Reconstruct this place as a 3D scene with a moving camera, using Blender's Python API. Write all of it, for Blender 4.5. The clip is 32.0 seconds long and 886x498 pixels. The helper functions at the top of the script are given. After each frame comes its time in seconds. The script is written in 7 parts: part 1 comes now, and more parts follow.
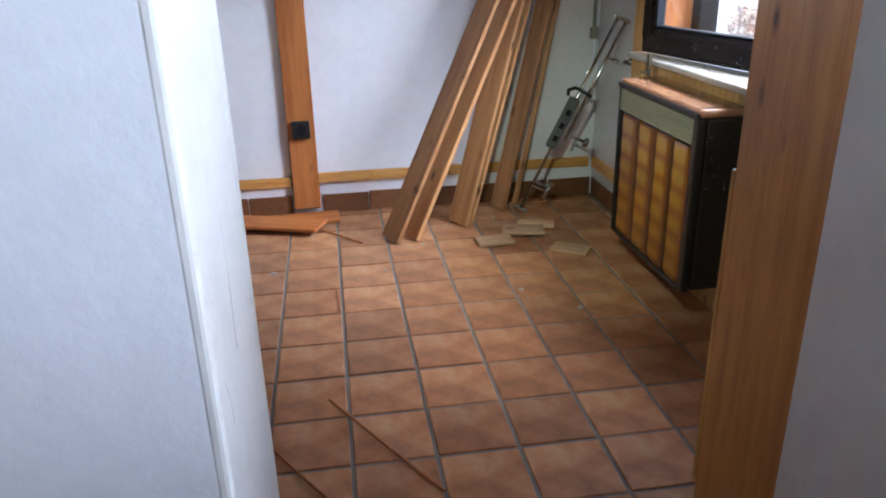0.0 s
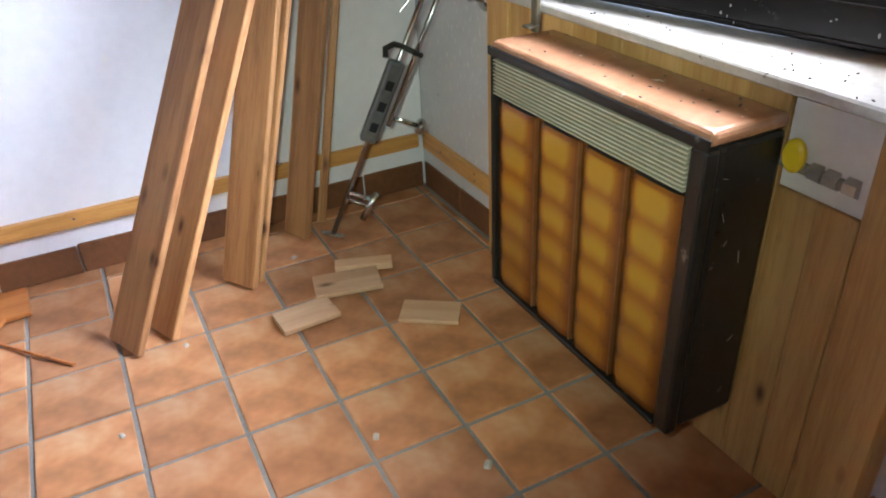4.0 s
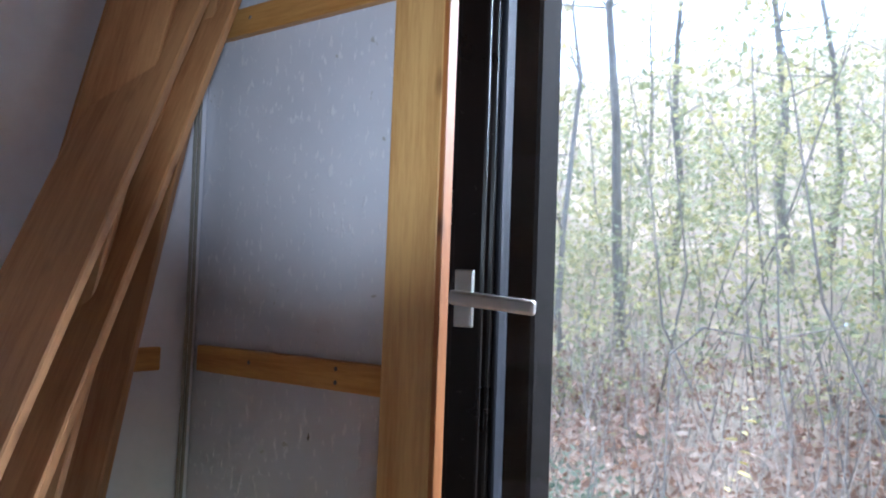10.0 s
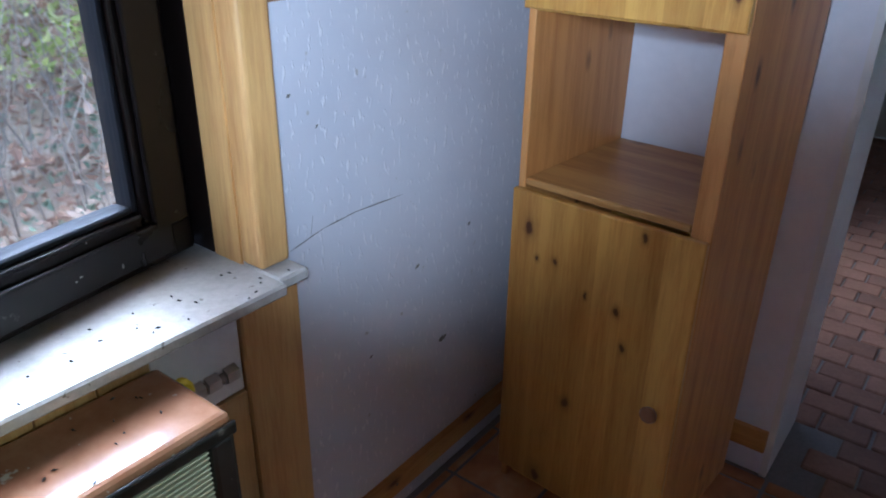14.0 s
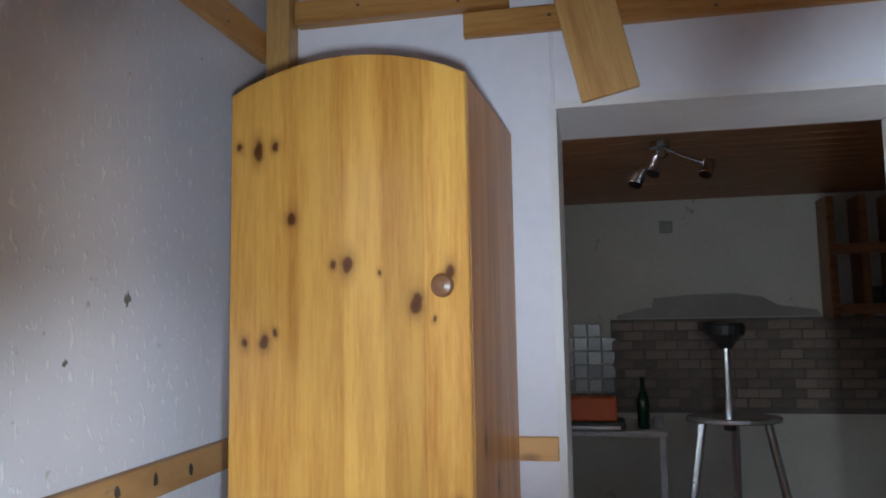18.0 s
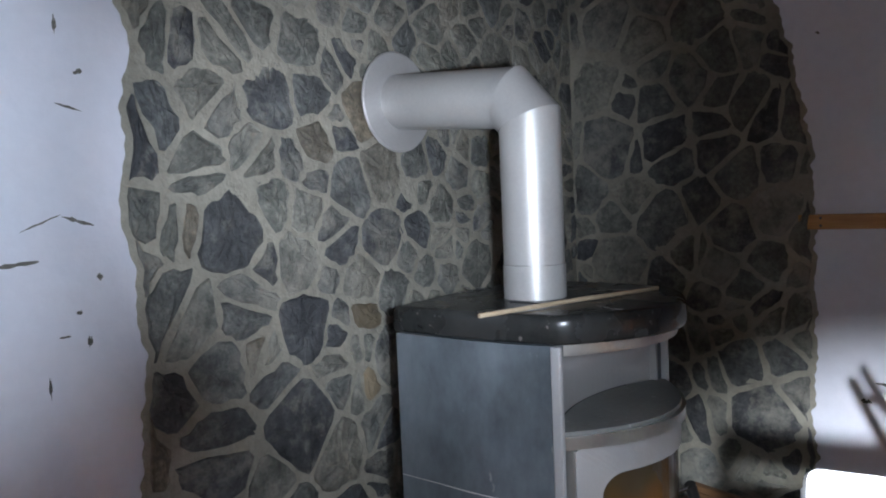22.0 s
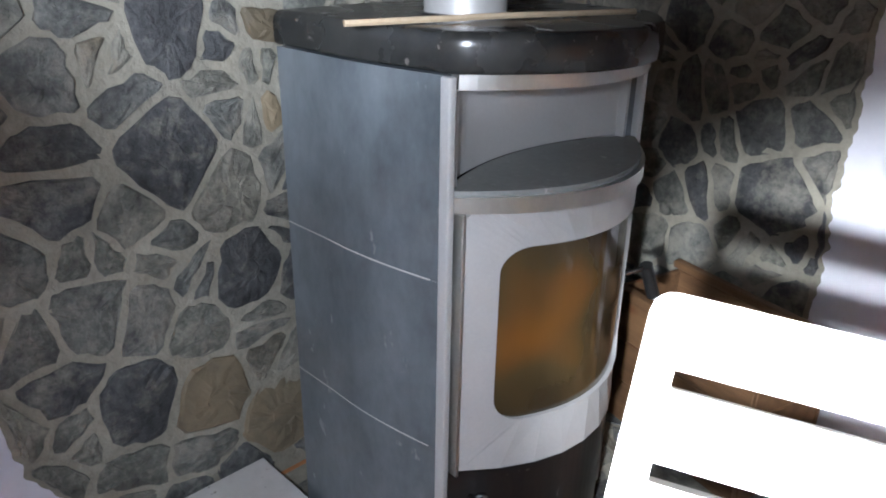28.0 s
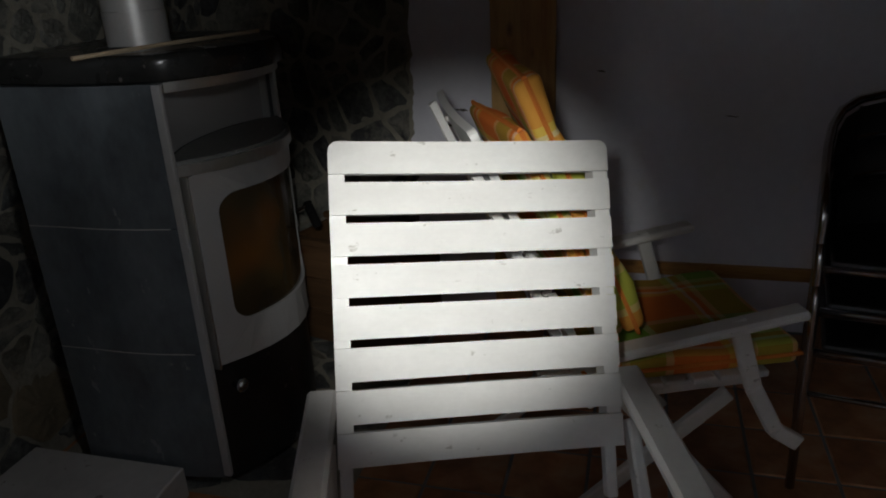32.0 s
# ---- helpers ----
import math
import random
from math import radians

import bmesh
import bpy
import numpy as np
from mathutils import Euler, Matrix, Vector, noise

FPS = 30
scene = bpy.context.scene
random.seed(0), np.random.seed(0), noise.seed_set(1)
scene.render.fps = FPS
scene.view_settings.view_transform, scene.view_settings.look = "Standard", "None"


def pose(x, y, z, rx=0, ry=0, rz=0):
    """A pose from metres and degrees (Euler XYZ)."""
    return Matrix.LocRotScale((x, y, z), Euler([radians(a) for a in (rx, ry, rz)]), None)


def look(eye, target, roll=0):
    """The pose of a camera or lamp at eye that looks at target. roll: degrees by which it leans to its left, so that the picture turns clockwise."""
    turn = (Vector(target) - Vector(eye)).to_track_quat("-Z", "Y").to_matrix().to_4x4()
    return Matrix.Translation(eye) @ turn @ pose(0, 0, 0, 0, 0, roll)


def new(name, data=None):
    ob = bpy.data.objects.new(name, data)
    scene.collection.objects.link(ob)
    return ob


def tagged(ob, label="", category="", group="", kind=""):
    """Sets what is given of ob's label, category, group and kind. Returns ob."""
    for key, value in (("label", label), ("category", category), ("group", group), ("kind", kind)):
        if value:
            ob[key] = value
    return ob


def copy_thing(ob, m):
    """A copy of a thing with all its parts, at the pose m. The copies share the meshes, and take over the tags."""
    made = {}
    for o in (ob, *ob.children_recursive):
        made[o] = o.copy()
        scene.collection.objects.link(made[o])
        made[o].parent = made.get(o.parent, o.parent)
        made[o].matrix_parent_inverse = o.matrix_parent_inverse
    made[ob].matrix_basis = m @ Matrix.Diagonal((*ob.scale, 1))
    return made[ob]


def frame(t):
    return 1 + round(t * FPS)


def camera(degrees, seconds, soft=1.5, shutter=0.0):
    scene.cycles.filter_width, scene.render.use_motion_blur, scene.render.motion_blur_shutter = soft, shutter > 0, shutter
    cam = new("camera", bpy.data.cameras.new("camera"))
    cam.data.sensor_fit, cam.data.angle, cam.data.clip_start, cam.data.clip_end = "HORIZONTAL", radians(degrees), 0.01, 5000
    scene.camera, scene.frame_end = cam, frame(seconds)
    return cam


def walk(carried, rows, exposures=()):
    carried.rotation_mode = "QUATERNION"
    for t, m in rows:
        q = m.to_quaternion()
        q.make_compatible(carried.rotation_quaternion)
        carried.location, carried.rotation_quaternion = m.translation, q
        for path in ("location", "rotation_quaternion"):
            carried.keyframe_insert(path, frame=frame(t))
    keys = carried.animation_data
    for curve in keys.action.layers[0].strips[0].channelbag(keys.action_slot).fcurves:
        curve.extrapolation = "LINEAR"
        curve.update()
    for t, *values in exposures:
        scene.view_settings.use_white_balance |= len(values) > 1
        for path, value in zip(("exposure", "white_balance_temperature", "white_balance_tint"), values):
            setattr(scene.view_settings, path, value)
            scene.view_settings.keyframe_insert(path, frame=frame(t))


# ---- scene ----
cam = camera(62.1, 32.0, soft=1.9)
PATH = [
    (0, (1.397, 0.887, 1.264), (1.127, -0.95, 0.518), -1.3),
    (0.5, (1.335, 0.819, 1.325), (1.226, -1.098, 0.766), -0.2),
    (1, (1.303, 0.714, 1.337), (1.25, -1.211, 0.799), -1.7),
    (1.5, (1.275, 0.478, 1.334), (1.163, -1.447, 0.802), -2.7),
    (2, (1.229, 0.292, 1.306), (0.947, -1.588, 0.687), -2.8),
    (2.5, (1.139, 0.051, 1.28), (0.836, -1.782, 0.542), -3.8),
    (3, (1.11, -0.096, 1.27), (0.786, -1.894, 0.456), -2.6),
    (3.5, (1.084, -0.299, 1.24), (0.58, -1.996, 0.308), -3.1),
    (4, (1.088, -0.527, 1.225), (0.333, -2.077, 0.212), -2.7),
    (4.5, (1.068, -0.629, 1.219), (0.227, -2.108, 0.168), -1.4),
    (6.5, (1.143, -0.99, 1.214), (-0.153, -2.096, 0.166), 1.1),
    (7, (1.183, -0.936, 1.253), (-0.105, -2.071, 0.227), 0.5),
    (7.5, (1.265, -0.938, 1.304), (-0.173, -2.121, 0.575), 1.9),
    (8, (1.314, -0.952, 1.369), (-0.209, -2.159, 0.895), 3.2),
    (8.5, (1.302, -0.984, 1.413), (-0.205, -2.266, 1.118), 2.3),
    (9, (1.172, -1.157, 1.453), (-0.328, -2.469, 1.28), 1.4),
    (9.5, (1.02, -1.372, 1.513), (-0.512, -2.655, 1.449), 0.8),
    (10, (1.033, -1.493, 1.473), (-0.6, -2.642, 1.585), 2.1),
    (10.5, (0.964, -1.703, 1.534), (-0.882, -2.469, 1.444), -1.4),
    (11, (0.921, -1.79, 1.505), (-1.007, -2.253, 1.239), -0.9),
    (11.5, (0.847, -1.854, 1.475), (-1.106, -2.104, 1.123), -1.5),
    (12, (0.824, -1.911, 1.435), (-1.071, -1.833, 0.799), -1.4),
    (12.5, (0.907, -1.938, 1.444), (-0.861, -1.387, 0.688), -2.3),
    (13, (0.918, -1.874, 1.456), (-0.642, -0.928, 0.636), -2.4),
    (13.5, (0.967, -1.83, 1.457), (-0.409, -0.643, 0.621), -1.1),
    (14, (0.95, -1.774, 1.42), (-0.141, -0.337, 0.557), 0.9),
    (14.5, (0.893, -1.684, 1.407), (0.012, -0.149, 0.476), 1.7),
    (16.5, (0.774, -1.647, 1.456), (0.227, 0.213, 0.965), -0.5),
    (17, (0.765, -1.661, 1.512), (0.301, 0.277, 1.345), -1.0),
    (17.5, (0.766, -1.674, 1.559), (0.326, 0.276, 1.629), -2.0),
    (18, (0.792, -1.69, 1.575), (0.394, 0.261, 1.769), -1.0),
    (18.5, (0.848, -1.666, 1.549), (0.816, 0.329, 1.688), -1.4),
    (19, (0.914, -1.654, 1.531), (1.347, 0.299, 1.558), -2.0),
    (19.5, (0.982, -1.639, 1.519), (1.737, 0.213, 1.508), -2.4),
    (20, (1.042, -1.641, 1.516), (2.051, 0.085, 1.453), -2.4),
    (20.5, (1.128, -1.592, 1.485), (2.415, -0.065, 1.395), -1.9),
    (21, (1.262, -1.556, 1.47), (2.708, -0.177, 1.377), -2.6),
    (21.5, (1.375, -1.531, 1.487), (2.882, -0.218, 1.424), -3.1),
    (22, (1.525, -1.464, 1.489), (3.07, -0.199, 1.365), -2.5),
    (22.5, (1.673, -1.409, 1.5), (3.224, -0.153, 1.365), -1.6),
    (23, (1.804, -1.402, 1.51), (3.319, -0.105, 1.36), -1.0),
    (23.5, (1.934, -1.425, 1.517), (3.363, -0.034, 1.37), 0.6),
    (24, (2.025, -1.432, 1.499), (3.352, 0.063, 1.42), 0.2),
    (24.5, (2.089, -1.449, 1.505), (3.427, 0.037, 1.479), -0.0),
    (26.5, (2.174, -1.431, 1.41), (3.497, 0.004, 0.973), -1.3),
    (27, (2.17, -1.435, 1.385), (3.479, -0.027, 0.831), -0.7),
    (27.5, (2.141, -1.442, 1.368), (3.429, -0.075, 0.678), 0.2),
    (28, (2.06, -1.471, 1.373), (3.358, -0.168, 0.588), 1.0),
    (28.5, (1.935, -1.48, 1.383), (3.288, -0.241, 0.586), 0.8),
    (29, (1.83, -1.484, 1.38), (3.218, -0.27, 0.606), -0.5),
    (29.5, (1.797, -1.525, 1.374), (3.172, -0.317, 0.568), -1.1),
    (30, (1.719, -1.501, 1.38), (3.213, -0.467, 0.545), -1.1),
    (30.5, (1.615, -1.493, 1.395), (3.241, -0.708, 0.533), -3.3),
    (31, (1.542, -1.568, 1.414), (3.263, -0.956, 0.598), -1.8),
    (31.5, (1.449, -1.673, 1.423), (3.211, -1.11, 0.663), -1.4),
    (32, (1.37, -1.749, 1.416), (3.162, -1.251, 0.679), -2.9),
]
# ---- camera exposure over the walk ----
EXPOSURES = [
    (0.0, 3.0, 5800, 10), (1.0, 2.5, 6000, 10), (2.0, 2.7, 6100, 10), (3.2, 3.3, 6100, 10), (4.5, 3.6, 5700, 10), (7.0, 3.55, 4650, 10), (8.0, 3.2, 5400, 10), (9.0, 3.0, 5450, 10), (10.0, 2.75, 5500, 10),
    (11.0, 2.6, 5600, 10), (12.0, 2.75, 5500, 10), (13.0, 2.6, 5600, 10), (14.0, 2.6, 5050, 10), (16.5, 2.1, 6200, 10), (17.2, 2.2, 6100, 10), (18.0, 2.6, 5900, 10), (19.0, 2.6, 6000, 10), (20.0, 1.7, 5900, 10), (21.0, 2.8, 5800, 11),
    (22.0, 2.95, 5700, 11), (24.0, 3.1, 6000, 12), (26.0, 3.5, 5900, 12), (28.0, 3.7, 5800, 12), (29.5, 3.2, 5900, 12), (31.0, 0.1, 6200, 10), (32.0, -0.05, 6500, 10)]
walk(cam, [(t, look(eye, target, roll)) for t, eye, target, roll in PATH], EXPOSURES)

# ---- world, sun and lamps ----
world = bpy.data.worlds.new("overcast_sky")
scene.world = world
world.use_nodes = True
wn = world.node_tree.nodes
sky = wn.new("ShaderNodeTexSky")
sky.sky_type = "NISHITA"
sky.sun_disc = False
sky.sun_elevation, sky.sun_rotation = radians(66), radians(250)
sky.air_density, sky.dust_density = 1.0, 3.0
world.node_tree.links.new(sky.outputs[0], wn["Background"].inputs[0])
wn["Background"].inputs[1].default_value = 0.15
sun_data = bpy.data.lights.new("sun", "SUN")
sun_data.energy, sun_data.angle, sun_data.color = 0.5, radians(40), (1.0, 0.97, 0.92)
sun = new("sun", sun_data)
sun.matrix_world = look((-3.4, -1.9, 8), (0, -1, 0))


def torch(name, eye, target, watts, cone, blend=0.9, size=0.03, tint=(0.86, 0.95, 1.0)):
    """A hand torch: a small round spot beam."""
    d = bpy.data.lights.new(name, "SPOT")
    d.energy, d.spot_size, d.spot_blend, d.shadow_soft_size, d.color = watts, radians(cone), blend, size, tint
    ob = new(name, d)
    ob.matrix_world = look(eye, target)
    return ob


def window_light(name, at, target, w, h, watts, tint=(0.86, 0.93, 1.0), spread=180):
    d = bpy.data.lights.new(name, "AREA")
    d.shape, d.size, d.size_y, d.energy, d.color = "RECTANGLE", w, h, watts, tint
    d.spread = radians(spread)
    ob = new(name, d)
    ob.matrix_world = look(at, target)
    return ob


window_light("daylight_window", (-1.70, -0.55, 2.85), (1.30, -2.45, 0.40), 1.5, 1.2, 34)
window_light("daylight_kitchen", (0.05, 1.25, 1.5), (1.62, 0.22, 1.25), 0.7, 0.8, 0.43, spread=30)
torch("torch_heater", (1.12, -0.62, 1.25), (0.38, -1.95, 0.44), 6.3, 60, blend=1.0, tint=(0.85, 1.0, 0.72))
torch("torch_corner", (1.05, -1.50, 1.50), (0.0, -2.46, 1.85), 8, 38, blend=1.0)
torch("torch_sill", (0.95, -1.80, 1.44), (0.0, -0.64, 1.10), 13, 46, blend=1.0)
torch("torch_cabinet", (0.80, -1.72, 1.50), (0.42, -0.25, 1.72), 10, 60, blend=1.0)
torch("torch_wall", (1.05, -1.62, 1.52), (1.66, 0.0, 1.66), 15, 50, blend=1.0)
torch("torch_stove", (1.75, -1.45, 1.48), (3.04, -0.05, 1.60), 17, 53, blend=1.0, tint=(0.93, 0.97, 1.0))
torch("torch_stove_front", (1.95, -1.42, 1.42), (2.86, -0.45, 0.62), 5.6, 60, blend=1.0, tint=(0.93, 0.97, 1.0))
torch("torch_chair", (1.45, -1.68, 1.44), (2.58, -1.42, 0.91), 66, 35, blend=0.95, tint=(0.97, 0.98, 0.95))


# ---- materials ----
def node_mat(name):
    m = bpy.data.materials.new(name)
    m.use_nodes = True
    nt = m.node_tree
    return m, nt.nodes, nt.links, nt.nodes["Principled BSDF"]


def ramp(nodes, stops):
    r = nodes.new("ShaderNodeValToRGB")
    while len(r.color_ramp.elements) > 1:
        r.color_ramp.elements.remove(r.color_ramp.elements[-1])
    r.color_ramp.elements[0].position, r.color_ramp.elements[0].color = stops[0][0], (*stops[0][1], 1)
    for p, c in stops[1:]:
        r.color_ramp.elements.new(p).color = (*c, 1)
    return r


def mixc(nodes, links, kind, fac, a, b):
    n = nodes.new("ShaderNodeMix")
    n.data_type, n.blend_type = "RGBA", kind
    if isinstance(fac, float):
        n.inputs[0].default_value = fac
    else:
        links.new(fac, n.inputs[0])
    for slot, v in ((6, a), (7, b)):
        if isinstance(v, tuple):
            n.inputs[slot].default_value = (*v, 1)
        else:
            links.new(v, n.inputs[slot])
    return n.outputs[2]


def mapped(nodes, links, stretch=(1, 1, 1)):
    tc, mp = nodes.new("ShaderNodeTexCoord"), nodes.new("ShaderNodeMapping")
    mp.inputs["Scale"].default_value = stretch
    links.new(tc.outputs["Object"], mp.inputs[0])
    return mp.outputs[0]


def noise_tex(nodes, links, vec, scale, detail=4.0, rough=0.55):
    n = nodes.new("ShaderNodeTexNoise")
    n.inputs["Scale"].default_value, n.inputs["Detail"].default_value, n.inputs["Roughness"].default_value = scale, detail, rough
    links.new(vec, n.inputs["Vector"])
    return n.outputs["Fac"]


def bumped(nodes, links, bsdf, height, strength, dist=0.01):
    b = nodes.new("ShaderNodeBump")
    b.inputs["Strength"].default_value, b.inputs["Distance"].default_value = strength, dist
    links.new(height, b.inputs["Height"])
    links.new(b.outputs[0], bsdf.inputs["Normal"])


def surface(name, dark, light, rough=0.6, coarse=2.5, fine=40.0, bump=0.15, dist=0.004, metal=0.0, spots=None, spot_scale=9.0, stretch=(1, 1, 1), by_piece=0.0, coat=0.0, fine_bump=None, spec=0.5):
    """A surface with variation at a coarse and a fine scale, optional dark spots and a shade of its own for each piece."""
    m, nodes, links, bsdf = node_mat(name)
    vec = mapped(nodes, links, stretch)
    a, b = noise_tex(nodes, links, vec, coarse, 5), noise_tex(nodes, links, vec, fine, 6, 0.65)
    mixn = nodes.new("ShaderNodeMath")
    mixn.operation, mixn.inputs[1].default_value = "MULTIPLY_ADD", 0.35
    links.new(b, mixn.inputs[0])
    half = nodes.new("ShaderNodeMath")
    half.operation, half.inputs[1].default_value = "MULTIPLY", 0.65
    links.new(a, half.inputs[0])
    links.new(half.outputs[0], mixn.inputs[2])
    r = ramp(nodes, [(0.3, dark), (0.68, light)])
    links.new(mixn.outputs[0], r.inputs[0])
    col = r.outputs[0]
    if by_piece:
        info = nodes.new("ShaderNodeObjectInfo")
        rr = ramp(nodes, [(0.0, tuple(max(0, 1 - by_piece) for _ in range(3))), (1.0, (1 + by_piece * 0.6,) * 3)])
        links.new(info.outputs["Random"], rr.inputs[0])
        col = mixc(nodes, links, "MULTIPLY", 1.0, col, rr.outputs[0])
    if spots:
        v = noise_tex(nodes, links, vec, spot_scale, 3, 0.7)
        sr = ramp(nodes, [(0.66, (0, 0, 0)), (0.72, (1, 1, 1))])
        links.new(v, sr.inputs[0])
        col = mixc(nodes, links, "MIX", sr.outputs[0], col, spots)
    links.new(col, bsdf.inputs["Base Color"])
    rg = nodes.new("ShaderNodeMapRange")
    rg.inputs[3].default_value, rg.inputs[4].default_value = max(0.03, rough - 0.12), min(1, rough + 0.12)
    links.new(a, rg.inputs[0])
    links.new(rg.outputs[0], bsdf.inputs["Roughness"])
    bsdf.inputs["Metallic"].default_value = metal
    bsdf.inputs["Coat Weight"].default_value = coat
    bsdf.inputs["Specular IOR Level"].default_value = spec
    if bump:
        bumped(nodes, links, bsdf, noise_tex(nodes, links, vec, fine_bump or fine, 4), bump, dist)
    return m


def pine(name, pale, deep, knot=(0.10, 0.035, 0.012), rough=0.42, along="z", seed=0.0, by_piece=0.25, knots=1.0, staves=0.0, pins=0.0, knots_at=()):
    """Pine with long grain, growth bands and dark knots; the grain runs along the given axis of the piece."""
    m, nodes, links, bsdf = node_mat(name)
    s = {"x": (0.07, 1, 1), "y": (1, 0.07, 1), "z": (1, 1, 0.07)}[along]
    tc, mp = nodes.new("ShaderNodeTexCoord"), nodes.new("ShaderNodeMapping")
    links.new(tc.outputs["Object"], mp.inputs[0])
    mp.inputs["Scale"].default_value = s
    mp.inputs["Location"].default_value = (seed, seed * 1.7, seed * 0.6)
    if by_piece:
        info = nodes.new("ShaderNodeObjectInfo")
        mul = nodes.new("ShaderNodeMath")
        mul.operation, mul.inputs[1].default_value = "MULTIPLY", 13.0
        links.new(info.outputs["Random"], mul.inputs[0])
        add = nodes.new("ShaderNodeVectorMath")
        add.operation = "ADD"
        links.new(mp.outputs[0], add.inputs[0])
        links.new(mul.outputs[0], add.inputs[1])
        vec = add.outputs[0]
    else:
        vec = mp.outputs[0]
    band = noise_tex(nodes, links, vec, 26, 3, 0.5)
    grain = noise_tex(nodes, links, vec, 160, 5, 0.7)
    fac = nodes.new("ShaderNodeMath")
    fac.operation, fac.inputs[1].default_value = "MULTIPLY_ADD", 0.45
    links.new(grain, fac.inputs[0])
    hb = nodes.new("ShaderNodeMath")
    hb.operation, hb.inputs[1].default_value = "MULTIPLY", 0.62
    links.new(band, hb.inputs[0])
    links.new(hb.outputs[0], fac.inputs[2])
    r = ramp(nodes, [(0.36, deep), (0.62, pale)])
    links.new(fac.outputs[0], r.inputs[0])
    col = r.outputs[0]
    # knots
    kv = nodes.new("ShaderNodeTexVoronoi")
    kv.inputs["Scale"].default_value = 10.0
    kmap = nodes.new("ShaderNodeMapping")
    kmap.inputs["Scale"].default_value = tuple(1.0 if v == 1 else 6.5 for v in s)
    links.new(vec, kmap.inputs[0])
    links.new(kmap.outputs[0], kv.inputs["Vector"])
    kr = ramp(nodes, [(0.05, (1, 1, 1)), (0.10, (0.5, 0.5, 0.5)), (0.17, (0, 0, 0))])
    links.new(kv.outputs["Distance"], kr.inputs[0])
    ks = nodes.new("ShaderNodeMath")
    ks.operation, ks.inputs[1].default_value = "MULTIPLY", knots
    links.new(kr.outputs[0], ks.inputs[0])
    col = mixc(nodes, links, "MIX", ks.outputs[0], col, knot)
    if knots_at:
        # single knots, tall ovals with a frayed rim
        warp, flat, nearest = nodes.new("ShaderNodeTexNoise"), nodes.new("ShaderNodeMapping"), None
        warp.inputs["Scale"].default_value = 30.0
        links.new(tc.outputs["Object"], warp.inputs["Vector"])
        bend = nodes.new("ShaderNodeVectorMath")
        bend.operation, bend.inputs[1].default_value = "MULTIPLY_ADD", (0.016, 0.0, 0.024)
        links.new(warp.outputs["Color"], bend.inputs[0])
        links.new(tc.outputs["Object"], bend.inputs[2])
        flat.inputs["Scale"].default_value = (1, 0, 0.62)
        links.new(bend.outputs[0], flat.inputs[0])
        for kx, kz, kr_ in knots_at:
            away, size = nodes.new("ShaderNodeVectorMath"), nodes.new("ShaderNodeMath")
            away.operation, away.inputs[1].default_value = "DISTANCE", (kx + 0.008, 0, (kz + 0.012) * 0.62)
            links.new(flat.outputs[0], away.inputs[0])
            size.operation, size.inputs[1].default_value = "DIVIDE", kr_
            links.new(away.outputs["Value"], size.inputs[0])
            if nearest is None:
                nearest = size.outputs[0]
            else:
                low = nodes.new("ShaderNodeMath")
                low.operation = "MINIMUM"
                links.new(nearest, low.inputs[0])
                links.new(size.outputs[0], low.inputs[1])
                nearest = low.outputs[0]
        rim = ramp(nodes, [(0.0, (1, 1, 1)), (0.24, (0.92, 0.92, 0.92)), (0.36, (0.45, 0.45, 0.45)), (0.62, (0.16, 0.16, 0.16)), (1.0, (0, 0, 0))])
        links.new(nearest, rim.inputs[0])
        col = mixc(nodes, links, "MIX", rim.outputs[0], col, (0.085, 0.022, 0.006))
    if pins:
        # clusters of small dark knots with a reddish rim
        pv, gate, both = nodes.new("ShaderNodeTexVoronoi"), nodes.new("ShaderNodeMath"), nodes.new("ShaderNodeMath")
        pv.inputs["Scale"].default_value = 17.0
        links.new(kmap.outputs[0], pv.inputs["Vector"])
        pick = nodes.new("ShaderNodeSeparateColor")
        links.new(pv.outputs["Color"], pick.inputs[0])
        gate.operation, gate.inputs[1].default_value = "LESS_THAN", pins
        links.new(pick.outputs[0], gate.inputs[0])
        pr = ramp(nodes, [(0.05, (1, 1, 1)), (0.11, (0.75, 0.75, 0.75)), (0.15, (0.28, 0.28, 0.28)), (0.33, (0, 0, 0))])
        links.new(pv.outputs["Distance"], pr.inputs[0])
        both.operation = "MULTIPLY"
        links.new(pr.outputs[0], both.inputs[0])
        links.new(gate.outputs[0], both.inputs[1])
        col = mixc(nodes, links, "MIX", both.outputs[0], col, (0.11, 0.032, 0.010))
    if by_piece:
        rr = ramp(nodes, [(0.0, (1 - by_piece,) * 3), (1.0, (1 + by_piece * 0.4,) * 3)])
        links.new(info.outputs["Random"], rr.inputs[0])
        col = mixc(nodes, links, "MULTIPLY", 1.0, col, rr.outputs[0])
    if staves:
        # glued staves, each a little lighter or darker
        xyz, wide, step, white = nodes.new("ShaderNodeSeparateXYZ"), nodes.new("ShaderNodeMath"), nodes.new("ShaderNodeMath"), nodes.new("ShaderNodeTexWhiteNoise")
        links.new(tc.outputs["Object"], xyz.inputs[0])
        wide.operation, wide.inputs[1].default_value, step.operation, white.noise_dimensions = "MULTIPLY", staves, "FLOOR", "1D"
        links.new(xyz.outputs[0], wide.inputs[0])
        links.new(wide.outputs[0], step.inputs[0])
        links.new(step.outputs[0], white.inputs["W"])
        tone = ramp(nodes, [(0.0, (0.80, 0.76, 0.70)), (1.0, (1.08, 1.08, 1.08))])
        links.new(white.outputs["Value"], tone.inputs[0])
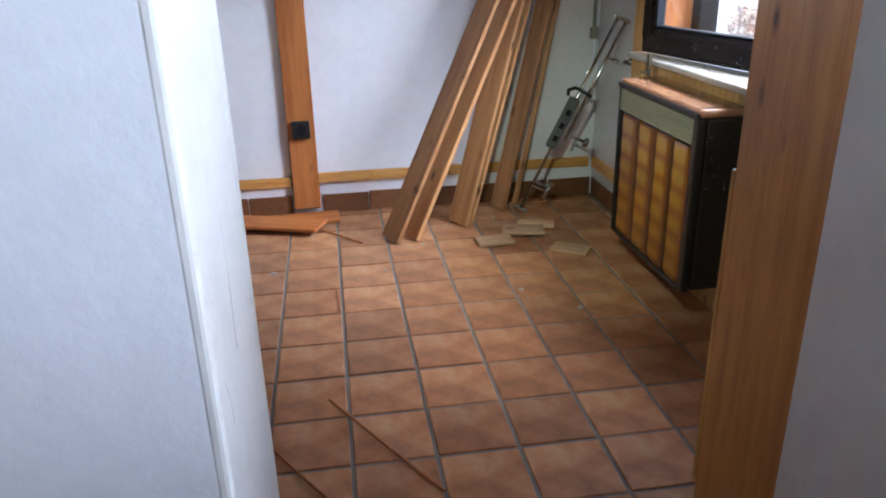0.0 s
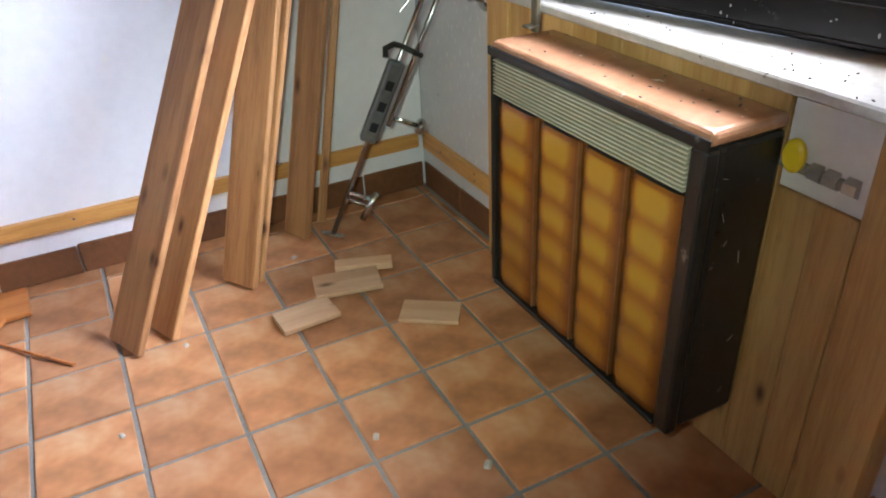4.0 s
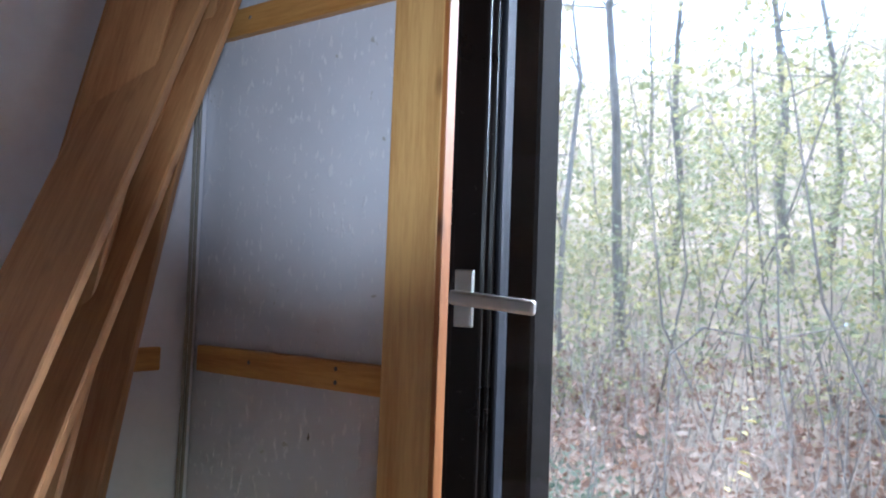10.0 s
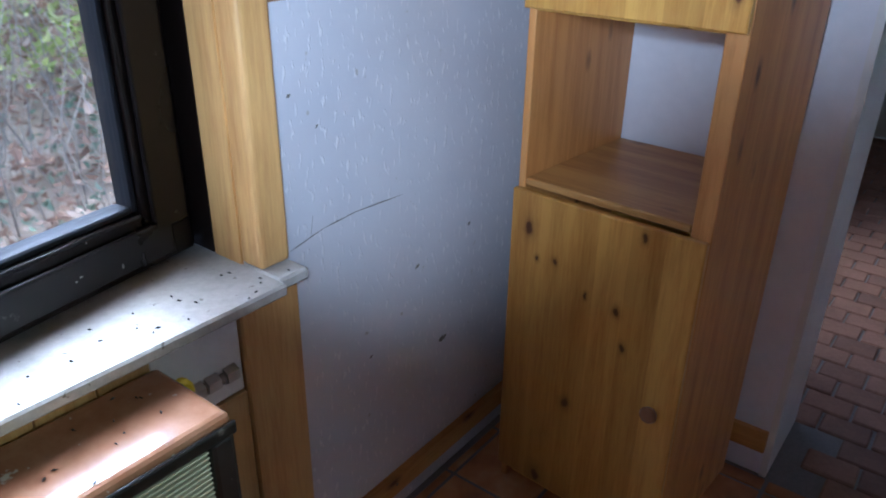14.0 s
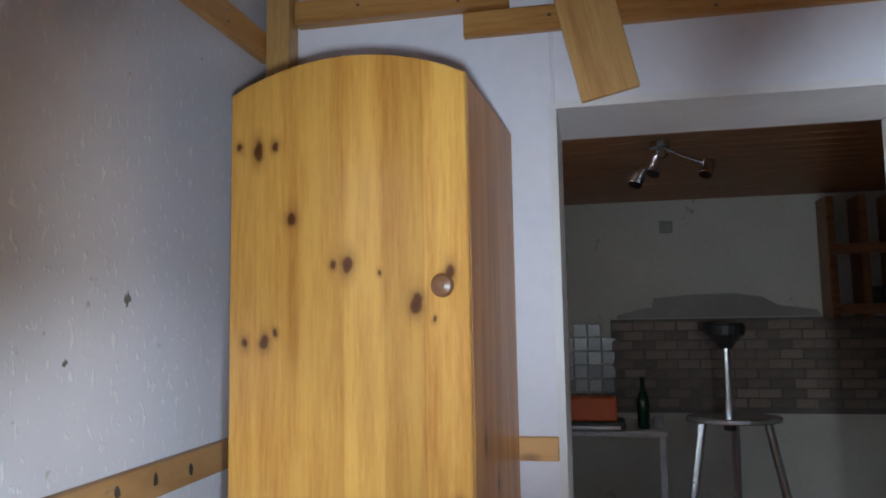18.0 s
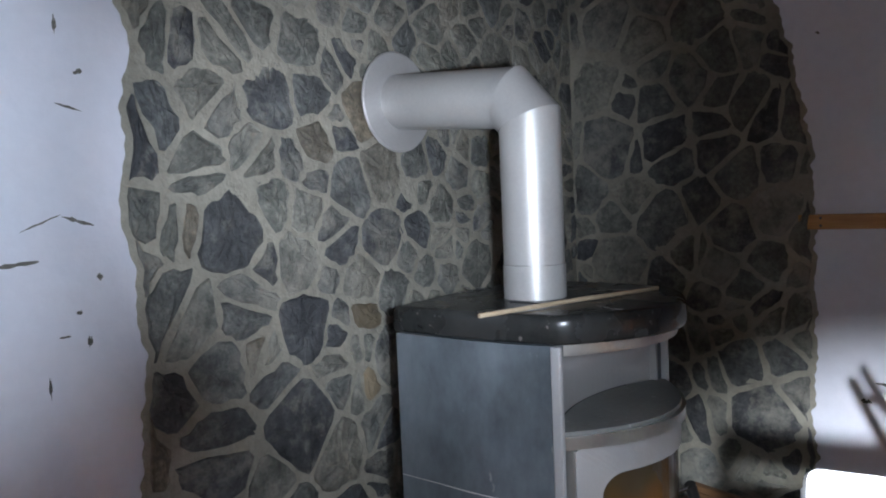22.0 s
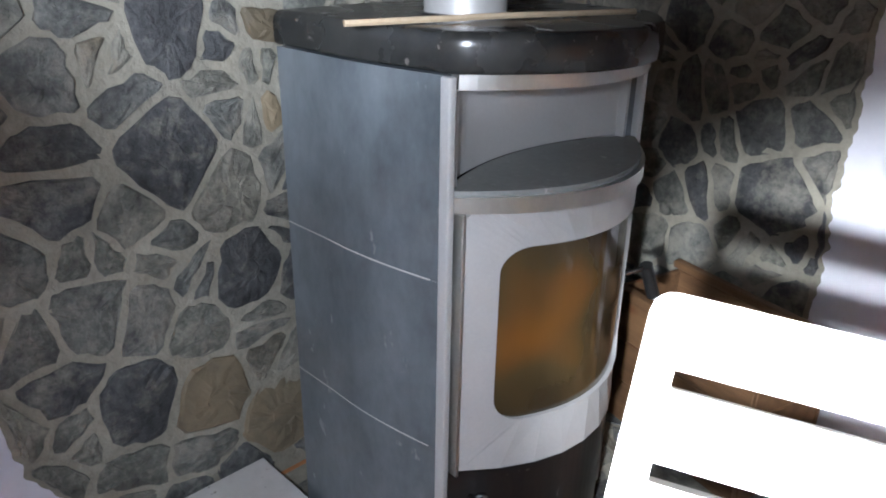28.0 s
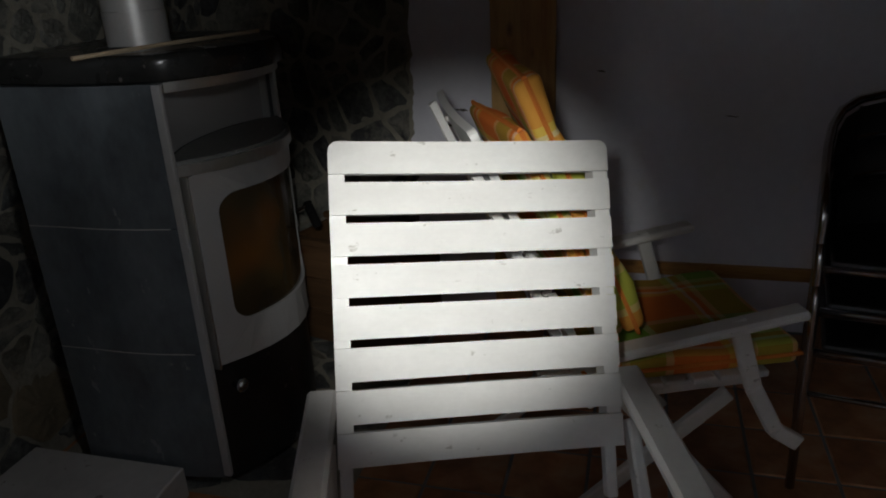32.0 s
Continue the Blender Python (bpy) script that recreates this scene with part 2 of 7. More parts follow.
        col = mixc(nodes, links, "MULTIPLY", 1.0, col, tone.outputs[0])
    links.new(col, bsdf.inputs["Base Color"])
    bsdf.inputs["Roughness"].default_value = rough
    bumped(nodes, links, bsdf, grain, 0.12, 0.002)
    return m


def glass_mat(name, tint=(1, 1, 1), rough=0.0, ior=1.45):
    m, nodes, links, bsdf = node_mat(name)
    bsdf.inputs["Base Color"].default_value = (*tint, 1)
    bsdf.inputs["Roughness"].default_value = rough
    bsdf.inputs["Transmission Weight"].default_value = 1.0
    bsdf.inputs["IOR"].default_value = ior
    return m


def fibre_plaster():
    """White wallpaper with raised fibres lightened for their glint, a little grey with dust."""
    m, nodes, links, bsdf = node_mat("fibre_wallpaper")
    vec = mapped(nodes, links)
    st = nodes.new("ShaderNodeMapping")
    st.inputs["Scale"].default_value = (1, 1, 0.45)
    links.new(vec, st.inputs[0])
    r = ramp(nodes, [(0.25, (0.53, 0.54, 0.60)), (0.7, (0.67, 0.68, 0.74))])
    links.new(noise_tex(nodes, links, vec, 2.2, 6), r.inputs[0])
    dots = ramp(nodes, [(0.70, (0, 0, 0)), (0.74, (1, 1, 1))])
    links.new(noise_tex(nodes, links, vec, 21, 2, 0.8), dots.inputs[0])
    col = mixc(nodes, links, "MIX", dots.outputs[0], r.outputs[0], (0.42, 0.41, 0.40))
    fib = ramp(nodes, [(0.60, (0, 0, 0)), (0.70, (1, 1, 1))])
    links.new(noise_tex(nodes, links, st.outputs[0], 78, 2, 0.5), fib.inputs[0])
    # glint of the fibres put into their colour, paler than the ground
    col = mixc(nodes, links, "MIX", fib.outputs[0], col, (0.74, 0.74, 0.78))
    links.new(col, bsdf.inputs["Base Color"])
    bsdf.inputs["Roughness"].default_value = 0.36
    bsdf.inputs["Coat Weight"].default_value, bsdf.inputs["Coat Roughness"].default_value = 0.4, 0.22
    bumped(nodes, links, bsdf, fib.outputs[0], 0.38, 0.003)
    return m


def terracotta():
    """Flame-marked clay tile: an orange heart and browner clouds, each tile a shade of its own."""
    m, nodes, links, bsdf = node_mat("terracotta_tile")
    vec = mapped(nodes, links)
    info = nodes.new("ShaderNodeObjectInfo")
    cloud = noise_tex(nodes, links, vec, 6.5, 3, 0.6)
    r = ramp(nodes, [(0.30, (0.25, 0.105, 0.045)), (0.5, (0.46, 0.205, 0.090)), (0.72, (0.60, 0.345, 0.19))])
    links.new(cloud, r.inputs[0])
    rr = ramp(nodes, [(0.0, (0.72, 0.70, 0.68)), (0.5, (0.95, 0.93, 0.9)), (1.0, (1.15, 1.16, 1.12))])
    links.new(info.outputs["Random"], rr.inputs[0])
    col = mixc(nodes, links, "MULTIPLY", 1.0, r.outputs[0], rr.outputs[0])
    dust = ramp(nodes, [(0.55, (0, 0, 0)), (0.8, (0.4, 0.4, 0.4))])
    links.new(noise_tex(nodes, links, vec, 3.1, 8, 0.7), dust.inputs[0])
    col = mixc(nodes, links, "MIX", dust.outputs[0], col, (0.42, 0.36, 0.29))
    links.new(col, bsdf.inputs["Base Color"])
    rg = nodes.new("ShaderNodeMapRange")
    rg.inputs[3].default_value, rg.inputs[4].default_value = 0.28, 0.62
    links.new(noise_tex(nodes, links, vec, 4.0, 6), rg.inputs[0])
    links.new(rg.outputs[0], bsdf.inputs["Roughness"])
    bumped(nodes, links, bsdf, noise_tex(nodes, links, vec, 55, 4), 0.12, 0.003)
    return m


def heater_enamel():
    """Amber enamel, dark brown to yellow by the fade value: brown at each cushion's edges, yellow in its middle."""
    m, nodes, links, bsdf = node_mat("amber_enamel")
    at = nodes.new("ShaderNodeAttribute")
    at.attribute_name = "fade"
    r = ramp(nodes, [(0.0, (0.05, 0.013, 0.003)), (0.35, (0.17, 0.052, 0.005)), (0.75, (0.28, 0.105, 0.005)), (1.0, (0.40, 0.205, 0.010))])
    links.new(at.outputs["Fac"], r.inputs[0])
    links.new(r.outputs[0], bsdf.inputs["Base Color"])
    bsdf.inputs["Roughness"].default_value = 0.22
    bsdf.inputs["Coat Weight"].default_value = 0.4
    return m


def field_stone():
    """Rough grey-green stone with pale veins and smears of lime mortar, each stone a shade of its own."""
    m, nodes, links, bsdf = node_mat("field_stone")
    vec = mapped(nodes, links)
    info = nodes.new("ShaderNodeObjectInfo")
    a, b = noise_tex(nodes, links, vec, 9, 7, 0.66), noise_tex(nodes, links, vec, 55, 6, 0.7)
    r = ramp(nodes, [(0.34, (0.040, 0.040, 0.040)), (0.5, (0.120, 0.120, 0.115)), (0.68, (0.30, 0.295, 0.27))])
    speck = nodes.new("ShaderNodeMix")
    speck.inputs[0].default_value = 0.42
    links.new(a, speck.inputs[2])
    links.new(b, speck.inputs[3])
    links.new(speck.outputs[0], r.inputs[0])
    tone = ramp(nodes, [(0.0, (0.42, 0.43, 0.48)), (0.22, (0.60, 0.62, 0.65)), (0.45, (0.86, 0.88, 0.86)), (0.7, (1.05, 1.06, 0.95)), (0.9, (1.3, 1.27, 1.12)), (1.0, (1.2, 1.0, 0.74))])
    links.new(info.outputs["Random"], tone.inputs[0])
    col = mixc(nodes, links, "MULTIPLY", 1.0, r.outputs[0], tone.outputs[0])
    # lime smeared over the stones, on some of them much more than on others
    wob = nodes.new("ShaderNodeMath")
    wob.operation, wob.inputs[1].default_value = "MULTIPLY", 37.7
    links.new(info.outputs["Random"], wob.inputs[0])
    part_of = nodes.new("ShaderNodeMath")
    part_of.operation = "FRACT"
    links.new(wob.outputs[0], part_of.inputs[0])
    lime = nodes.new("ShaderNodeMath")
    lime.operation, lime.inputs[1].default_value = "MULTIPLY_ADD", 0.20
    links.new(part_of.outputs[0], lime.inputs[0])
    links.new(noise_tex(nodes, links, vec, 13, 8, 0.70), lime.inputs[2])
    smear = ramp(nodes, [(0.58, (0, 0, 0)), (0.78, (0.75, 0.75, 0.75))])
    links.new(lime.outputs[0], smear.inputs[0])
    col = mixc(nodes, links, "MIX", smear.outputs[0], col, (0.29, 0.275, 0.23))
    links.new(col, bsdf.inputs["Base Color"])
    rg = nodes.new("ShaderNodeMapRange")
    rg.inputs[3].default_value, rg.inputs[4].default_value = 0.38, 0.85
    links.new(b, rg.inputs[0])
    links.new(rg.outputs[0], bsdf.inputs["Roughness"])
    rough = nodes.new("ShaderNodeMath")
    rough.operation, rough.inputs[1].default_value = "MULTIPLY_ADD", 0.3
    links.new(b, rough.inputs[0])
    links.new(a, rough.inputs[2])
    bumped(nodes, links, bsdf, rough.outputs[0], 0.9, 0.022)
    return m


def plaid():
    """Woven check in orange, green, yellow and cream."""
    m, nodes, links, bsdf = node_mat("plaid_cloth")
    tc = nodes.new("ShaderNodeTexCoord")
    sep = nodes.new("ShaderNodeSeparateXYZ")
    links.new(tc.outputs["Object"], sep.inputs[0])
    outs = []
    for axis, k in (("X", 3.1), ("Y", 3.1)):
        mul = nodes.new("ShaderNodeMath")
        mul.operation, mul.inputs[1].default_value = "MULTIPLY", k
        links.new(sep.outputs[axis], mul.inputs[0])
        fr = nodes.new("ShaderNodeMath")
        fr.operation = "FRACT"
        links.new(mul.outputs[0], fr.inputs[0])
        r = ramp(nodes, [(0.0, (0.85, 0.22, 0.03)), (0.30, (0.85, 0.60, 0.10)), (0.36, (0.88, 0.80, 0.55)), (0.40, (0.85, 0.25, 0.03)), (0.46, (0.80, 0.72, 0.3)), (0.52, (0.27, 0.50, 0.05)), (0.80, (0.80, 0.70, 0.35)), (0.86, (0.85, 0.22, 0.03))])
        r.color_ramp.interpolation = "CONSTANT"
        links.new(fr.outputs[0], r.inputs[0])
        outs.append(r.outputs[0])
    col = mixc(nodes, links, "MIX", 0.45, outs[0], outs[1])
    links.new(col, bsdf.inputs["Base Color"])
    bsdf.inputs["Roughness"].default_value = 0.85
    bumped(nodes, links, bsdf, noise_tex(nodes, links, tc.outputs["Object"], 380, 2), 0.15, 0.002)
    return m


WHITE = surface("white_plaster", (0.70, 0.70, 0.70), (0.84, 0.84, 0.83), rough=0.62, coarse=1.6, fine=28, bump=0.35, dist=0.004, spots=(0.75, 0.74, 0.72), spot_scale=5)
KITCHENWALL = surface("yellowed_kitchen_plaster", (0.44, 0.42, 0.36), (0.58, 0.56, 0.49), rough=0.7, coarse=1.6, fine=28, bump=0.4, dist=0.004, spots=(0.34, 0.31, 0.26), spot_scale=5)
FIBRE = fibre_plaster()
LILAC = surface("lilac_white_plaster", (0.67, 0.67, 0.74), (0.80, 0.80, 0.87), rough=0.62, coarse=1.6, fine=28, bump=0.35, dist=0.004, spots=(0.74, 0.73, 0.76), spot_scale=5)
CREAM = surface("cream_gloss_paint", (0.66, 0.65, 0.66), (0.77, 0.76, 0.76), rough=0.45, coarse=3, fine=18, bump=0.7, dist=0.010, fine_bump=9)
GROUT = surface("grey_grout", (0.15, 0.15, 0.155), (0.29, 0.285, 0.28), rough=0.9, fine=90, bump=0.3)
TILE = terracotta()
SKIRT = surface("brown_skirting_tile", (0.10, 0.04, 0.018), (0.24, 0.10, 0.045), rough=0.4, by_piece=0.3)
PAVER = surface("red_clay_paver", (0.16, 0.085, 0.06), (0.33, 0.19, 0.14), rough=0.75, coarse=5, fine=60, bump=0.3, by_piece=0.35)
PINE = pine("pine_varnished", (0.62, 0.38, 0.14), (0.42, 0.205, 0.06))
PINE_Y = pine("pine_varnished_lying", (0.62, 0.33, 0.10), (0.38, 0.16, 0.035), along="y")
PINE_X = pine("pine_varnished_across", (0.62, 0.33, 0.10), (0.38, 0.16, 0.035), along="x")
PLANK = pine("pine_plank", (0.56, 0.29, 0.125), (0.32, 0.13, 0.05), knots=1.0, rough=0.5, pins=0.12)
CABWOOD = pine("cabinet_pine", (0.68, 0.385, 0.085), (0.46, 0.20, 0.034), rough=0.3, by_piece=0.12, staves=13.5, pins=0.22)
# knots of the two doors: across, height, radius
UPPER_KNOTS = ((-0.204, 1.900, 0.018), (-0.167, 1.889, 0.030), (-0.131, 1.897, 0.020), (-0.101, 1.765, 0.026), (0.005, 1.677, 0.030), (-0.021, 1.676, 0.018), (0.069, 1.656, 0.009), (0.133, 1.605, 0.034), (0.191, 1.655, 0.022), (-0.192, 1.541, 0.019), (-0.153, 1.543, 0.024), (-0.133, 1.557, 0.014), (0.201, 1.277, 0.018), (0.166, 1.578, 0.010))
LOWER_KNOTS = ((-0.174, 0.756, 0.030), (-0.147, 0.688, 0.013), (-0.100, 0.693, 0.015), (0.100, 0.813, 0.017), (-0.017, 0.638, 0.011), (0.060, 0.630, 0.019), (0.085, 0.547, 0.016), (-0.041, 0.340, 0.026), (-0.106, 0.081, 0.036))
CABDOOR = pine("cabinet_door_pine", (0.68, 0.385, 0.085), (0.46, 0.20, 0.034), rough=0.3, by_piece=0.12, staves=13.5, knots=0.0, knots_at=UPPER_KNOTS)
CABLOW = pine("cabinet_low_door_pine", (0.62, 0.33, 0.075), (0.40, 0.165, 0.030), rough=0.3, by_piece=0.12, staves=13.5, knots=0.0, seed=3.0, knots_at=LOWER_KNOTS)
REDWOOD = pine("reddish_board", (0.50, 0.185, 0.05), (0.33, 0.09, 0.018), along="z", rough=0.5)
CEIL = pine("dark_ceiling_board", (0.27, 0.115, 0.035), (0.14, 0.05, 0.015), along="x", rough=0.45)
DARKWOOD = surface("dark_brown_window_paint", (0.004, 0.003, 0.0025), (0.010, 0.006, 0.005), rough=0.30, coarse=6, fine=50, bump=0.08, spots=(0.06, 0.055, 0.05), spot_scale=34, spec=0.3)
OLDWOOD = surface("peeling_dark_frame", (0.006, 0.005, 0.004), (0.014, 0.010, 0.008), rough=0.8, fine=30, bump=0.4, spec=0.1, spots=(0.05, 0.045, 0.04), spot_scale=16, stretch=(1, 1, 0.2))
STAIRWOOD = surface("black_brown_stair_wood", (0.010, 0.007, 0.005), (0.030, 0.018, 0.012), rough=0.5, fine=30, bump=0.1)
SILL = surface("dusty_white_sill", (0.30, 0.29, 0.27), (0.56, 0.55, 0.52), rough=0.45, coarse=5, fine=70, bump=0.15, spots=(0.14, 0.12, 0.1), spot_scale=40)
PAPER = surface("torn_paper", (0.66, 0.64, 0.58), (0.80, 0.78, 0.72), rough=0.8, coarse=20, fine=90, bump=0.1)
RUBBER = surface("black_rubber_seal", (0.006, 0.007, 0.010), (0.015, 0.017, 0.024), rough=0.65, bump=0, spec=0.2)
GLASS = glass_mat("window_glass", rough=0.038, ior=1.28)
CHROME = surface("worn_chrome", (0.45, 0.46, 0.47), (0.66, 0.67, 0.68), rough=0.22, metal=1.0, coarse=8, fine=60, bump=0.03)
STEEL = surface("brushed_aluminium", (0.50, 0.50, 0.48), (0.66, 0.66, 0.63), rough=0.38, metal=1.0, fine=80, bump=0.05)
BLACKSTEEL = surface("black_enamelled_steel", (0.006, 0.006, 0.006), (0.018, 0.017, 0.016), rough=0.32, coarse=5, fine=60, bump=0.05, spots=(0.12, 0.11, 0.1), spot_scale=26)
# cabinet pine with the shade on its sides put into a darker, redder colour
CABSIDE = pine("cabinet_side_shaded_pine", (0.56, 0.26, 0.075), (0.37, 0.135, 0.028), knots=1.0, rough=0.4, by_piece=0.12, pins=0.2)
HTOP = surface("copper_brown_enamel", (0.26, 0.115, 0.058), (0.42, 0.22, 0.13), rough=0.2, coarse=5, fine=40, bump=0.04, spots=(0.62, 0.58, 0.52), spot_scale=26, coat=0.5)
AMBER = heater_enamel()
BEADBROWN = surface("brown_enamel_edge", (0.10, 0.035, 0.010), (0.20, 0.085, 0.030), rough=0.22, coarse=6, fine=40, bump=0.04, coat=0.5)
OFFPINE = pine("fresh_sawn_pine", (0.64, 0.42, 0.27), (0.50, 0.29, 0.165), knots=1.0, rough=0.6)
GRILLE = surface("cream_grille_slat", (0.40, 0.37, 0.28), (0.60, 0.56, 0.45), rough=0.35, metal=0.2)
YELLOW = surface("yellow_plastic", (0.75, 0.52, 0.01), (0.88, 0.68, 0.02), rough=0.4, bump=0.02)
STOVEGREY = surface("grey_stove_paint", (0.42, 0.42, 0.42), (0.52, 0.52, 0.51), rough=0.36, metal=0.25, coarse=4, fine=160, bump=0.05)
PIPEGREY = surface("silver_stove_pipe", (0.44, 0.43, 0.42), (0.56, 0.55, 0.53), rough=0.42, metal=0.35, coarse=6, fine=120, bump=0.05)
SOAP = surface("soapstone", (0.062, 0.072, 0.080), (0.15, 0.17, 0.185), rough=0.33, coarse=7, fine=40, bump=0.06, spots=(0.22, 0.23, 0.23), spot_scale=18, stretch=(1, 1, 0.6), coat=0.35)
SLATE = surface("dark_stove_top_stone", (0.011, 0.012, 0.012), (0.036, 0.036, 0.034), rough=0.27, coarse=8, fine=60, bump=0.08, spots=(0.14, 0.13, 0.12), spot_scale=34)
MORTAR = surface("lime_mortar", (0.19, 0.178, 0.145), (0.37, 0.345, 0.28), rough=0.92, coarse=5, fine=60, bump=0.9, dist=0.014, fine_bump=24)
STONE = field_stone()
RUSTSTONE = surface("rusty_field_stone", (0.10, 0.085, 0.06), (0.24, 0.19, 0.12), rough=0.6, coarse=6, fine=30, bump=0.5, dist=0.008, by_piece=0.4)
CHAIRWHITE = surface("white_painted_slat", (0.72, 0.71, 0.68), (0.84, 0.83, 0.80), rough=0.38, coarse=6, fine=60, bump=0.06, spots=(0.50, 0.48, 0.44), spot_scale=22, stretch=(1, 1, 2))
PLAID = plaid()
ORANGE = surface("orange_piping", (0.75, 0.20, 0.03), (0.9, 0.30, 0.05), rough=0.8)
BLACKWEAVE = surface("black_plastic_weave", (0.006, 0.006, 0.006), (0.016, 0.016, 0.016), rough=0.4, fine=150, bump=0.4)
MARBLE = surface("pale_stone_slab", (0.42, 0.41, 0.40), (0.60, 0.59, 0.57), rough=0.4, coarse=4, fine=30, bump=0.05, spots=(0.2, 0.18, 0.16), spot_scale=28)
BLACK = surface("black_plastic", (0.008, 0.008, 0.008), (0.018, 0.018, 0.018), rough=0.4, bump=0.03)
GREYBOX = surface("grey_plaster_patch", (0.20, 0.19, 0.17), (0.36, 0.34, 0.30), rough=0.9, fine=50, bump=0.6)
STAINED = surface("nail_stained_batten", (0.26, 0.14, 0.055), (0.44, 0.26, 0.11), rough=0.5, coarse=9, fine=60, bump=0.2, spots=(0.10, 0.095, 0.095), spot_scale=20, stretch=(1, 0.35, 1))
NAIL = surface("grey_nail_head", (0.09, 0.085, 0.08), (0.20, 0.19, 0.18), rough=0.45, metal=0.8)
# brown pine of the firewood box, darkened to carry the shade it stands in
CRATE = pine("shaded_brown_pine", (0.15, 0.080, 0.036), (0.08, 0.040, 0.018), along="y", rough=0.6)
SHELFSTONE = surface("dusty_grey_stone", (0.13, 0.135, 0.13), (0.24, 0.245, 0.235), rough=0.5, coarse=6, fine=80, bump=0.1, spots=(0.40, 0.40, 0.38), spot_scale=40)


# ---- building helpers ----
def finish(name, bm, material, parent=None, label="", smooth=False):
    me = bpy.data.meshes.new(name)
    bmesh.ops.recalc_face_normals(bm, faces=bm.faces)
    bm.to_mesh(me)
    bm.free()
    me.materials.append(material)
    if smooth:
        for p in me.polygons:
            p.use_smooth = True
    ob = new(name, me)
    if parent:
        ob.parent = parent
    if label:
        ob["label"] = label
    return ob


def part(name, bm, material, parent, label="", smooth=False):
    return finish(name, bm, material, parent, label, smooth)


def structure(name, bm, material, label, category, smooth=False):
    return tagged(finish(name, bm, material, None, "", smooth), label, category, kind="structure")


def thing(name, m, label, category, group=""):
    ob = new(name)
    ob.matrix_world = m if isinstance(m, Matrix) else Matrix.Translation(m)
    ob.empty_display_size = 0.05
    return tagged(ob, label, category, group)


def solo(name, bm, material, label, category, group="", m=None, smooth=False):
    ob = tagged(finish(name, bm, material, None, "", smooth), label, category, group)
    if m is not None:
        ob.matrix_world = m
    return ob


def box(bm, x0, x1, y0, y1, z0, z1, bevel=0.0, seg=1):
    vs = [bm.verts.new((x, y, z)) for x in (x0, x1) for y in (y0, y1) for z in (z0, z1)]
    fs = [bm.faces.new([vs[i] for i in f]) for f in ((0, 1, 3, 2), (4, 6, 7, 5), (0, 4, 5, 1), (2, 3, 7, 6), (0, 2, 6, 4), (1, 5, 7, 3))]
    if bevel:
        es = list({e for f in fs for e in f.edges})
        bmesh.ops.bevel(bm, geom=es, offset=bevel, segments=seg, affect="EDGES", profile=0.5)
    return bm


def boxed(*a, **k):
    return box(bmesh.new(), *a, **k)


def tube(bm, pts, r, seg=12, caps=True):
    pts = [Vector(p) for p in pts]
    rings, up = [], None
    for i, p in enumerate(pts):
        a = (p - pts[i - 1]).normalized() if i else (pts[1] - p).normalized()
        b = (pts[i + 1] - p).normalized() if i < len(pts) - 1 else a
        t = (a + b).normalized()
        if up is None:
            up = a.cross(Vector((0.31, 0.77, 0.56))).normalized()
        else:
            up = (up - a * up.dot(a)).normalized()
        side = a.cross(up)
        k = 1 / max(0.3, t.dot(a))
        ring = []
        for j in range(seg):
            w = 2 * math.pi * j / seg
            off = up * math.cos(w) * r + side * math.sin(w) * r
            off = off - a * (off.dot(t) / max(0.3, t.dot(a)))
            ring.append(bm.verts.new(p + off))
        rings.append(ring)
        up = (up - b * up.dot(b)).normalized()
    for r0, r1 in zip(rings, rings[1:]):
        for j in range(seg):
            bm.faces.new((r0[j], r0[(j + 1) % seg], r1[(j + 1) % seg], r1[j]))
    if caps:
        bm.faces.new(rings[0][::-1])
        bm.faces.new(rings[-1])
    return bm


def prism(bm, outline, z0, z1, top_scale=1.0):
    """Extrude a plan outline from z0 to z1."""
    cx, cy = sum(p[0] for p in outline) / len(outline), sum(p[1] for p in outline) / len(outline)
    lo = [bm.verts.new((x, y, z0)) for x, y in outline]
    hi = [bm.verts.new((cx + (x - cx) * top_scale, cy + (y - cy) * top_scale, z1)) for x, y in outline]
    n = len(outline)
    for i in range(n):
        bm.faces.new((lo[i], lo[(i + 1) % n], hi[(i + 1) % n], hi[i]))
    bm.faces.new(lo[::-1])
    bm.faces.new(hi)
    return bm


def layered(bm, outline, levels):
    """Stack of outlines scaled about their middle: levels are (z, scale)."""
    cx, cy = sum(p[0] for p in outline) / len(outline), sum(p[1] for p in outline) / len(outline)
    n, rings = len(outline), []
    for z, s in levels:
        rings.append([bm.verts.new((cx + (x - cx) * s, cy + (y - cy) * s, z)) for x, y in outline])
    for a, b in zip(rings, rings[1:]):
        for i in range(n):
            bm.faces.new((a[i], a[(i + 1) % n], b[(i + 1) % n], b[i]))
    bm.faces.new(rings[0][::-1])
    bm.faces.new(rings[-1])
    return bm


def lathe(bm, profile, seg=20, at=(0, 0, 0)):
    rings = []
    for r, z in profile:
        rings.append([bm.verts.new((at[0] + r * math.cos(2 * math.pi * j / seg), at[1] + r * math.sin(2 * math.pi * j / seg), at[2] + z)) for j in range(seg)])
    for a, b in zip(rings, rings[1:]):
        for j in range(seg):
            bm.faces.new((a[j], a[(j + 1) % seg], b[(j + 1) % seg], b[j]))
    bm.faces.new(rings[0][::-1])
    bm.faces.new(rings[-1])
    return bm


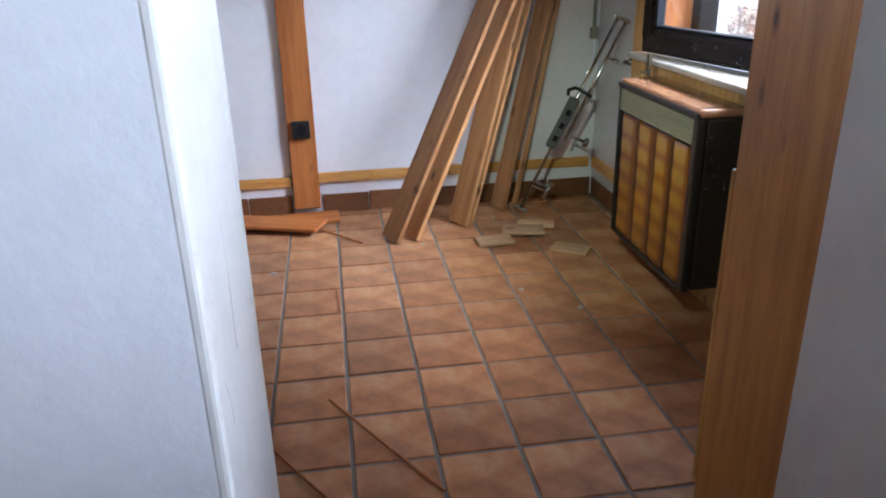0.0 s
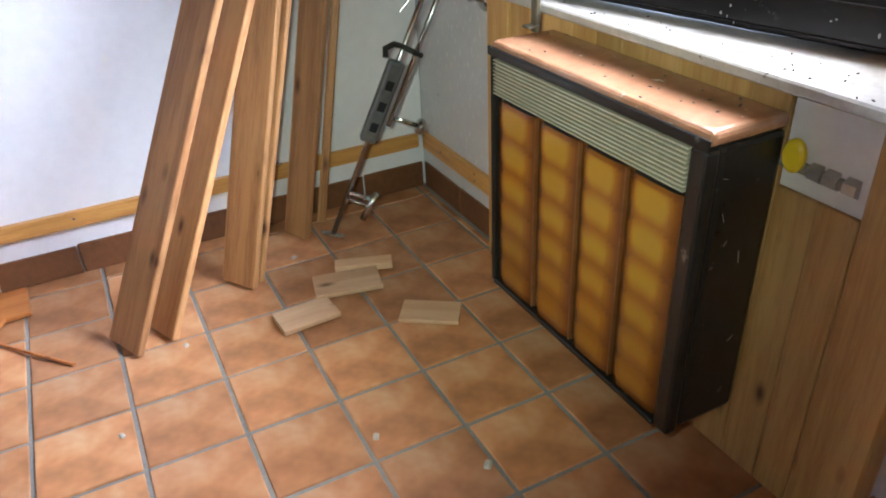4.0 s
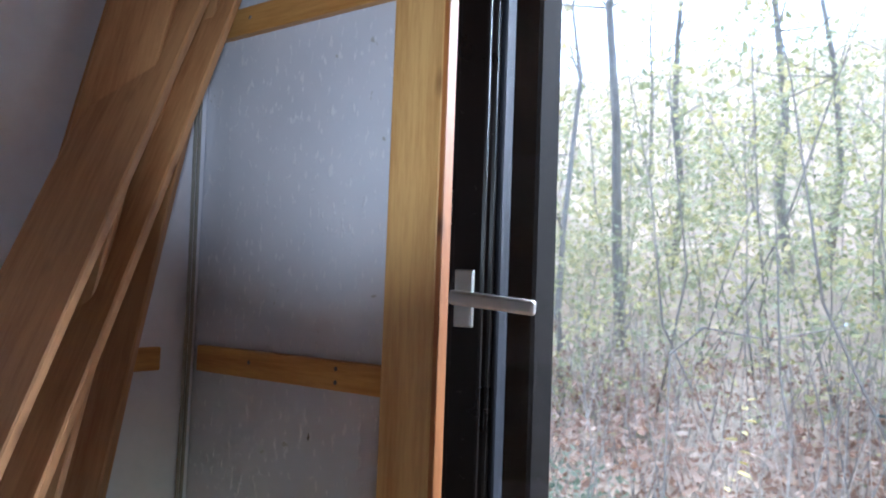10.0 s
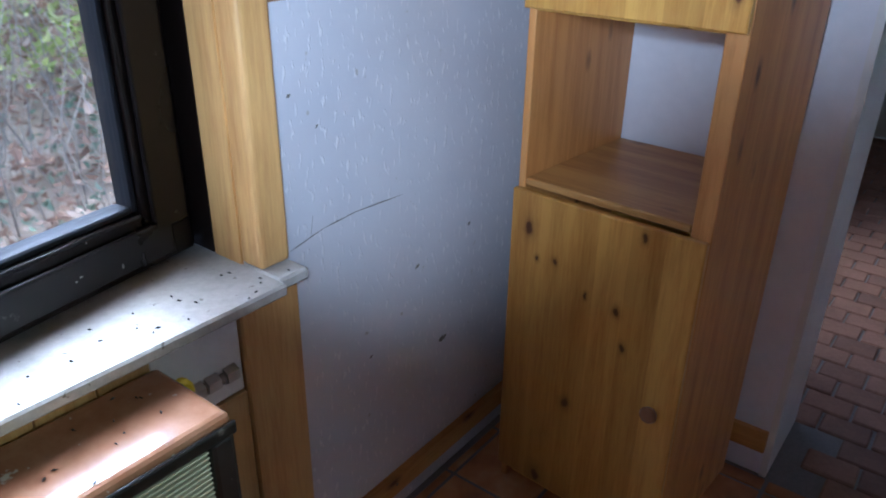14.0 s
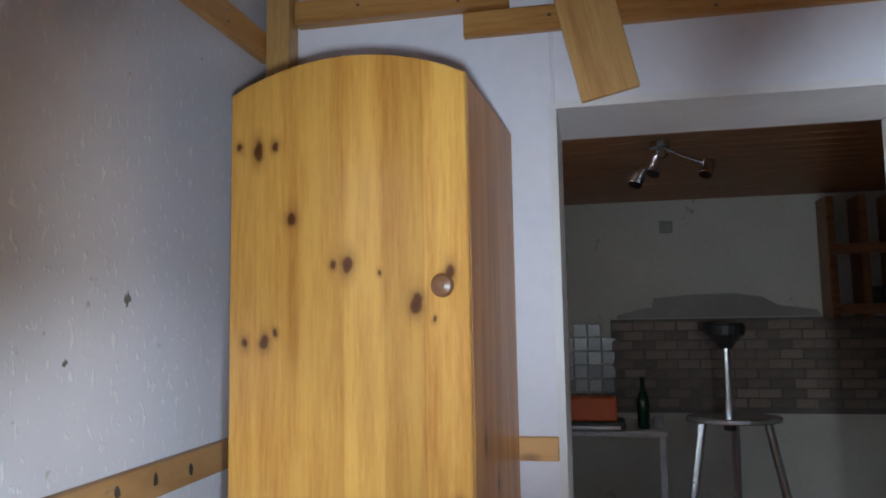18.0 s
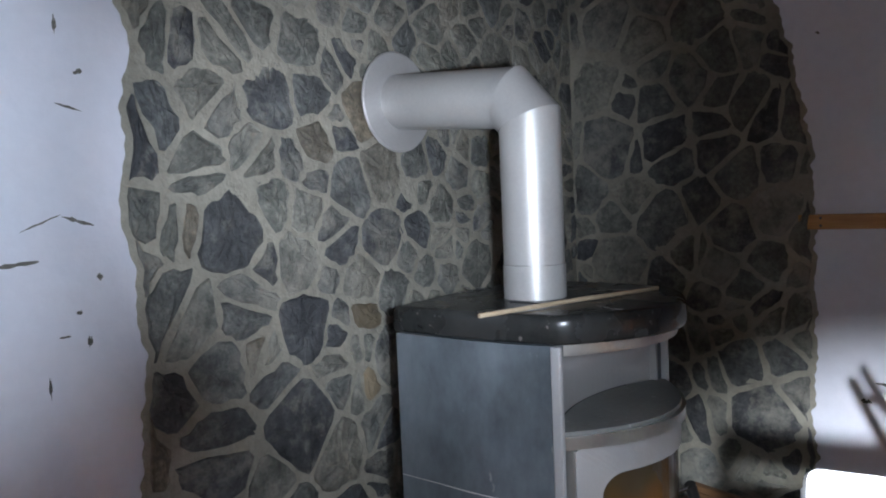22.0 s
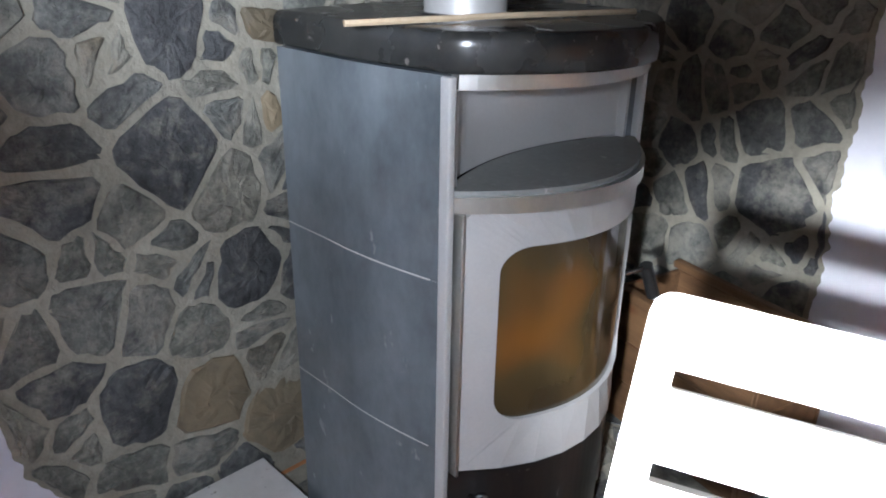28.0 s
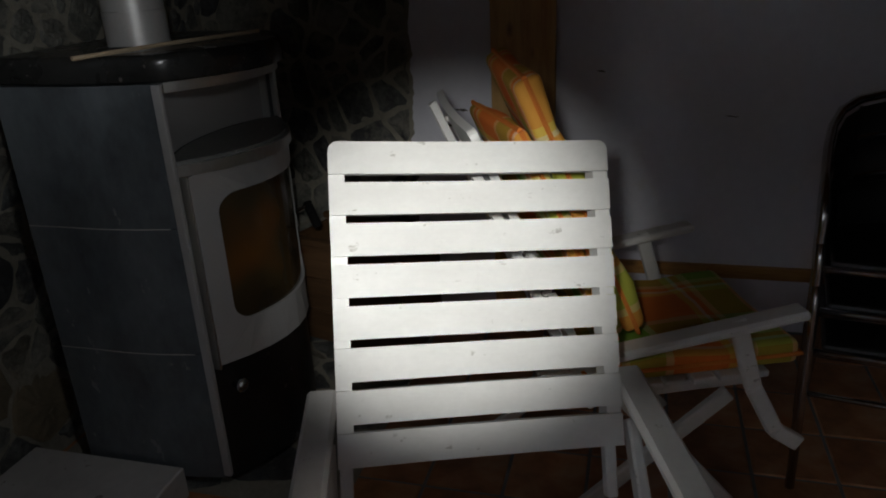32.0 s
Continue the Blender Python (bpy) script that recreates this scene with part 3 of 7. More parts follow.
def along(p0, p1, facing=(0, 1, 0)):
    """A pose at p0 whose z runs to p1 and whose y turns towards facing."""
    z = (Vector(p1) - Vector(p0)).normalized()
    f = Vector(facing)
    y = (f - z * f.dot(z)).normalized()
    x = y.cross(z)
    m = Matrix((x, y, z)).transposed().to_4x4()
    m.translation = p0
    return m


def bar_between(bm, p0, p1, w, t, facing=(0, 0, 1), bevel=0.004):
    """A straight bar of section w by t from p0 to p1, put into bm."""
    b = boxed(-w / 2, w / 2, -t / 2, t / 2, 0, (Vector(p1) - Vector(p0)).length, bevel=bevel)
    m = along(p0, p1, facing)
    idx = {v: bm.verts.new(m @ v.co) for v in b.verts}
    for f in b.faces:
        bm.faces.new([idx[v] for v in f.verts])
    b.free()
    return bm


# ---- large structure ----
XE, YS, XS = 4.15, -2.88, 2.10      # east wall, south partition and its free end
D0, D1, DZ, DT = 0.715, 1.52, 2.066, 0.31  # doorway to the kitchen
H = 2.46

bm = bmesh.new()
box(bm, -0.30, D0, 0, DT, 0, H, 0.006)
box(bm, D1, XE + 0.3, 0, DT, 0, H, 0.006)
box(bm, D0, D1, 0, DT, DZ, H, 0.004)
structure("wall_north", bm, LILAC, "rough white plastered wall with a doorway and dark scuffs", "wall")
bm = bmesh.new()
box(bm, D1 - 0.006, D1 + 0.012, -0.0006, DT + 0.0006, 0, DZ - 0.006, 0.0065, 3)
box(bm, D0 - 0.012, D0 + 0.006, -0.0006, DT + 0.0006, 0, DZ - 0.006)
box(bm, D0 - 0.012, D1 + 0.012, -0.0006, DT + 0.0006, DZ - 0.0055, DZ + 0.012)
DL = structure("door_lining", bm, CREAM, "cream gloss painted lining of the kitchen doorway", "door lining")

WY0, WY1, WZ0, WZ1 = -2.195, -1.09, 0.83, 2.24  # window opening
bm = bmesh.new()
box(bm, -0.30, 0, WY1, -0.002, 0, H)
box(bm, -0.30, 0, -3.2, WY0, 0, H)
box(bm, -0.30, 0, WY0, WY1, 0, WZ0)
box(bm, -0.30, 0, WY0, WY1, WZ1, H)
structure("wall_west", bm, FIBRE, "white wall with raised fibre wallpaper and dark nail holes", "wall")
bm = bmesh.new()
box(bm, -0.30, 0, DT + 0.002, 0.75, 0, H)
box(bm, -0.30, 0, 1.65, 4.1, 0, H)
box(bm, -0.30, 0, 0.75, 1.65, 0, 0.95)
box(bm, -0.30, 0, 0.75, 1.65, 2.0, H)
structure("wall_kitchen_west", bm, KITCHENWALL, "white kitchen wall with a window opening", "wall")
bm = boxed(0.002, XS, YS - 0.12, YS, 0, H, bevel=0.004)
structure("wall_south", bm, LILAC, "white plastered partition that ends free beside the stairs", "wall")
structure("wall_east", boxed(XE, XE + 0.3, -6.2, -0.002, 0, H), LILAC, "white plastered wall, scuffed", "wall")
structure("wall_far", boxed(-0.3, XE + 0.3, -6.4, -6.2, 0, H), LILAC, "white wall behind the stairs", "wall")
structure("wall_behind", boxed(-0.3, -0.02, -6.2, -3.2, 0, H), LILAC, "plain white wall behind the partition", "wall")
structure("ceiling", boxed(-0.3, XE + 0.3, -6.4, DT, H, H + 0.1), CEIL, "dark pine boarded ceiling", "ceiling")
structure("wall_kitchen_north", boxed(-0.3, 3.2, 3.85, 4.1, 0, H), KITCHENWALL, "cream plastered kitchen wall with bare patches", "wall")
structure("wall_kitchen_east", boxed(2.80, 3.1, DT + 0.002, 3.85, 0, H), KITCHENWALL, "plastered kitchen wall", "wall")

# kitchen ceiling of boards
bm = bmesh.new()
for i in range(26):
    y = DT + 0.004 + i * 0.137
    box(bm, 0.0, 2.80, y, y + 0.133, 2.420, 2.440, 0.004)
structure("ceiling_kitchen", bm, CEIL, "brown pine boards of the kitchen ceiling", "ceiling")

# floors: beds of grout, then pieces at the end of the file
floor = structure("floor", boxed(-0.02, XE + 0.02, -6.2, 0.02, -0.12, -0.0045), GROUT, "clay tile floor with dark grey joints and dust", "floor")
kfloor = structure("floor_kitchen", boxed(0, 2.8, 0.02, 3.85, -0.12, -0.010), GROUT, "red brick paver floor of the kitchen", "floor")


# ---- battens, boards and skirting on the walls ----
def batten(x0, x1, y0, y1, z0, z1, mat, label="narrow pine batten nailed to the white wall"):
    """A batten with a row of nail heads on the face that looks into the room."""
    c = ((x0 + x1) / 2, (y0 + y1) / 2, (z0 + z1) / 2)
    o = thing("wall_batten", c, label, "batten", "wall battens")
    part("board", boxed(x0 - c[0], x1 - c[0], y0 - c[1], y1 - c[1], z0 - c[2], z1 - c[2], bevel=0.002), mat, o)
    lx, ly = x1 - x0, y1 - y0
    if max(lx, ly) < 0.25 or z1 - z0 > 0.5:
        return o
    n = max(2, round(max(lx, ly) / 0.42))
    for k in range(n):
        t = -0.5 + (k + 0.35 + 0.3 * random.random()) / n
        for dz in ((-0.012, 0.013) if k % 3 == 1 else (0.004,)):
            b = lathe(bmesh.new(), [(0.0005, 0.0016), (0.0035, 0.0014), (0.0045, 0.0)], 8)
            if lx > ly:
                m = pose(t * lx, ly / 2, dz, -90) if y0 < -1.5 else pose(t * lx, -ly / 2, dz, 90)
            else:
                m = pose(lx / 2, t * ly, dz, 0, 90) if x0 < 2 else pose(-lx / 2, t * ly, dz, 0, -90)
            bmesh.ops.transform(b, matrix=m, verts=b.verts)
            part("nail_head", b, NAIL, o)
    return o


batten(0.10, 1.494, YS, YS + 0.020, 1.285, 1.333, PINE_X)
batten(1.632, 2.125, YS, YS + 0.020, 1.272, 1.320, PINE_X)
batten(0.03, 1.490, YS, YS + 0.020, 0.166, 0.218, PINE_X)
batten(1.632, 2.125, YS, YS + 0.020, 0.153, 0.203, PINE_X)
batten(0.0, 0.020, -2.85, -2.302, 1.280, 1.335, PINE_Y, "weathered pine batten with nail heads on fibre wallpaper")
batten(0.0, 0.020, -2.85, -2.302, 2.005, 2.065, PINE_Y, "weathered pine batten beside the window head")
batten(0.0, 0.020, -2.85, -2.302, 0.165, 0.225, PINE_Y)
NB = batten(0.0, 0.020, -1.014, -0.03, 1.271, 1.331, STAINED, "pine batten with grey nail stains on fibre wallpaper")
r7 = random.Random(19)
for y in (-0.945, -0.866, -0.833, -0.733, -0.593, -0.486, -0.37):
    b = bmesh.new()
    ring = [b.verts.new((0.0, 0.008 * r7.uniform(0.6, 1.2) * math.cos(6.283 * k / 12), 0.012 * r7.uniform(0.6, 1.2) * math.sin(6.283 * k / 12))) for k in range(12)]
    b.faces.new(ring)
    for v in bmesh.ops.extrude_face_region(b, geom=b.faces[:])["geom"]:
        if isinstance(v, bmesh.types.BMVert):
            v.co.x += 0.0012
    bmesh.ops.transform(b, matrix=Matrix.Translation((0.0102, y + 0.522, r7.uniform(-0.006, 0.006))), verts=b.verts)
    part("nail_stain", b, NAIL, NB, "dark grey stain round a nail")
batten(0.0, 0.020, -1.014, -0.03, 0.065, 0.125, PINE_Y)
batten(0.0, 0.022, -1.028, -0.03, 2.22, 2.29, PINE_Y)
batten(0.600, 0.704, -0.018, 0, 1.262, 1.314, PINE_X, "short pine batten beside the doorway")
batten(0.600, 0.704, -0.018, 0, 0.085, 0.150, PINE_X, "short pine batten beside the doorway near the floor")
batten(0.09, 0.62, -0.040, 0, 2.31, 2.37, PINE_X, "thick pine batten high on the white wall")
batten(0.51, 1.75, -0.022, 0, 2.245, 2.305, PINE_X, "long pine batten above the doorway")
batten(XE - 0.020, XE, -1.195, -0.84, 1.352, 1.400, PINE_Y, "pine batten with a torn end beside the stones")
batten(XE - 0.020, XE, -6.1, -1.46, 1.33, 1.38, PINE_Y)
batten(XE - 0.020, XE, -6.1, -1.46, 0.22, 0.27, PINE_Y)
# upright in the corner, and the upright board with the socket
batten(0.025, 0.085, -0.062, -0.002, 1.2, H, PINE, "square pine upright in the corner behind the cabinet")
SB = thing("wall_board", (1.558, YS + 0.012, 0.035), "upright orange-brown pine board on the wall with a black socket", "board")
part("board", boxed(-0.068, 0.068, 0, 0.022, 0, 2.38, bevel=0.003), REDWOOD, SB)
part("socket_box", boxed(-0.045, 0.045, 0.022, 0.046, 0.375, 0.465, bevel=0.006, seg=2), BLACK, SB, "black surface socket")
bm = lathe(bmesh.new(), [(0.026, 0), (0.026, 0.004), (0.020, 0.004), (0.018, -0.006)], 20)
bmesh.ops.transform(bm, matrix=pose(0, 0.047, 0.42, -90), verts=bm.verts)
part("socket_ring", bm, RUBBER, SB)
EB = thing("wall_post", (XE - 0.016, -1.325, 0), "broad knotty pine board standing against the wall behind the chairs", "board")
part("board", boxed(-0.014, 0.015, -0.120, 0.120, 0, H, bevel=0.003), PINE, EB)
DB = thing("loose_board", along((0.845, -0.028, 2.075), (0.772, -0.028, 2.40), (0, -1, 0)), "short pine board hanging askew over the doorway", "board")
part("board", boxed(-0.066, 0.066, -0.006, 0.010, 0, 0.36, bevel=0.002), PINE, DB)

# skirting tiles
def skirting(along_x, a0, a1, fixed, mat=SKIRT):
    n = max(1, round((a1 - a0) / 0.245))
    base = None
    for i in range(n):
        s0, s1 = a0 + (a1 - a0) * i / n + 0.003, a0 + (a1 - a0) * (i + 1) / n - 0.003
        h = 0.100 + random.uniform(-0.003, 0.003)
        b = boxed(s0, s1, fixed, fixed + 0.009, 0, h, bevel=0.002) if along_x else boxed(fixed, fixed + 0.009, s0, s1, 0, h, bevel=0.002)
        if base is None:
            base = structure("baseboard", b, mat, "dark brown skirting tiles along the wall", "skirting")
        else:
            part("skirting_tile", b, mat, base)


skirting(True, 0.012, 1.48, YS)
skirting(True, 1.634, 2.09, YS)
skirting(False, -2.868, -2.31, 0.0)

# ---- window ----
bm = bmesh.new()
box(bm, -0.235, -0.150, WY0 + 0.002, WY0 + 0.075, 0.905, WZ1 - 0.08, 0.006)
box(bm, -0.235, -0.150, WY1 - 0.075, WY1 - 0.002, 0.905, WZ1 - 0.08, 0.006)
box(bm, -0.235, -0.150, WY0 + 0.002, WY1 - 0.002, WZ0 + 0.022, 0.905, 0.006)
box(bm, -0.235, -0.150, WY0 + 0.002, WY1 - 0.002, WZ1 - 0.08, WZ1 - 0.002, 0.006)
win = structure("window_1", bm, OLDWOOD, "dark brown peeling fixed frame of an ajar window", "window")
part("jamb_board", boxed(-0.148, -0.064, WY1 - 0.006, WY1 - 0.001, 0.855, WZ1 - 0.002), DARKWOOD, win, "dark stained reveal board")
part("reveal_board", boxed(-0.148, 0.058, WY0 - 0.001, WY0 + 0.012, 0.855, WZ1, bevel=0.002), REDWOOD, win, "orange-brown painted reveal board")
part("paper_label", boxed(-0.108, -0.083, WY0 + 0.0125, WY0 + 0.0140, 1.11, 1.27), PAPER, win, "torn white paper label")
SW, SH = 1.057, 1.35
sash = thing("casement_window", pose(-0.150, -1.118, 0.862, 0, 0, math.degrees(math.atan2(-0.985, 0.173))), "glossy dark brown casement standing ajar over the sill", "window")
F, G = 0.098, 0.074   # hinge stile and rails; free stile
for nm, a in (("stile", (0, F, 0, SH)), ("stile", (SW - G, SW, 0, SH)), ("rail", (F, SW - G, 0, F)), ("rail", (F, SW - G, SH - F, SH))):
    b = boxed(a[0], a[1], 0.0, 0.052, a[2], a[3], bevel=0.006, seg=2)
    part(nm, b, DARKWOOD, sash)
for a in ((0.012, F - 0.012, 0.06, SH - 0.06), (SW - G + 0.010, SW - 0.010, 0.06, SH - 0.06), (0.05, SW - 0.05, 0.012, F - 0.022), (0.05, SW - 0.05, SH - F + 0.022, SH - 0.012)):
    part("moulding", boxed(a[0], a[1], 0.052, 0.062, a[2], a[3], bevel=0.005, seg=2), DARKWOOD, sash)
for a in ((F, F + 0.010, F, SH - F), (SW - G - 0.010, SW - G, F, SH - F), (F + 0.010, SW - G - 0.010, F, F + 0.012), (F + 0.010, SW - G - 0.010, SH - F - 0.012, SH - F)):
    part("glazing_seal", boxed(a[0], a[1], 0.001, 0.044, a[2], a[3], bevel=0.003), RUBBER, sash)
g = part("pane", boxed(F + 0.006, SW - G - 0.006, 0.026, 0.031, F + 0.006, SH - F - 0.006), GLASS, sash, "dusty clear pane")
g.visible_shadow = False
hx = SW - 0.036
r8 = random.Random(88)
for k in range(14):
    fx_, fz_ = r8.uniform(0.08, SW - 0.05), r8.uniform(0.010, 0.090)
    fleck = lathe(bmesh.new(), [(0.0003, 0.0007), (0.0016, 0.0005), (0.0022, 0.0)], 7)
    bmesh.ops.transform(fleck, matrix=Matrix.Translation((fx_, 0.0622 if fz_ < 0.074 else 0.0522, fz_)) @ pose(0, 0, 0, -90) @ Matrix.Diagonal((r8.uniform(0.5, 1.3), r8.uniform(0.6, 2.2), 1, 1)), verts=fleck.verts)
    part("paint_fleck", fleck, SILL, sash)
hp = part("handle_plate", boxed(hx - 0.016, hx + 0.016, 0.062, 0.071, 0.556, 0.644, bevel=0.003, seg=2), STEEL, sash, "satin aluminium window handle")
lv = bmesh.new()
box(lv, -0.125, 0.010, 0.092, 0.106, -0.011, 0.011, 0.005, 2)
bmesh.ops.transform(lv, matrix=Matrix.Translation((hx, 0, 0.601)) @ Matrix.Rotation(math.radians(-5), 4, "Y"), verts=lv.verts)
box(lv, hx - 0.010, hx + 0.010, 0.070, 0.096, 0.592, 0.610, 0.003)
part("lever", lv, STEEL, hp)

bm = bmesh.new()
box(bm, -0.148, 0.118, WY0 + 0.001, WY1 - 0.001, WZ0 + 0.001, 0.853, 0.004)
box(bm, 0.0, 0.100, WY1 - 0.001, -1.028, WZ0 + 0.001, 0.853, 0.004)
box(bm, 0.0, 0.118, -2.214, WY0 + 0.001, WZ0 + 0.001, 0.853, 0.004)
structure("window_sill", bm, SILL, "dusty white window sill scattered with dead flies", "window sill")
# posts beside the window and boarded apron below
PS = thing("window_post", (0.030, -2.245, 0.0), "varnished pine trim board beside the window from floor upwards", "post", "window posts")
part("board", boxed(-0.030, 0.030, -0.055, 0.055, 0, 2.40, bevel=0.004), PINE, PS)
PN = thing("window_post", (0.0, -1.065, 0.854), "rounded pine post standing on the end of the window sill", "post", "window posts")
bm = bmesh.new()
box(bm, 0.002, 0.058, -0.028, 0.036, 0, 1.5, 0.010, 3)
box(bm, -0.062, 0.008, -0.031, -0.0262, 0, 1.38)
part("board", bm, PINE, PN)
rj = random.Random(31)
for k in range(7):
    y0, z0, ln = rj.uniform(0.03, DT - 0.05), rj.uniform(0.75, 1.75), rj.uniform(0.05, 0.22)
    lean = rj.uniform(-0.25, 0.25)
    run = [(D1 - 0.0058, y0 + lean * ln * t + 0.004 * math.sin(t * 4 + k), z0 + ln * t) for t in (0, 0.25, 0.5, 0.75, 1.0)]
    part("plaster_ridge", tube(bmesh.new(), run, rj.uniform(0.0007, 0.0012), 6), CREAM, DL, smooth=True)
PB = thing("apron_post", (0.0275, -1.080, 0.0), "pine board standing under the end of the sill", "post")
part("board", boxed(-0.026, 0.0275, -0.064, 0.064, 0, 0.829, bevel=0.004), PINE, PB)
ap = thing("wall_apron", (0.0, -1.7, 0.0), "boarded pine apron below the sill, cut out for a tap", "panelling")
y = -2.186
while y < -1.15:
    w = min(0.088, -1.145 - y)
    top = 0.828 if y + w / 2 < -1.31 else 0.643
    if y < -1.31 < y + w:
        w = -1.31 - y
        top = 0.828
    c = bmesh.new()
    box(c, 0.002, 0.052, y + 1.7 + 0.0004, y + 1.7 + w - 0.0004, 0.0, top, 0.002)
    part("plank", c, PINE, ap)
    y += w


# ---- gas heater ----
HT = thing("gas_heater", (0.0, -1.65, 0.0), "black enamelled gas heater with an amber relief front under the window", "heater")
part("body", boxed(0.056, 0.205, -0.335, 0.346, 0.140, 0.752, bevel=0.012, seg=2), BLACKSTEEL, HT)
bm = bmesh.new()
box(bm, 0.056, 0.232, -0.338, 0.349, 0.752, 0.782, 0.012, 3)
part("top_cover", bm, HTOP, HT, "dusty copper-brown top cover")
part("top_trim", boxed(0.2325, 0.240, -0.340, 0.350, 0.748, 0.770, bevel=0.004, seg=2), BLACKSTEEL, HT)
for s in (-1, 1):
    part("front_edge", boxed(0.205, 0.236, *((0.307, 0.348) if s > 0 else (-0.337, -0.322)), 0.135, 0.750, bevel=0.008, seg=2), BLACKSTEEL, HT)
part("bottom_edge", boxed(0.205, 0.238, -0.321, 0.306, 0.133, 0.146, bevel=0.003), BLACKSTEEL, HT)
gr = part("grille", boxed(0.2052, 0.216, -0.321, 0.306, 0.655, 0.747), BLACKSTEEL, HT, "louvred outlet grille")
for i in range(10):
    z = 0.660 + i * 0.0087
    part("louvre", boxed(0.2165, 0.236, -0.320, 0.304, z, z + 0.0036, bevel=0.001), GRILLE, gr)
edges = [-0.321, -0.150, 0.007, 0.153, 0.305]
for a, b in zip(edges, edges[1:]):
    me = bpy.data.meshes.new("front_panel")
    nu, nv, rows = 16, 72, 6
    vs, fs, fade = [], [], []
    for j in range(nv + 1):
        for i in range(nu + 1):
            u, v = i / nu, j / nv
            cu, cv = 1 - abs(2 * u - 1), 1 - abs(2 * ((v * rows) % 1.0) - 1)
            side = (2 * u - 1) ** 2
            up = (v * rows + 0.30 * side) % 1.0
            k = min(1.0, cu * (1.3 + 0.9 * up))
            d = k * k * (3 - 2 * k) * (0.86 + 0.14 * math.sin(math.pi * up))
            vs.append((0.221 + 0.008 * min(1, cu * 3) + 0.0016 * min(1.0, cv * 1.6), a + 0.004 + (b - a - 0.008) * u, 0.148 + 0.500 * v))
            # fade rises towards the panel's top and drops along its two ends
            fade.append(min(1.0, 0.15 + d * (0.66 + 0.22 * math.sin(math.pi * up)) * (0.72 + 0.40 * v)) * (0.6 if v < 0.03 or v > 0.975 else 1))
    for j in range(nv):
        for i in range(nu):
            k = j * (nu + 1) + i
            fs.append((k, k + 1, k + nu + 2, k + nu + 1))
    me.from_pydata(vs, [], fs)
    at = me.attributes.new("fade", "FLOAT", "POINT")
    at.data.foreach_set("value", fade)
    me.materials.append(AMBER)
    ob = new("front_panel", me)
    ob.parent = HT
    if b < 0.3:
        part("panel_bead", boxed(0.206, 0.231, b - 0.0024, b + 0.0024, 0.150, 0.650, bevel=0.002), BEADBROWN, HT)
for x, z, l, rot in ((0.176, 0.615, 0.030, 20), (0.160, 0.560, 0.018, -35), (0.120, 0.520, 0.040, 8), (0.185, 0.690, 0.022, 70), (0.100, 0.330, 0.026, -50)):
    sc = boxed(-0.0005, 0.0005, 0, 0.0005, -l / 3, l / 3)
    bmesh.ops.transform(sc, matrix=Matrix.Translation((x, 0.3462, z)) @ pose(0, 0, 0, 0, rot, 0), verts=sc.verts)
    part("scratch", sc, SILL, HT)
part("foot_bracket", boxed(0.06, 0.20, 0.20, 0.25, 0.112, 0.139, bevel=0.003), STEEL, HT)

# gas tap on the wall beside the heater
GT = thing("gas_tap", (0.0, -1.235, 0.697), "gas tap with a yellow lever on a grey pipe", "gas tap")
bm = tube(bmesh.new(), [(0.045, -0.12, -0.006), (0.045, 0.07, -0.008)], 0.011, 12)
part("pipe", bm, GREYBOX, GT)
for y in (-0.005, 0.025, 0.062):
    bm = tube(bmesh.new(), [(0.045, y - 0.012, -0.006), (0.045, y + 0.012, -0.006)], 0.017, 6)
    part("union_nut", bm, STEEL, GT)
bm = lathe(bmesh.new(), [(0.0005, 0.0), (0.020, 0.0), (0.026, 0.004), (0.026, 0.012), (0.020, 0.017), (0.0005, 0.018)], 20)
bmesh.ops.transform(bm, matrix=pose(0.058, -0.040, 0.018, 0, 90, 0) @ Matrix.Diagonal((1.15, 0.82, 1, 1)), verts=bm.verts)
tube(bm, [(0.045, -0.040, -0.004), (0.060, -0.040, 0.014)], 0.009, 8)
part("lever", bm, YELLOW, GT, "yellow plastic lever")
solo("wall_patch", boxed(0.0005, 0.046, -1.3085, -1.1455, 0.645, 0.8285, bevel=0.002), WHITE, "bare white plaster patch behind the gas tap", "plaster patch")

# small clip left on the sill edge
CL = thing("sill_clip", (0.125, -1.955, 0.790), "small rusty sheet metal clip at the sill edge", "clip")
bm = bmesh.new()
box(bm, 0, 0.012, -0.012, 0.012, 0, 0.085, 0.002)
box(bm, 0.0, 0.035, -0.014, 0.014, 0.012, 0.018, 0.002)
part("bracket", bm, RUSTSTONE, CL)

# ---- pine cabinet ----
CB = thing("pine_cabinet", pose(0.3940, -0.0175, 0, 0, 0, -3.8), "tall narrow varnished pine cabinet with an open niche and arched door", "cabinet")
w2, dp = 0.2250, 0.430
TOPZ = 2.000
for s in (-1, 1):
    th = 0.018 if s < 0 else 0.042
    b = boxed(min(s * w2, s * (w2 - th)), max(s * w2, s * (w2 - th)), -dp, 0, 0, TOPZ, bevel=0.002)
    part("side_panel", b, CABSIDE, CB)
part("base_panel", boxed(-w2 + 0.018, w2 - 0.018, -dp + 0.02, 0, 0.06, 0.078), CABWOOD, CB)
part("plinth", boxed(-w2 + 0.018, w2 - 0.018, -dp + 0.03, -dp + 0.045, 0, 0.06), CABWOOD, CB)
part("niche_shelf", boxed(-w2 + 0.0185, w2 - 0.0425, -dp, -0.006, 0.842, 0.860, bevel=0.003), PINE_X, CB)
part("niche_top", boxed(-w2 + 0.0185, w2 - 0.0425, -dp + 0.004, -0.006, 1.216, 1.232), CABWOOD, CB)
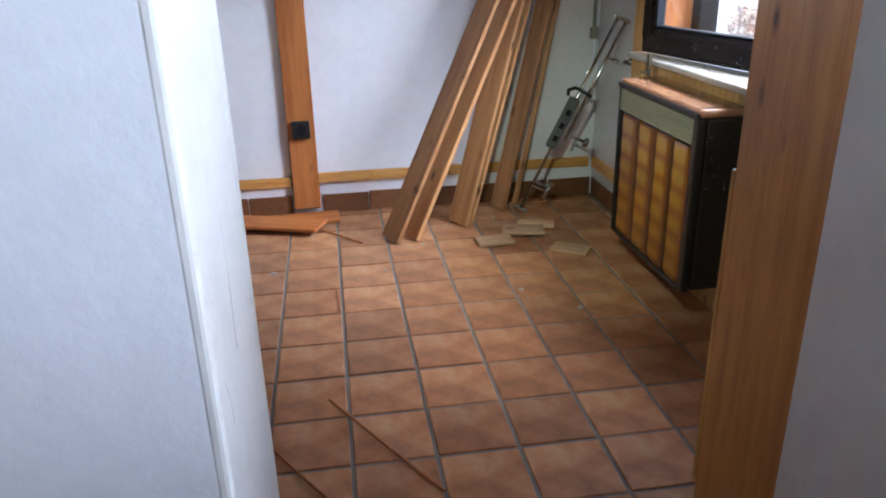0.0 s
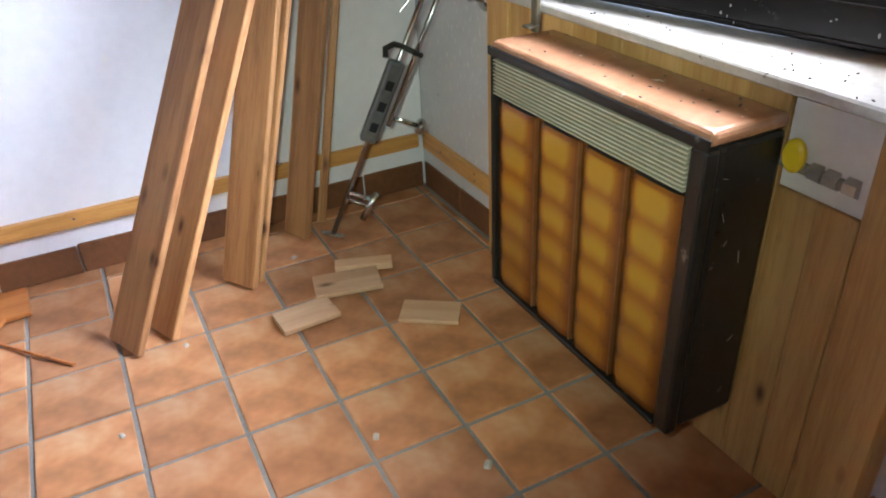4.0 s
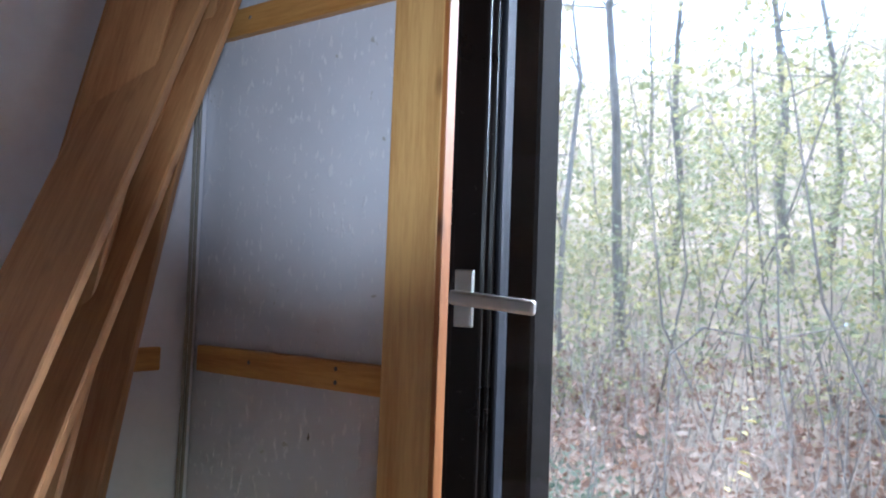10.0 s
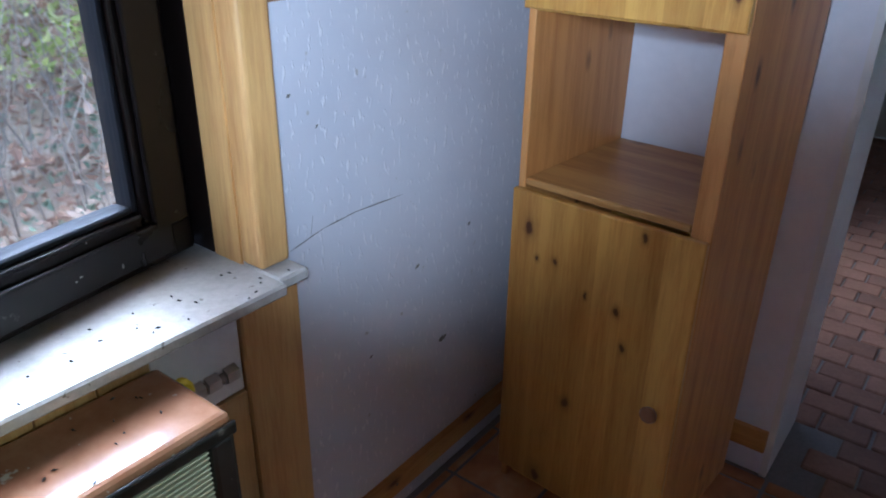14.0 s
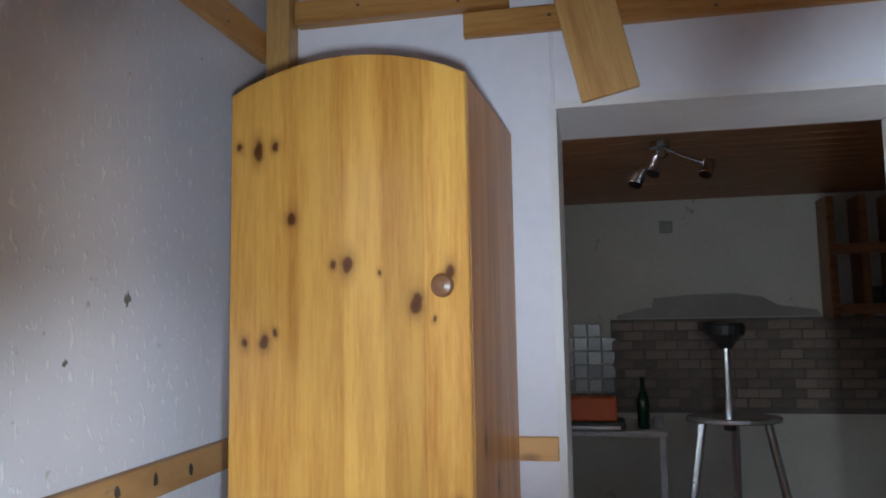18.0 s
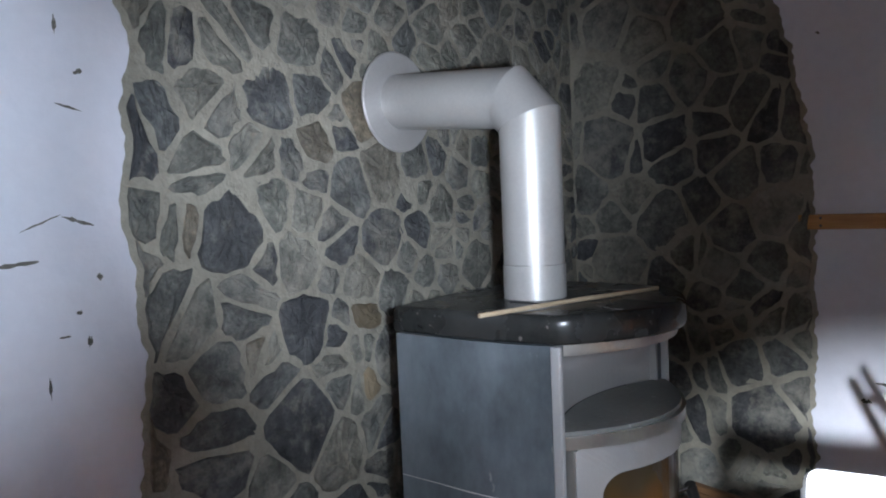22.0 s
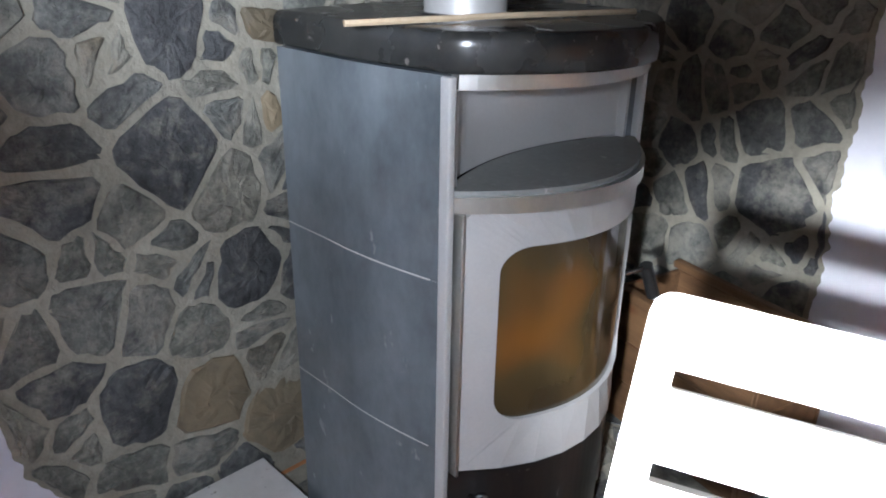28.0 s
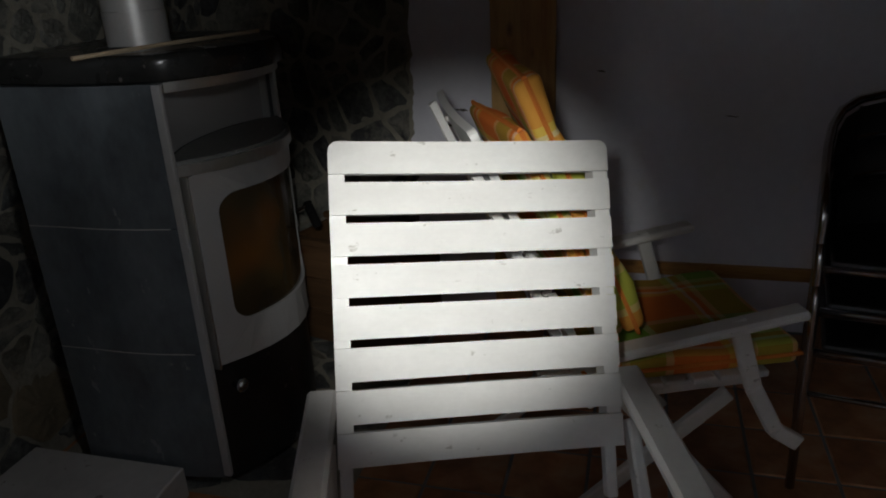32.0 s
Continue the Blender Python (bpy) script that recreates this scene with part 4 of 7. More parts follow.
for z0, z1 in ((0.080, 0.840), (1.233, TOPZ - 0.02)):
    part("back_panel", boxed(-w2 + 0.019, w2 - 0.019, -0.006, -0.001, z0, z1), CABWOOD, CB)
part("top_panel", boxed(-w2 + 0.0185, w2 - 0.0425, -dp, 0, TOPZ - 0.018, TOPZ - 0.002), CABWOOD, CB)
low = part("door", boxed(-w2, w2, -dp - 0.020, -dp - 0.001, 0.055, 0.838, bevel=0.003), CABLOW, CB, "knotty pine lower door")
knob = lambda: lathe(bmesh.new(), [(0.006, 0), (0.006, 0.010), (0.017, 0.016), (0.020, 0.024), (0.016, 0.031), (0.006, 0.034)], 18)
kb = knob()
bmesh.ops.transform(kb, matrix=pose(w2 - 0.05, -dp - 0.018, 0.43, 90), verts=kb.verts)
part("knob", kb, surface("dark_wood_knob", (0.12, 0.055, 0.025), (0.22, 0.10, 0.05), rough=0.35), low, "round brown wooden knob")
outline = [(-w2, 1.222), (w2, 1.222)] + [(w2 - 2 * w2 * i / 14, 2.000 + 0.052 * (1 - (2 * i / 14 - 1) ** 2)) for i in range(15)]
bm = bmesh.new()
lo = [bm.verts.new((x, -dp - 0.020, z)) for x, z in outline]
hi = [bm.verts.new((x, -dp - 0.001, z)) for x, z in outline]
n = len(outline)
for i in range(n):
    bm.faces.new((lo[i], lo[(i + 1) % n], hi[(i + 1) % n], hi[i]))
bm.faces.new(lo[::-1])
bm.faces.new(hi)
bmesh.ops.bevel(bm, geom=[e for e in bm.edges if not any(len(f.verts) == 4 for f in e.link_faces) or any(len(f.verts) > 4 for f in e.link_faces)], offset=0.003, segments=1, affect="EDGES")
upd = part("door", bm, CABDOOR, CB, "knotty pine upper door with an arched top")
kb = knob()
bmesh.ops.transform(kb, matrix=pose(w2 - 0.040, -dp - 0.018, 1.633, 90), verts=kb.verts)
part("knob", kb, surface("brown_wood_knob", (0.16, 0.07, 0.03), (0.26, 0.12, 0.06), rough=0.35), upd, "round brown wooden knob")

# ---- wood stove ----
SX, SY = 3.160, -0.45
ST = thing("wood_stove", (SX, SY, 0), "grey wood stove with soapstone sides and a curved glass door", "stove")
hw = 0.284


def front_y(u, bow=0.135, y0=-0.205):
    return y0 - bow * (1 - (u / hw) ** 2)


left_side = [(-hw - 0.026 * math.sin(math.pi * min(1.0, k / 9.5) * 0.62) ** 1.0, -0.205 + 0.44 * k / 14) for k in range(15)]
inner = [(x * 0.90, y * 0.97) for x, y in left_side]
for s in (-1, 1):
    for z0, z1 in ((0.05, 0.4525), (0.4555, 0.8115), (0.8145, 1.172)):
        bm = bmesh.new()
        ol = [(-s * x, y) for x, y in left_side + inner[::-1]]
        prism(bm, ol, z0, z1)
        part("soapstone_panel", bm, SOAP, ST, "blue-grey soapstone panel")
bm = prism(bmesh.new(), [(x * 0.86, y) for x, y in ([(-hw, -0.19)] + left_side[1:] + [(-x, y) for x, y in left_side[::-1][:-1]] + [(hw, -0.19)])], 0.04, 0.95)
part("body", bm, BLACKSTEEL, ST)
part("flue_box", boxed(-0.25, 0.25, -0.110, 0.21, 0.951, 1.172), BLACKSTEEL, ST)
for s in (-1, 1):
    for z0 in (0.4526, 0.8116):
        part("seam", prism(bmesh.new(), [(-s * x * 1.0015, y) for x, y in left_side[1:] + [(x * 0.95, y) for x, y in left_side[1:][::-1]]], z0, z0 + 0.0028), SILL, ST)
    part("niche_cheek", boxed(min(s * 0.252, s * 0.272), max(s * 0.252, s * 0.272), -0.200, -0.105, 0.952, 1.172), STOVEGREY, ST)
for s in (-1, 1):
    bm = bmesh.new()
    box(bm, s * hw - 0.008, s * hw + 0.008, -0.220, -0.196, 0.06, 1.172, 0.004, 2)
    part("corner_trim", bm, STOVEGREY, ST)
    bm = boxed(s * (hw - 0.018) - 0.004, s * (hw - 0.018) + 0.004, -0.235, -0.205, 0.40, 0.945, bevel=0.002)
    part("door_gap_trim", bm, STEEL, ST)


def curved_sheet(u0, u1, z0, z1, bow, y0, thick, n=24):
    bm = bmesh.new()
    rows = []
    for k in range(n + 1):
        u = u0 + (u1 - u0) * k / n
        y = front_y(u, bow, y0)
        rows.append([bm.verts.new((u, y, z0)), bm.verts.new((u, y, z1)), bm.verts.new((u, y + thick, z1)), bm.verts.new((u, y + thick, z0))])
    for a, b in zip(rows, rows[1:]):
        for i in range(4):
            bm.faces.new((a[i], a[(i + 1) % 4], b[(i + 1) % 4], b[i]))
    bm.faces.new(rows[0])
    bm.faces.new(rows[-1][::-1])
    return bm


part("lower_front", curved_sheet(-hw + 0.012, hw - 0.012, 0.05, 0.404, 0.120, -0.205, 0.02), BLACKSTEEL, ST, "black lower front with a steel air knob")
part("top_band", curved_sheet(-hw + 0.012, hw - 0.012, 1.150, 1.174, 0.130, -0.208, 0.03), STEEL, ST, "curved silver band under the top")
part("niche_back", curved_sheet(-hw + 0.012, hw - 0.012, 0.985, 1.172, -0.070, -0.195, 0.008), STOVEGREY, ST)
shelf = [(hw - 2 * hw * k / 24, front_y(hw - 2 * hw * k / 24, 0.135, -0.210)) for k in range(25)]
bm = layered(bmesh.new(), shelf + [(-hw + 0.012 + (2 * hw - 0.024) * k / 16, -0.193 + 0.070 * (1 - (2 * k / 16 - 1) ** 2) - 0.001) for k in range(17)], [(0.956, 0.985), (0.960, 1.0), (0.978, 1.0), (0.984, 0.985)])
part("warming_shelf", bm, SHELFSTONE, ST, "half-moon grey stone shelf")
part("shelf_rim", curved_sheet(-hw + 0.004, hw - 0.004, 0.946, 0.974, 0.142, -0.214, 0.02), STEEL, ST)
# door: a bowed frame round a rounded opening
dz0, dz1, du = 0.409, 0.945, hw - 0.024
gz0, gz1, gu, gr_ = 0.520, 0.880, du - 0.050, 0.05
ring_in, ring_out = [], []
for cx, cz, a0 in ((gu - gr_, gz1 - gr_, 0), (-(gu - gr_), gz1 - gr_, 90), (-(gu - gr_), gz0 + gr_, 180), (gu - gr_, gz0 + gr_, 270)):
    for k in range(9):
        a = math.radians(a0 + 90 * k / 8)
        ring_in.append((cx + gr_ * math.cos(a), cz + gr_ * math.sin(a)))
extra = []
for i, (u, z) in enumerate(ring_in):
    nu_, nz_ = ring_in[(i + 1) % len(ring_in)]
    extra.append((u, z))
    for k in range(1, 8):
        if abs(nu_ - u) > 0.06 or abs(nz_ - z) > 0.06:
            extra.append((u + (nu_ - u) * k / 8, z + (nz_ - z) * k / 8))
zc = (gz0 + gz1) / 2
for u, z in extra:
    k = min((du / abs(u)) if abs(u) > 1e-6 else 9, ((dz1 - zc) / (z - zc)) if z > zc else (((zc - dz0) / (zc - z)) if z < zc else 9))
    ring_out.append((u * k, zc + (z - zc) * k))
bm = bmesh.new()
lay = []
for off in (0.0, 0.022):
    lay.append(([bm.verts.new((u, front_y(u, 0.135, -0.208) + off, z)) for u, z in extra], [bm.verts.new((u, front_y(u, 0.135, -0.208) + off, z)) for u, z in ring_out]))
n = len(extra)
for i in range(n):
    j = (i + 1) % n
    bm.faces.new((lay[0][0][i], lay[0][0][j], lay[0][1][j], lay[0][1][i]))
    bm.faces.new((lay[1][0][j], lay[1][0][i], lay[1][1][i], lay[1][1][j]))
    bm.faces.new((lay[0][0][j], lay[0][0][i], lay[1][0][i], lay[1][0][j]))
    bm.faces.new((lay[0][1][i], lay[0][1][j], lay[1][1][j], lay[1][1][i]))
door = part("stove_door", bm, STOVEGREY, ST, "light grey bowed steel door")


def sooty_glass():
    m, nodes, links, bsdf = node_mat("sooty_stove_glass")
    vec = mapped(nodes, links, (1, 1, 0.8))
    r = ramp(nodes, [(0.40, (0.014, 0.012, 0.009)), (0.58, (0.070, 0.048, 0.020)), (0.72, (0.20, 0.080, 0.016)), (0.85, (0.15, 0.115, 0.06))])
    links.new(noise_tex(nodes, links, vec, 3.4, 2, 0.4), r.inputs[0])
    links.new(r.outputs[0], bsdf.inputs["Base Color"])
    bsdf.inputs["Roughness"].default_value = 0.22
    bsdf.inputs["Coat Weight"].default_value = 0.6
    bsdf.inputs["Coat Roughness"].default_value = 0.04
    return m


part("door_glass", curved_sheet(-gu - 0.004, gu + 0.004, gz0 - 0.004, gz1 + 0.004, 0.135, -0.198, 0.006), sooty_glass(), door, "sooty amber stained door glass")
hd = tube(bmesh.new(), [(du - 0.01, -0.245, 0.680), (du + 0.050, -0.265, 0.682)], 0.006, 8)
hnd = part("door_handle", hd, CHROME, door, "chrome and black door handle")
part("grip", tube(bmesh.new(), [(du + 0.045, -0.265, 0.690), (du + 0.058, -0.268, 0.660), (du + 0.080, -0.275, 0.605)], 0.0155, 12), BLACK, hnd)
kn = lathe(bmesh.new(), [(0.008, 0), (0.008, 0.014), (0.019, 0.018), (0.023, 0.027), (0.021, 0.037), (0.011, 0.043)], 20)
bmesh.ops.transform(kn, matrix=pose(-0.235, front_y(-0.235, 0.12, -0.205) + 0.002, 0.338, 90), verts=kn.verts)
part("air_knob", kn, CHROME, ST, "shiny air control knob", smooth=True)
arc = [(hw + 0.006 - 2 * (hw + 0.006) * k / 20, front_y((hw - 2 * hw * k / 20), 0.150, -0.212)) for k in range(21)]
slab = left_side[1:] + [(0.0, 0.262)] + [(-x, y) for x, y in left_side[::-1][:-1]] + arc
bm = layered(bmesh.new(), slab, [(1.176, 0.995), (1.179, 1.004), (1.184, 1.008), (1.216, 1.010), (1.226, 1.006), (1.234, 0.996), (1.239, 0.980), (1.240, 0.955)])
part("top_slab", bm, SLATE, ST, "dark polished stone top with pale scratches", smooth=True)
for x0, y0, rz, l in ((-0.155, -0.342, 8, 0.030), (-0.135, -0.300, -30, 0.05), (0.10, -0.24, 60, 0.05), (0.16, -0.20, 20, 0.03)):
    sc = boxed(-0.0009, 0.0009, -l / 2, l / 2, 0, 0.0006)
    bmesh.ops.transform(sc, matrix=pose(x0, y0 + 0.055, 1.2402, 0, 0, rz), verts=sc.verts)
    part("scratch", sc, SILL, ST)
for x0, y0 in ((-0.14, -0.05), (0.07, -0.16)):
    part("top_groove", boxed(x0 - 0.008, x0 + 0.008, y0 - 0.05, y0 + 0.05, 1.2402, 1.2425), BLACK, ST)
PP = thing("stove_pipe", (3.117, -0.459, 1.2405), "silver grey stove pipe with a mitred elbow into the wall", "stove pipe")
az = 1.738 - 1.2405
part("pipe", tube(bmesh.new(), [(0, 0, 0.0), (0, 0, 0.085)], 0.0795, 40, caps=False), PIPEGREY, PP, smooth=True)
RUN = [(0, 0, 0.086), (0, 0, az - 0.050), (-0.003, 0.055, az + 0.012), (-0.024, 0.432, az + 0.044)]


def run_piece(k, r):
    """One straight piece of the flue with mitred ends."""
    b = tube(bmesh.new(), RUN, r, 40, caps=False)
    b.faces.ensure_lookup_table()
    bmesh.ops.delete(b, geom=[f for i, f in enumerate(b.faces) if i // 40 != k], context="FACES")
    return b


part("pipe", run_piece(0, 0.0775), PIPEGREY, PP, smooth=True)
part("elbow", run_piece(1, 0.0790), PIPEGREY, PP, "mitred elbow piece with rust specks", smooth=True)
part("pipe", run_piece(2, 0.0775), PIPEGREY, PP, smooth=True)
fl = lathe(bmesh.new(), [(0.0795, 0), (0.142, 0.0), (0.142, 0.004), (0.138, 0.007), (0.0795, 0.010)], 40)
bmesh.ops.transform(fl, matrix=pose(-0.024, 0.424, az + 0.043, 90), verts=fl.verts)
part("wall_flange", fl, PIPEGREY, PP, "round wall flange")
bm = tube(bmesh.new(), [(0, 0, 0), (0.281, -0.079, 0.002), (0.563, -0.158, 0.0)], 0.0055, 6)
solo("thin_stick", bm, surface("raw_wood_stick", (0.32, 0.23, 0.14), (0.52, 0.42, 0.29), rough=0.8, fine=60), "thin split wood strip lying on the stove top", "stick", m=Matrix.Translation((2.772, -0.534, 1.2465)))
solo("floor_slab", boxed(-0.285, 0.285, -0.255, 0.255, 0, 0.10, bevel=0.004), MARBLE, "pale stone slab lying beside the stove", "stone slab", m=pose(2.552, -0.288, 0.0, 0, 0, 0))
LB = thing("wood_box", pose(3.73, -0.68, 0.0, 0, 0, -15.5), "open pine firewood box standing behind the stove", "box")
for i in range(3):
    z0, z1 = 0.012 + i * 0.136, 0.145 + i * 0.136
    part("plank", boxed(0.0, 0.018, -0.27, 0.27, z0, z1, bevel=0.003), CRATE, LB)
    part("plank", boxed(0.282, 0.300, -0.27, 0.27, z0, z1, bevel=0.003), CRATE, LB)
    for s in (-1, 1):
        part("plank", boxed(0.0185, 0.2815, s * 0.261 - 0.009, s * 0.261 + 0.009, z0, z1, bevel=0.003), CRATE, LB)
for s in (-0.24, 0.24):
    part("upright", boxed(0.0185, 0.044, s - 0.011, s + 0.011, 0.0, 0.40, bevel=0.002), CRATE, LB)
part("top_rail", boxed(-0.012, 0.024, -0.285, 0.285, 0.4195, 0.444, bevel=0.005, seg=2), CRATE, LB, "worn brown top rail")
part("top_rail", boxed(0.278, 0.308, -0.285, 0.285, 0.4195, 0.444, bevel=0.005, seg=2), CRATE, LB)
part("bottom_board", boxed(0.0185, 0.2815, -0.25, 0.25, 0.004, 0.016), STAIRWOOD, LB)
for k in range(5):
    y0 = -0.20 + 0.095 * k
    b = tube(bmesh.new(), [(0.04, y0, 0.060 + 0.02 * (k % 2)), (0.26, y0 + 0.02, 0.065 + 0.015 * (k % 3))], 0.042 - 0.004 * (k % 3), 7)
    solo("split_log", b, STAIRWOOD, "dark split log lying in the firewood box", "log", "logs in the box", pose(3.73, -0.68, 0.0, 0, 0, -15.5))


# ---- white reclining chairs ----
def recliner(m, label, group, recline=14.0, back_h=0.62, cushion=False, sill=0.50, skew=0.0, reach=0.43, lift=0.0, twist=0.0, rise=0.0):
    """Slatted garden chair; local front is +x, z up, origin on the floor under the foot of the back."""
    c = thing("garden_chair", m, label, "chair", group)
    W = 0.514

    def seat_part(name, b):
        bmesh.ops.transform(b, matrix=Matrix.Diagonal((1, 1, 1 + lift / 0.655, 1)), verts=b.verts)
        return part(name, b, CHAIRWHITE, c)

    a = math.radians(recline)
    bx, bz = math.sin(a), math.cos(a)
    foot = Vector((0.0, 0, sill))
    tilt = Matrix.Translation(foot) @ Matrix.Rotation(math.radians(twist), 4, "Z") @ Matrix.Rotation(math.radians(skew), 4, "X") @ Matrix.Rotation(-a, 4, "Y")
    bk = None
    n = 8
    for i in range(n):
        z0 = i * back_h / n
        top = i == n - 1
        b = bmesh.new()
        hgt = back_h / n * 0.80
        stations = [0.0, 0.004, 0.011, 0.022, 0.036, 0.125, 0.25, 0.375, 0.5, 0.625, 0.75, 0.875, 0.964, 0.978, 0.989, 0.996, 1.0]
        segs = len(stations) - 1
        rows = []
        for k in range(segs + 1):
            f = stations[k]
            y = -W / 2 + W * f
            dip = -0.010 * (1 - (2 * f - 1) ** 2)
            x0, x1 = dip, dip + 0.018
            e = min(f, 1 - f) * W
            sh = 0.018 - math.sqrt(max(0.0, 0.018 ** 2 - (0.018 - e) ** 2)) if top and e < 0.018 else 0.0
            rows.append([b.verts.new(tilt @ Vector(v)) for v in ((x0, y, z0), (x1, y, z0), (x1, y, z0 + hgt - sh), (x0, y, z0 + hgt - sh))])
        for r0, r1 in zip(rows, rows[1:]):
            for q in range(4):
                b.faces.new((r0[q], r0[(q + 1) % 4], r1[(q + 1) % 4], r1[q]))
        b.faces.new(rows[0])
        b.faces.new(rows[-1][::-1])
        bmesh.ops.bevel(b, geom=[e for e in b.edges if len(e.link_faces) == 2 and e.calc_face_angle() > 0.9], offset=0.0015 if top else 0.004, segments=2, affect="EDGES")
        part("back_slat", b, CHAIRWHITE, c)
    for s in (-1, 1):
        b = boxed(-0.034, -0.011, s * (W / 2 - 0.015) - 0.011, s * (W / 2 - 0.015) + 0.011, -0.10, back_h - 0.035, bevel=0.003)
        bmesh.ops.transform(b, matrix=tilt, verts=b.verts)
        part("back_rail", b, CHAIRWHITE, c)
        for i in range(n - 1):
            z0 = (i + 0.80) * back_h / n
            b = boxed(-0.010, 0.012, s * (W / 2 - 0.014) - 0.014, s * (W / 2 - 0.014) + 0.014, z0 + 0.0005, z0 + 0.20 * back_h / n - 0.0005)
            bmesh.ops.transform(b, matrix=tilt, verts=b.verts)
            part("slat_spacer", b, CHAIRWHITE, c)
        # arm, its support and crossed legs
        ya = s * (W / 2 + 0.030)
        b = bmesh.new()
        bar_between(b, (-0.13, ya, 0.655 - rise), (reach, ya * 1.03, 0.625), 0.058, 0.024, (0, 0, 1), 0.007)
        seat_part("armrest", b)
        b = bmesh.new()
        for p0, p1 in (((reach - 0.16, ya, 0.618), (reach - 0.10, ya, 0.43)), ((reach - 0.10, ya, 0.43), (reach - 0.03, ya, 0.30)), ((reach - 0.03, ya, 0.30), (reach + 0.04, ya, 0.25))):
            bar_between(b, p0, p1, 0.022, 0.040, (1, 0, 0.3), 0.004)
        seat_part("arm_support", b)
        b = bmesh.new()
        bar_between(b, (-0.14, s * (W / 2 - 0.005), 0.0), (0.36, s * (W / 2 - 0.005), 0.40), 0.022, 0.042, (1, 0, -1), 0.004)
        seat_part("leg", b)
        b = bmesh.new()
        bar_between(b, (0.44, s * (W / 2 + 0.020), 0.0), (-0.05, s * (W / 2 + 0.020), 0.60), 0.022, 0.042, (1, 0, 1), 0.004)
        seat_part("leg", b)
        b = bmesh.new()
        bar_between(b, (-0.04, s * (W / 2 - 0.06), 0.40), (0.44, s * (W / 2 - 0.06), 0.405), 0.024, 0.036, (0, 0, 1), 0.003)
        seat_part("seat_rail", b)
    for i in range(7):
        x0 = 0.0 + i * 0.068
        b = boxed(x0, x0 + 0.058, -W / 2 + 0.012, W / 2 - 0.012, 0.424, 0.442, bevel=0.005, seg=2)
        seat_part("seat_slat", b)
    if cushion:
        cu = thing("seat_cushion", m, "orange, green and cream checked chair cushion with orange piping", "cushion")
        def pad(m2, lx, ly, th, nm):
            b = boxed(-lx / 2, lx / 2, -ly / 2, ly / 2, 0, th, bevel=0.018, seg=3)
            bmesh.ops.subdivide_edges(b, edges=[e for e in b.edges if e.calc_length() > 0.2], cuts=5, use_grid_fill=True)
            for v in b.verts:
                v.co.z += 0.010 * math.sin(v.co.x * 21) * math.cos(v.co.y * 17) if v.co.z > th * 0.5 else 0
            o = part(nm, b, PLAID, cu, smooth=True)
            o.matrix_local = m2
            rim = [(-lx / 2, -ly / 2, th / 2), (lx / 2, -ly / 2, th / 2), (lx / 2, ly / 2, th / 2), (-lx / 2, ly / 2, th / 2), (-lx / 2, -ly / 2 + 0.01, th / 2)]
            p = part("piping", tube(bmesh.new(), rim, 0.006, 6), ORANGE, o)
        pad(Matrix.Translation((0.27, 0, 0.4425)), 0.56, 0.46, 0.060, "seat_pad")
        pad(tilt @ Matrix.Translation((0.150, 0.0, 0)) @ Matrix.Rotation(math.radians(-3), 4, "Z") @ pose(-0.015, 0, 0.345, 0, 90, 0), 0.66, 0.44, 0.060, "back_pad")
        pad(tilt @ Matrix.Translation((0.080, 0.0, 0)) @ Matrix.Rotation(math.radians(4), 4, "Z") @ pose(-0.015, 0, 0.30, 0, 90, 0), 0.56, 0.43, 0.045, "folded_pad")
    return c


fx, fy = -0.905, -0.426
ang = math.degrees(math.atan2(fy, fx))
base1 = Vector((2.627, -1.417, 0)) + Vector((fx, fy, 0)) * (0.563 * math.sin(math.radians(25)) - 0.010)
recliner(pose(base1.x, base1.y, 0, 0, 0, ang - 6.5), "white slatted reclining garden chair with worn paint", "garden chairs", recline=25, back_h=0.575, sill=0.594, skew=-4.9, reach=0.37, lift=0.010, twist=6.5)
recliner(pose(3.12, -1.565, 0, 0, 0, -68), "white reclining garden chair with a bright checked cushion", "garden chairs", recline=24, back_h=0.66, cushion=True, rise=0.115, reach=0.50)


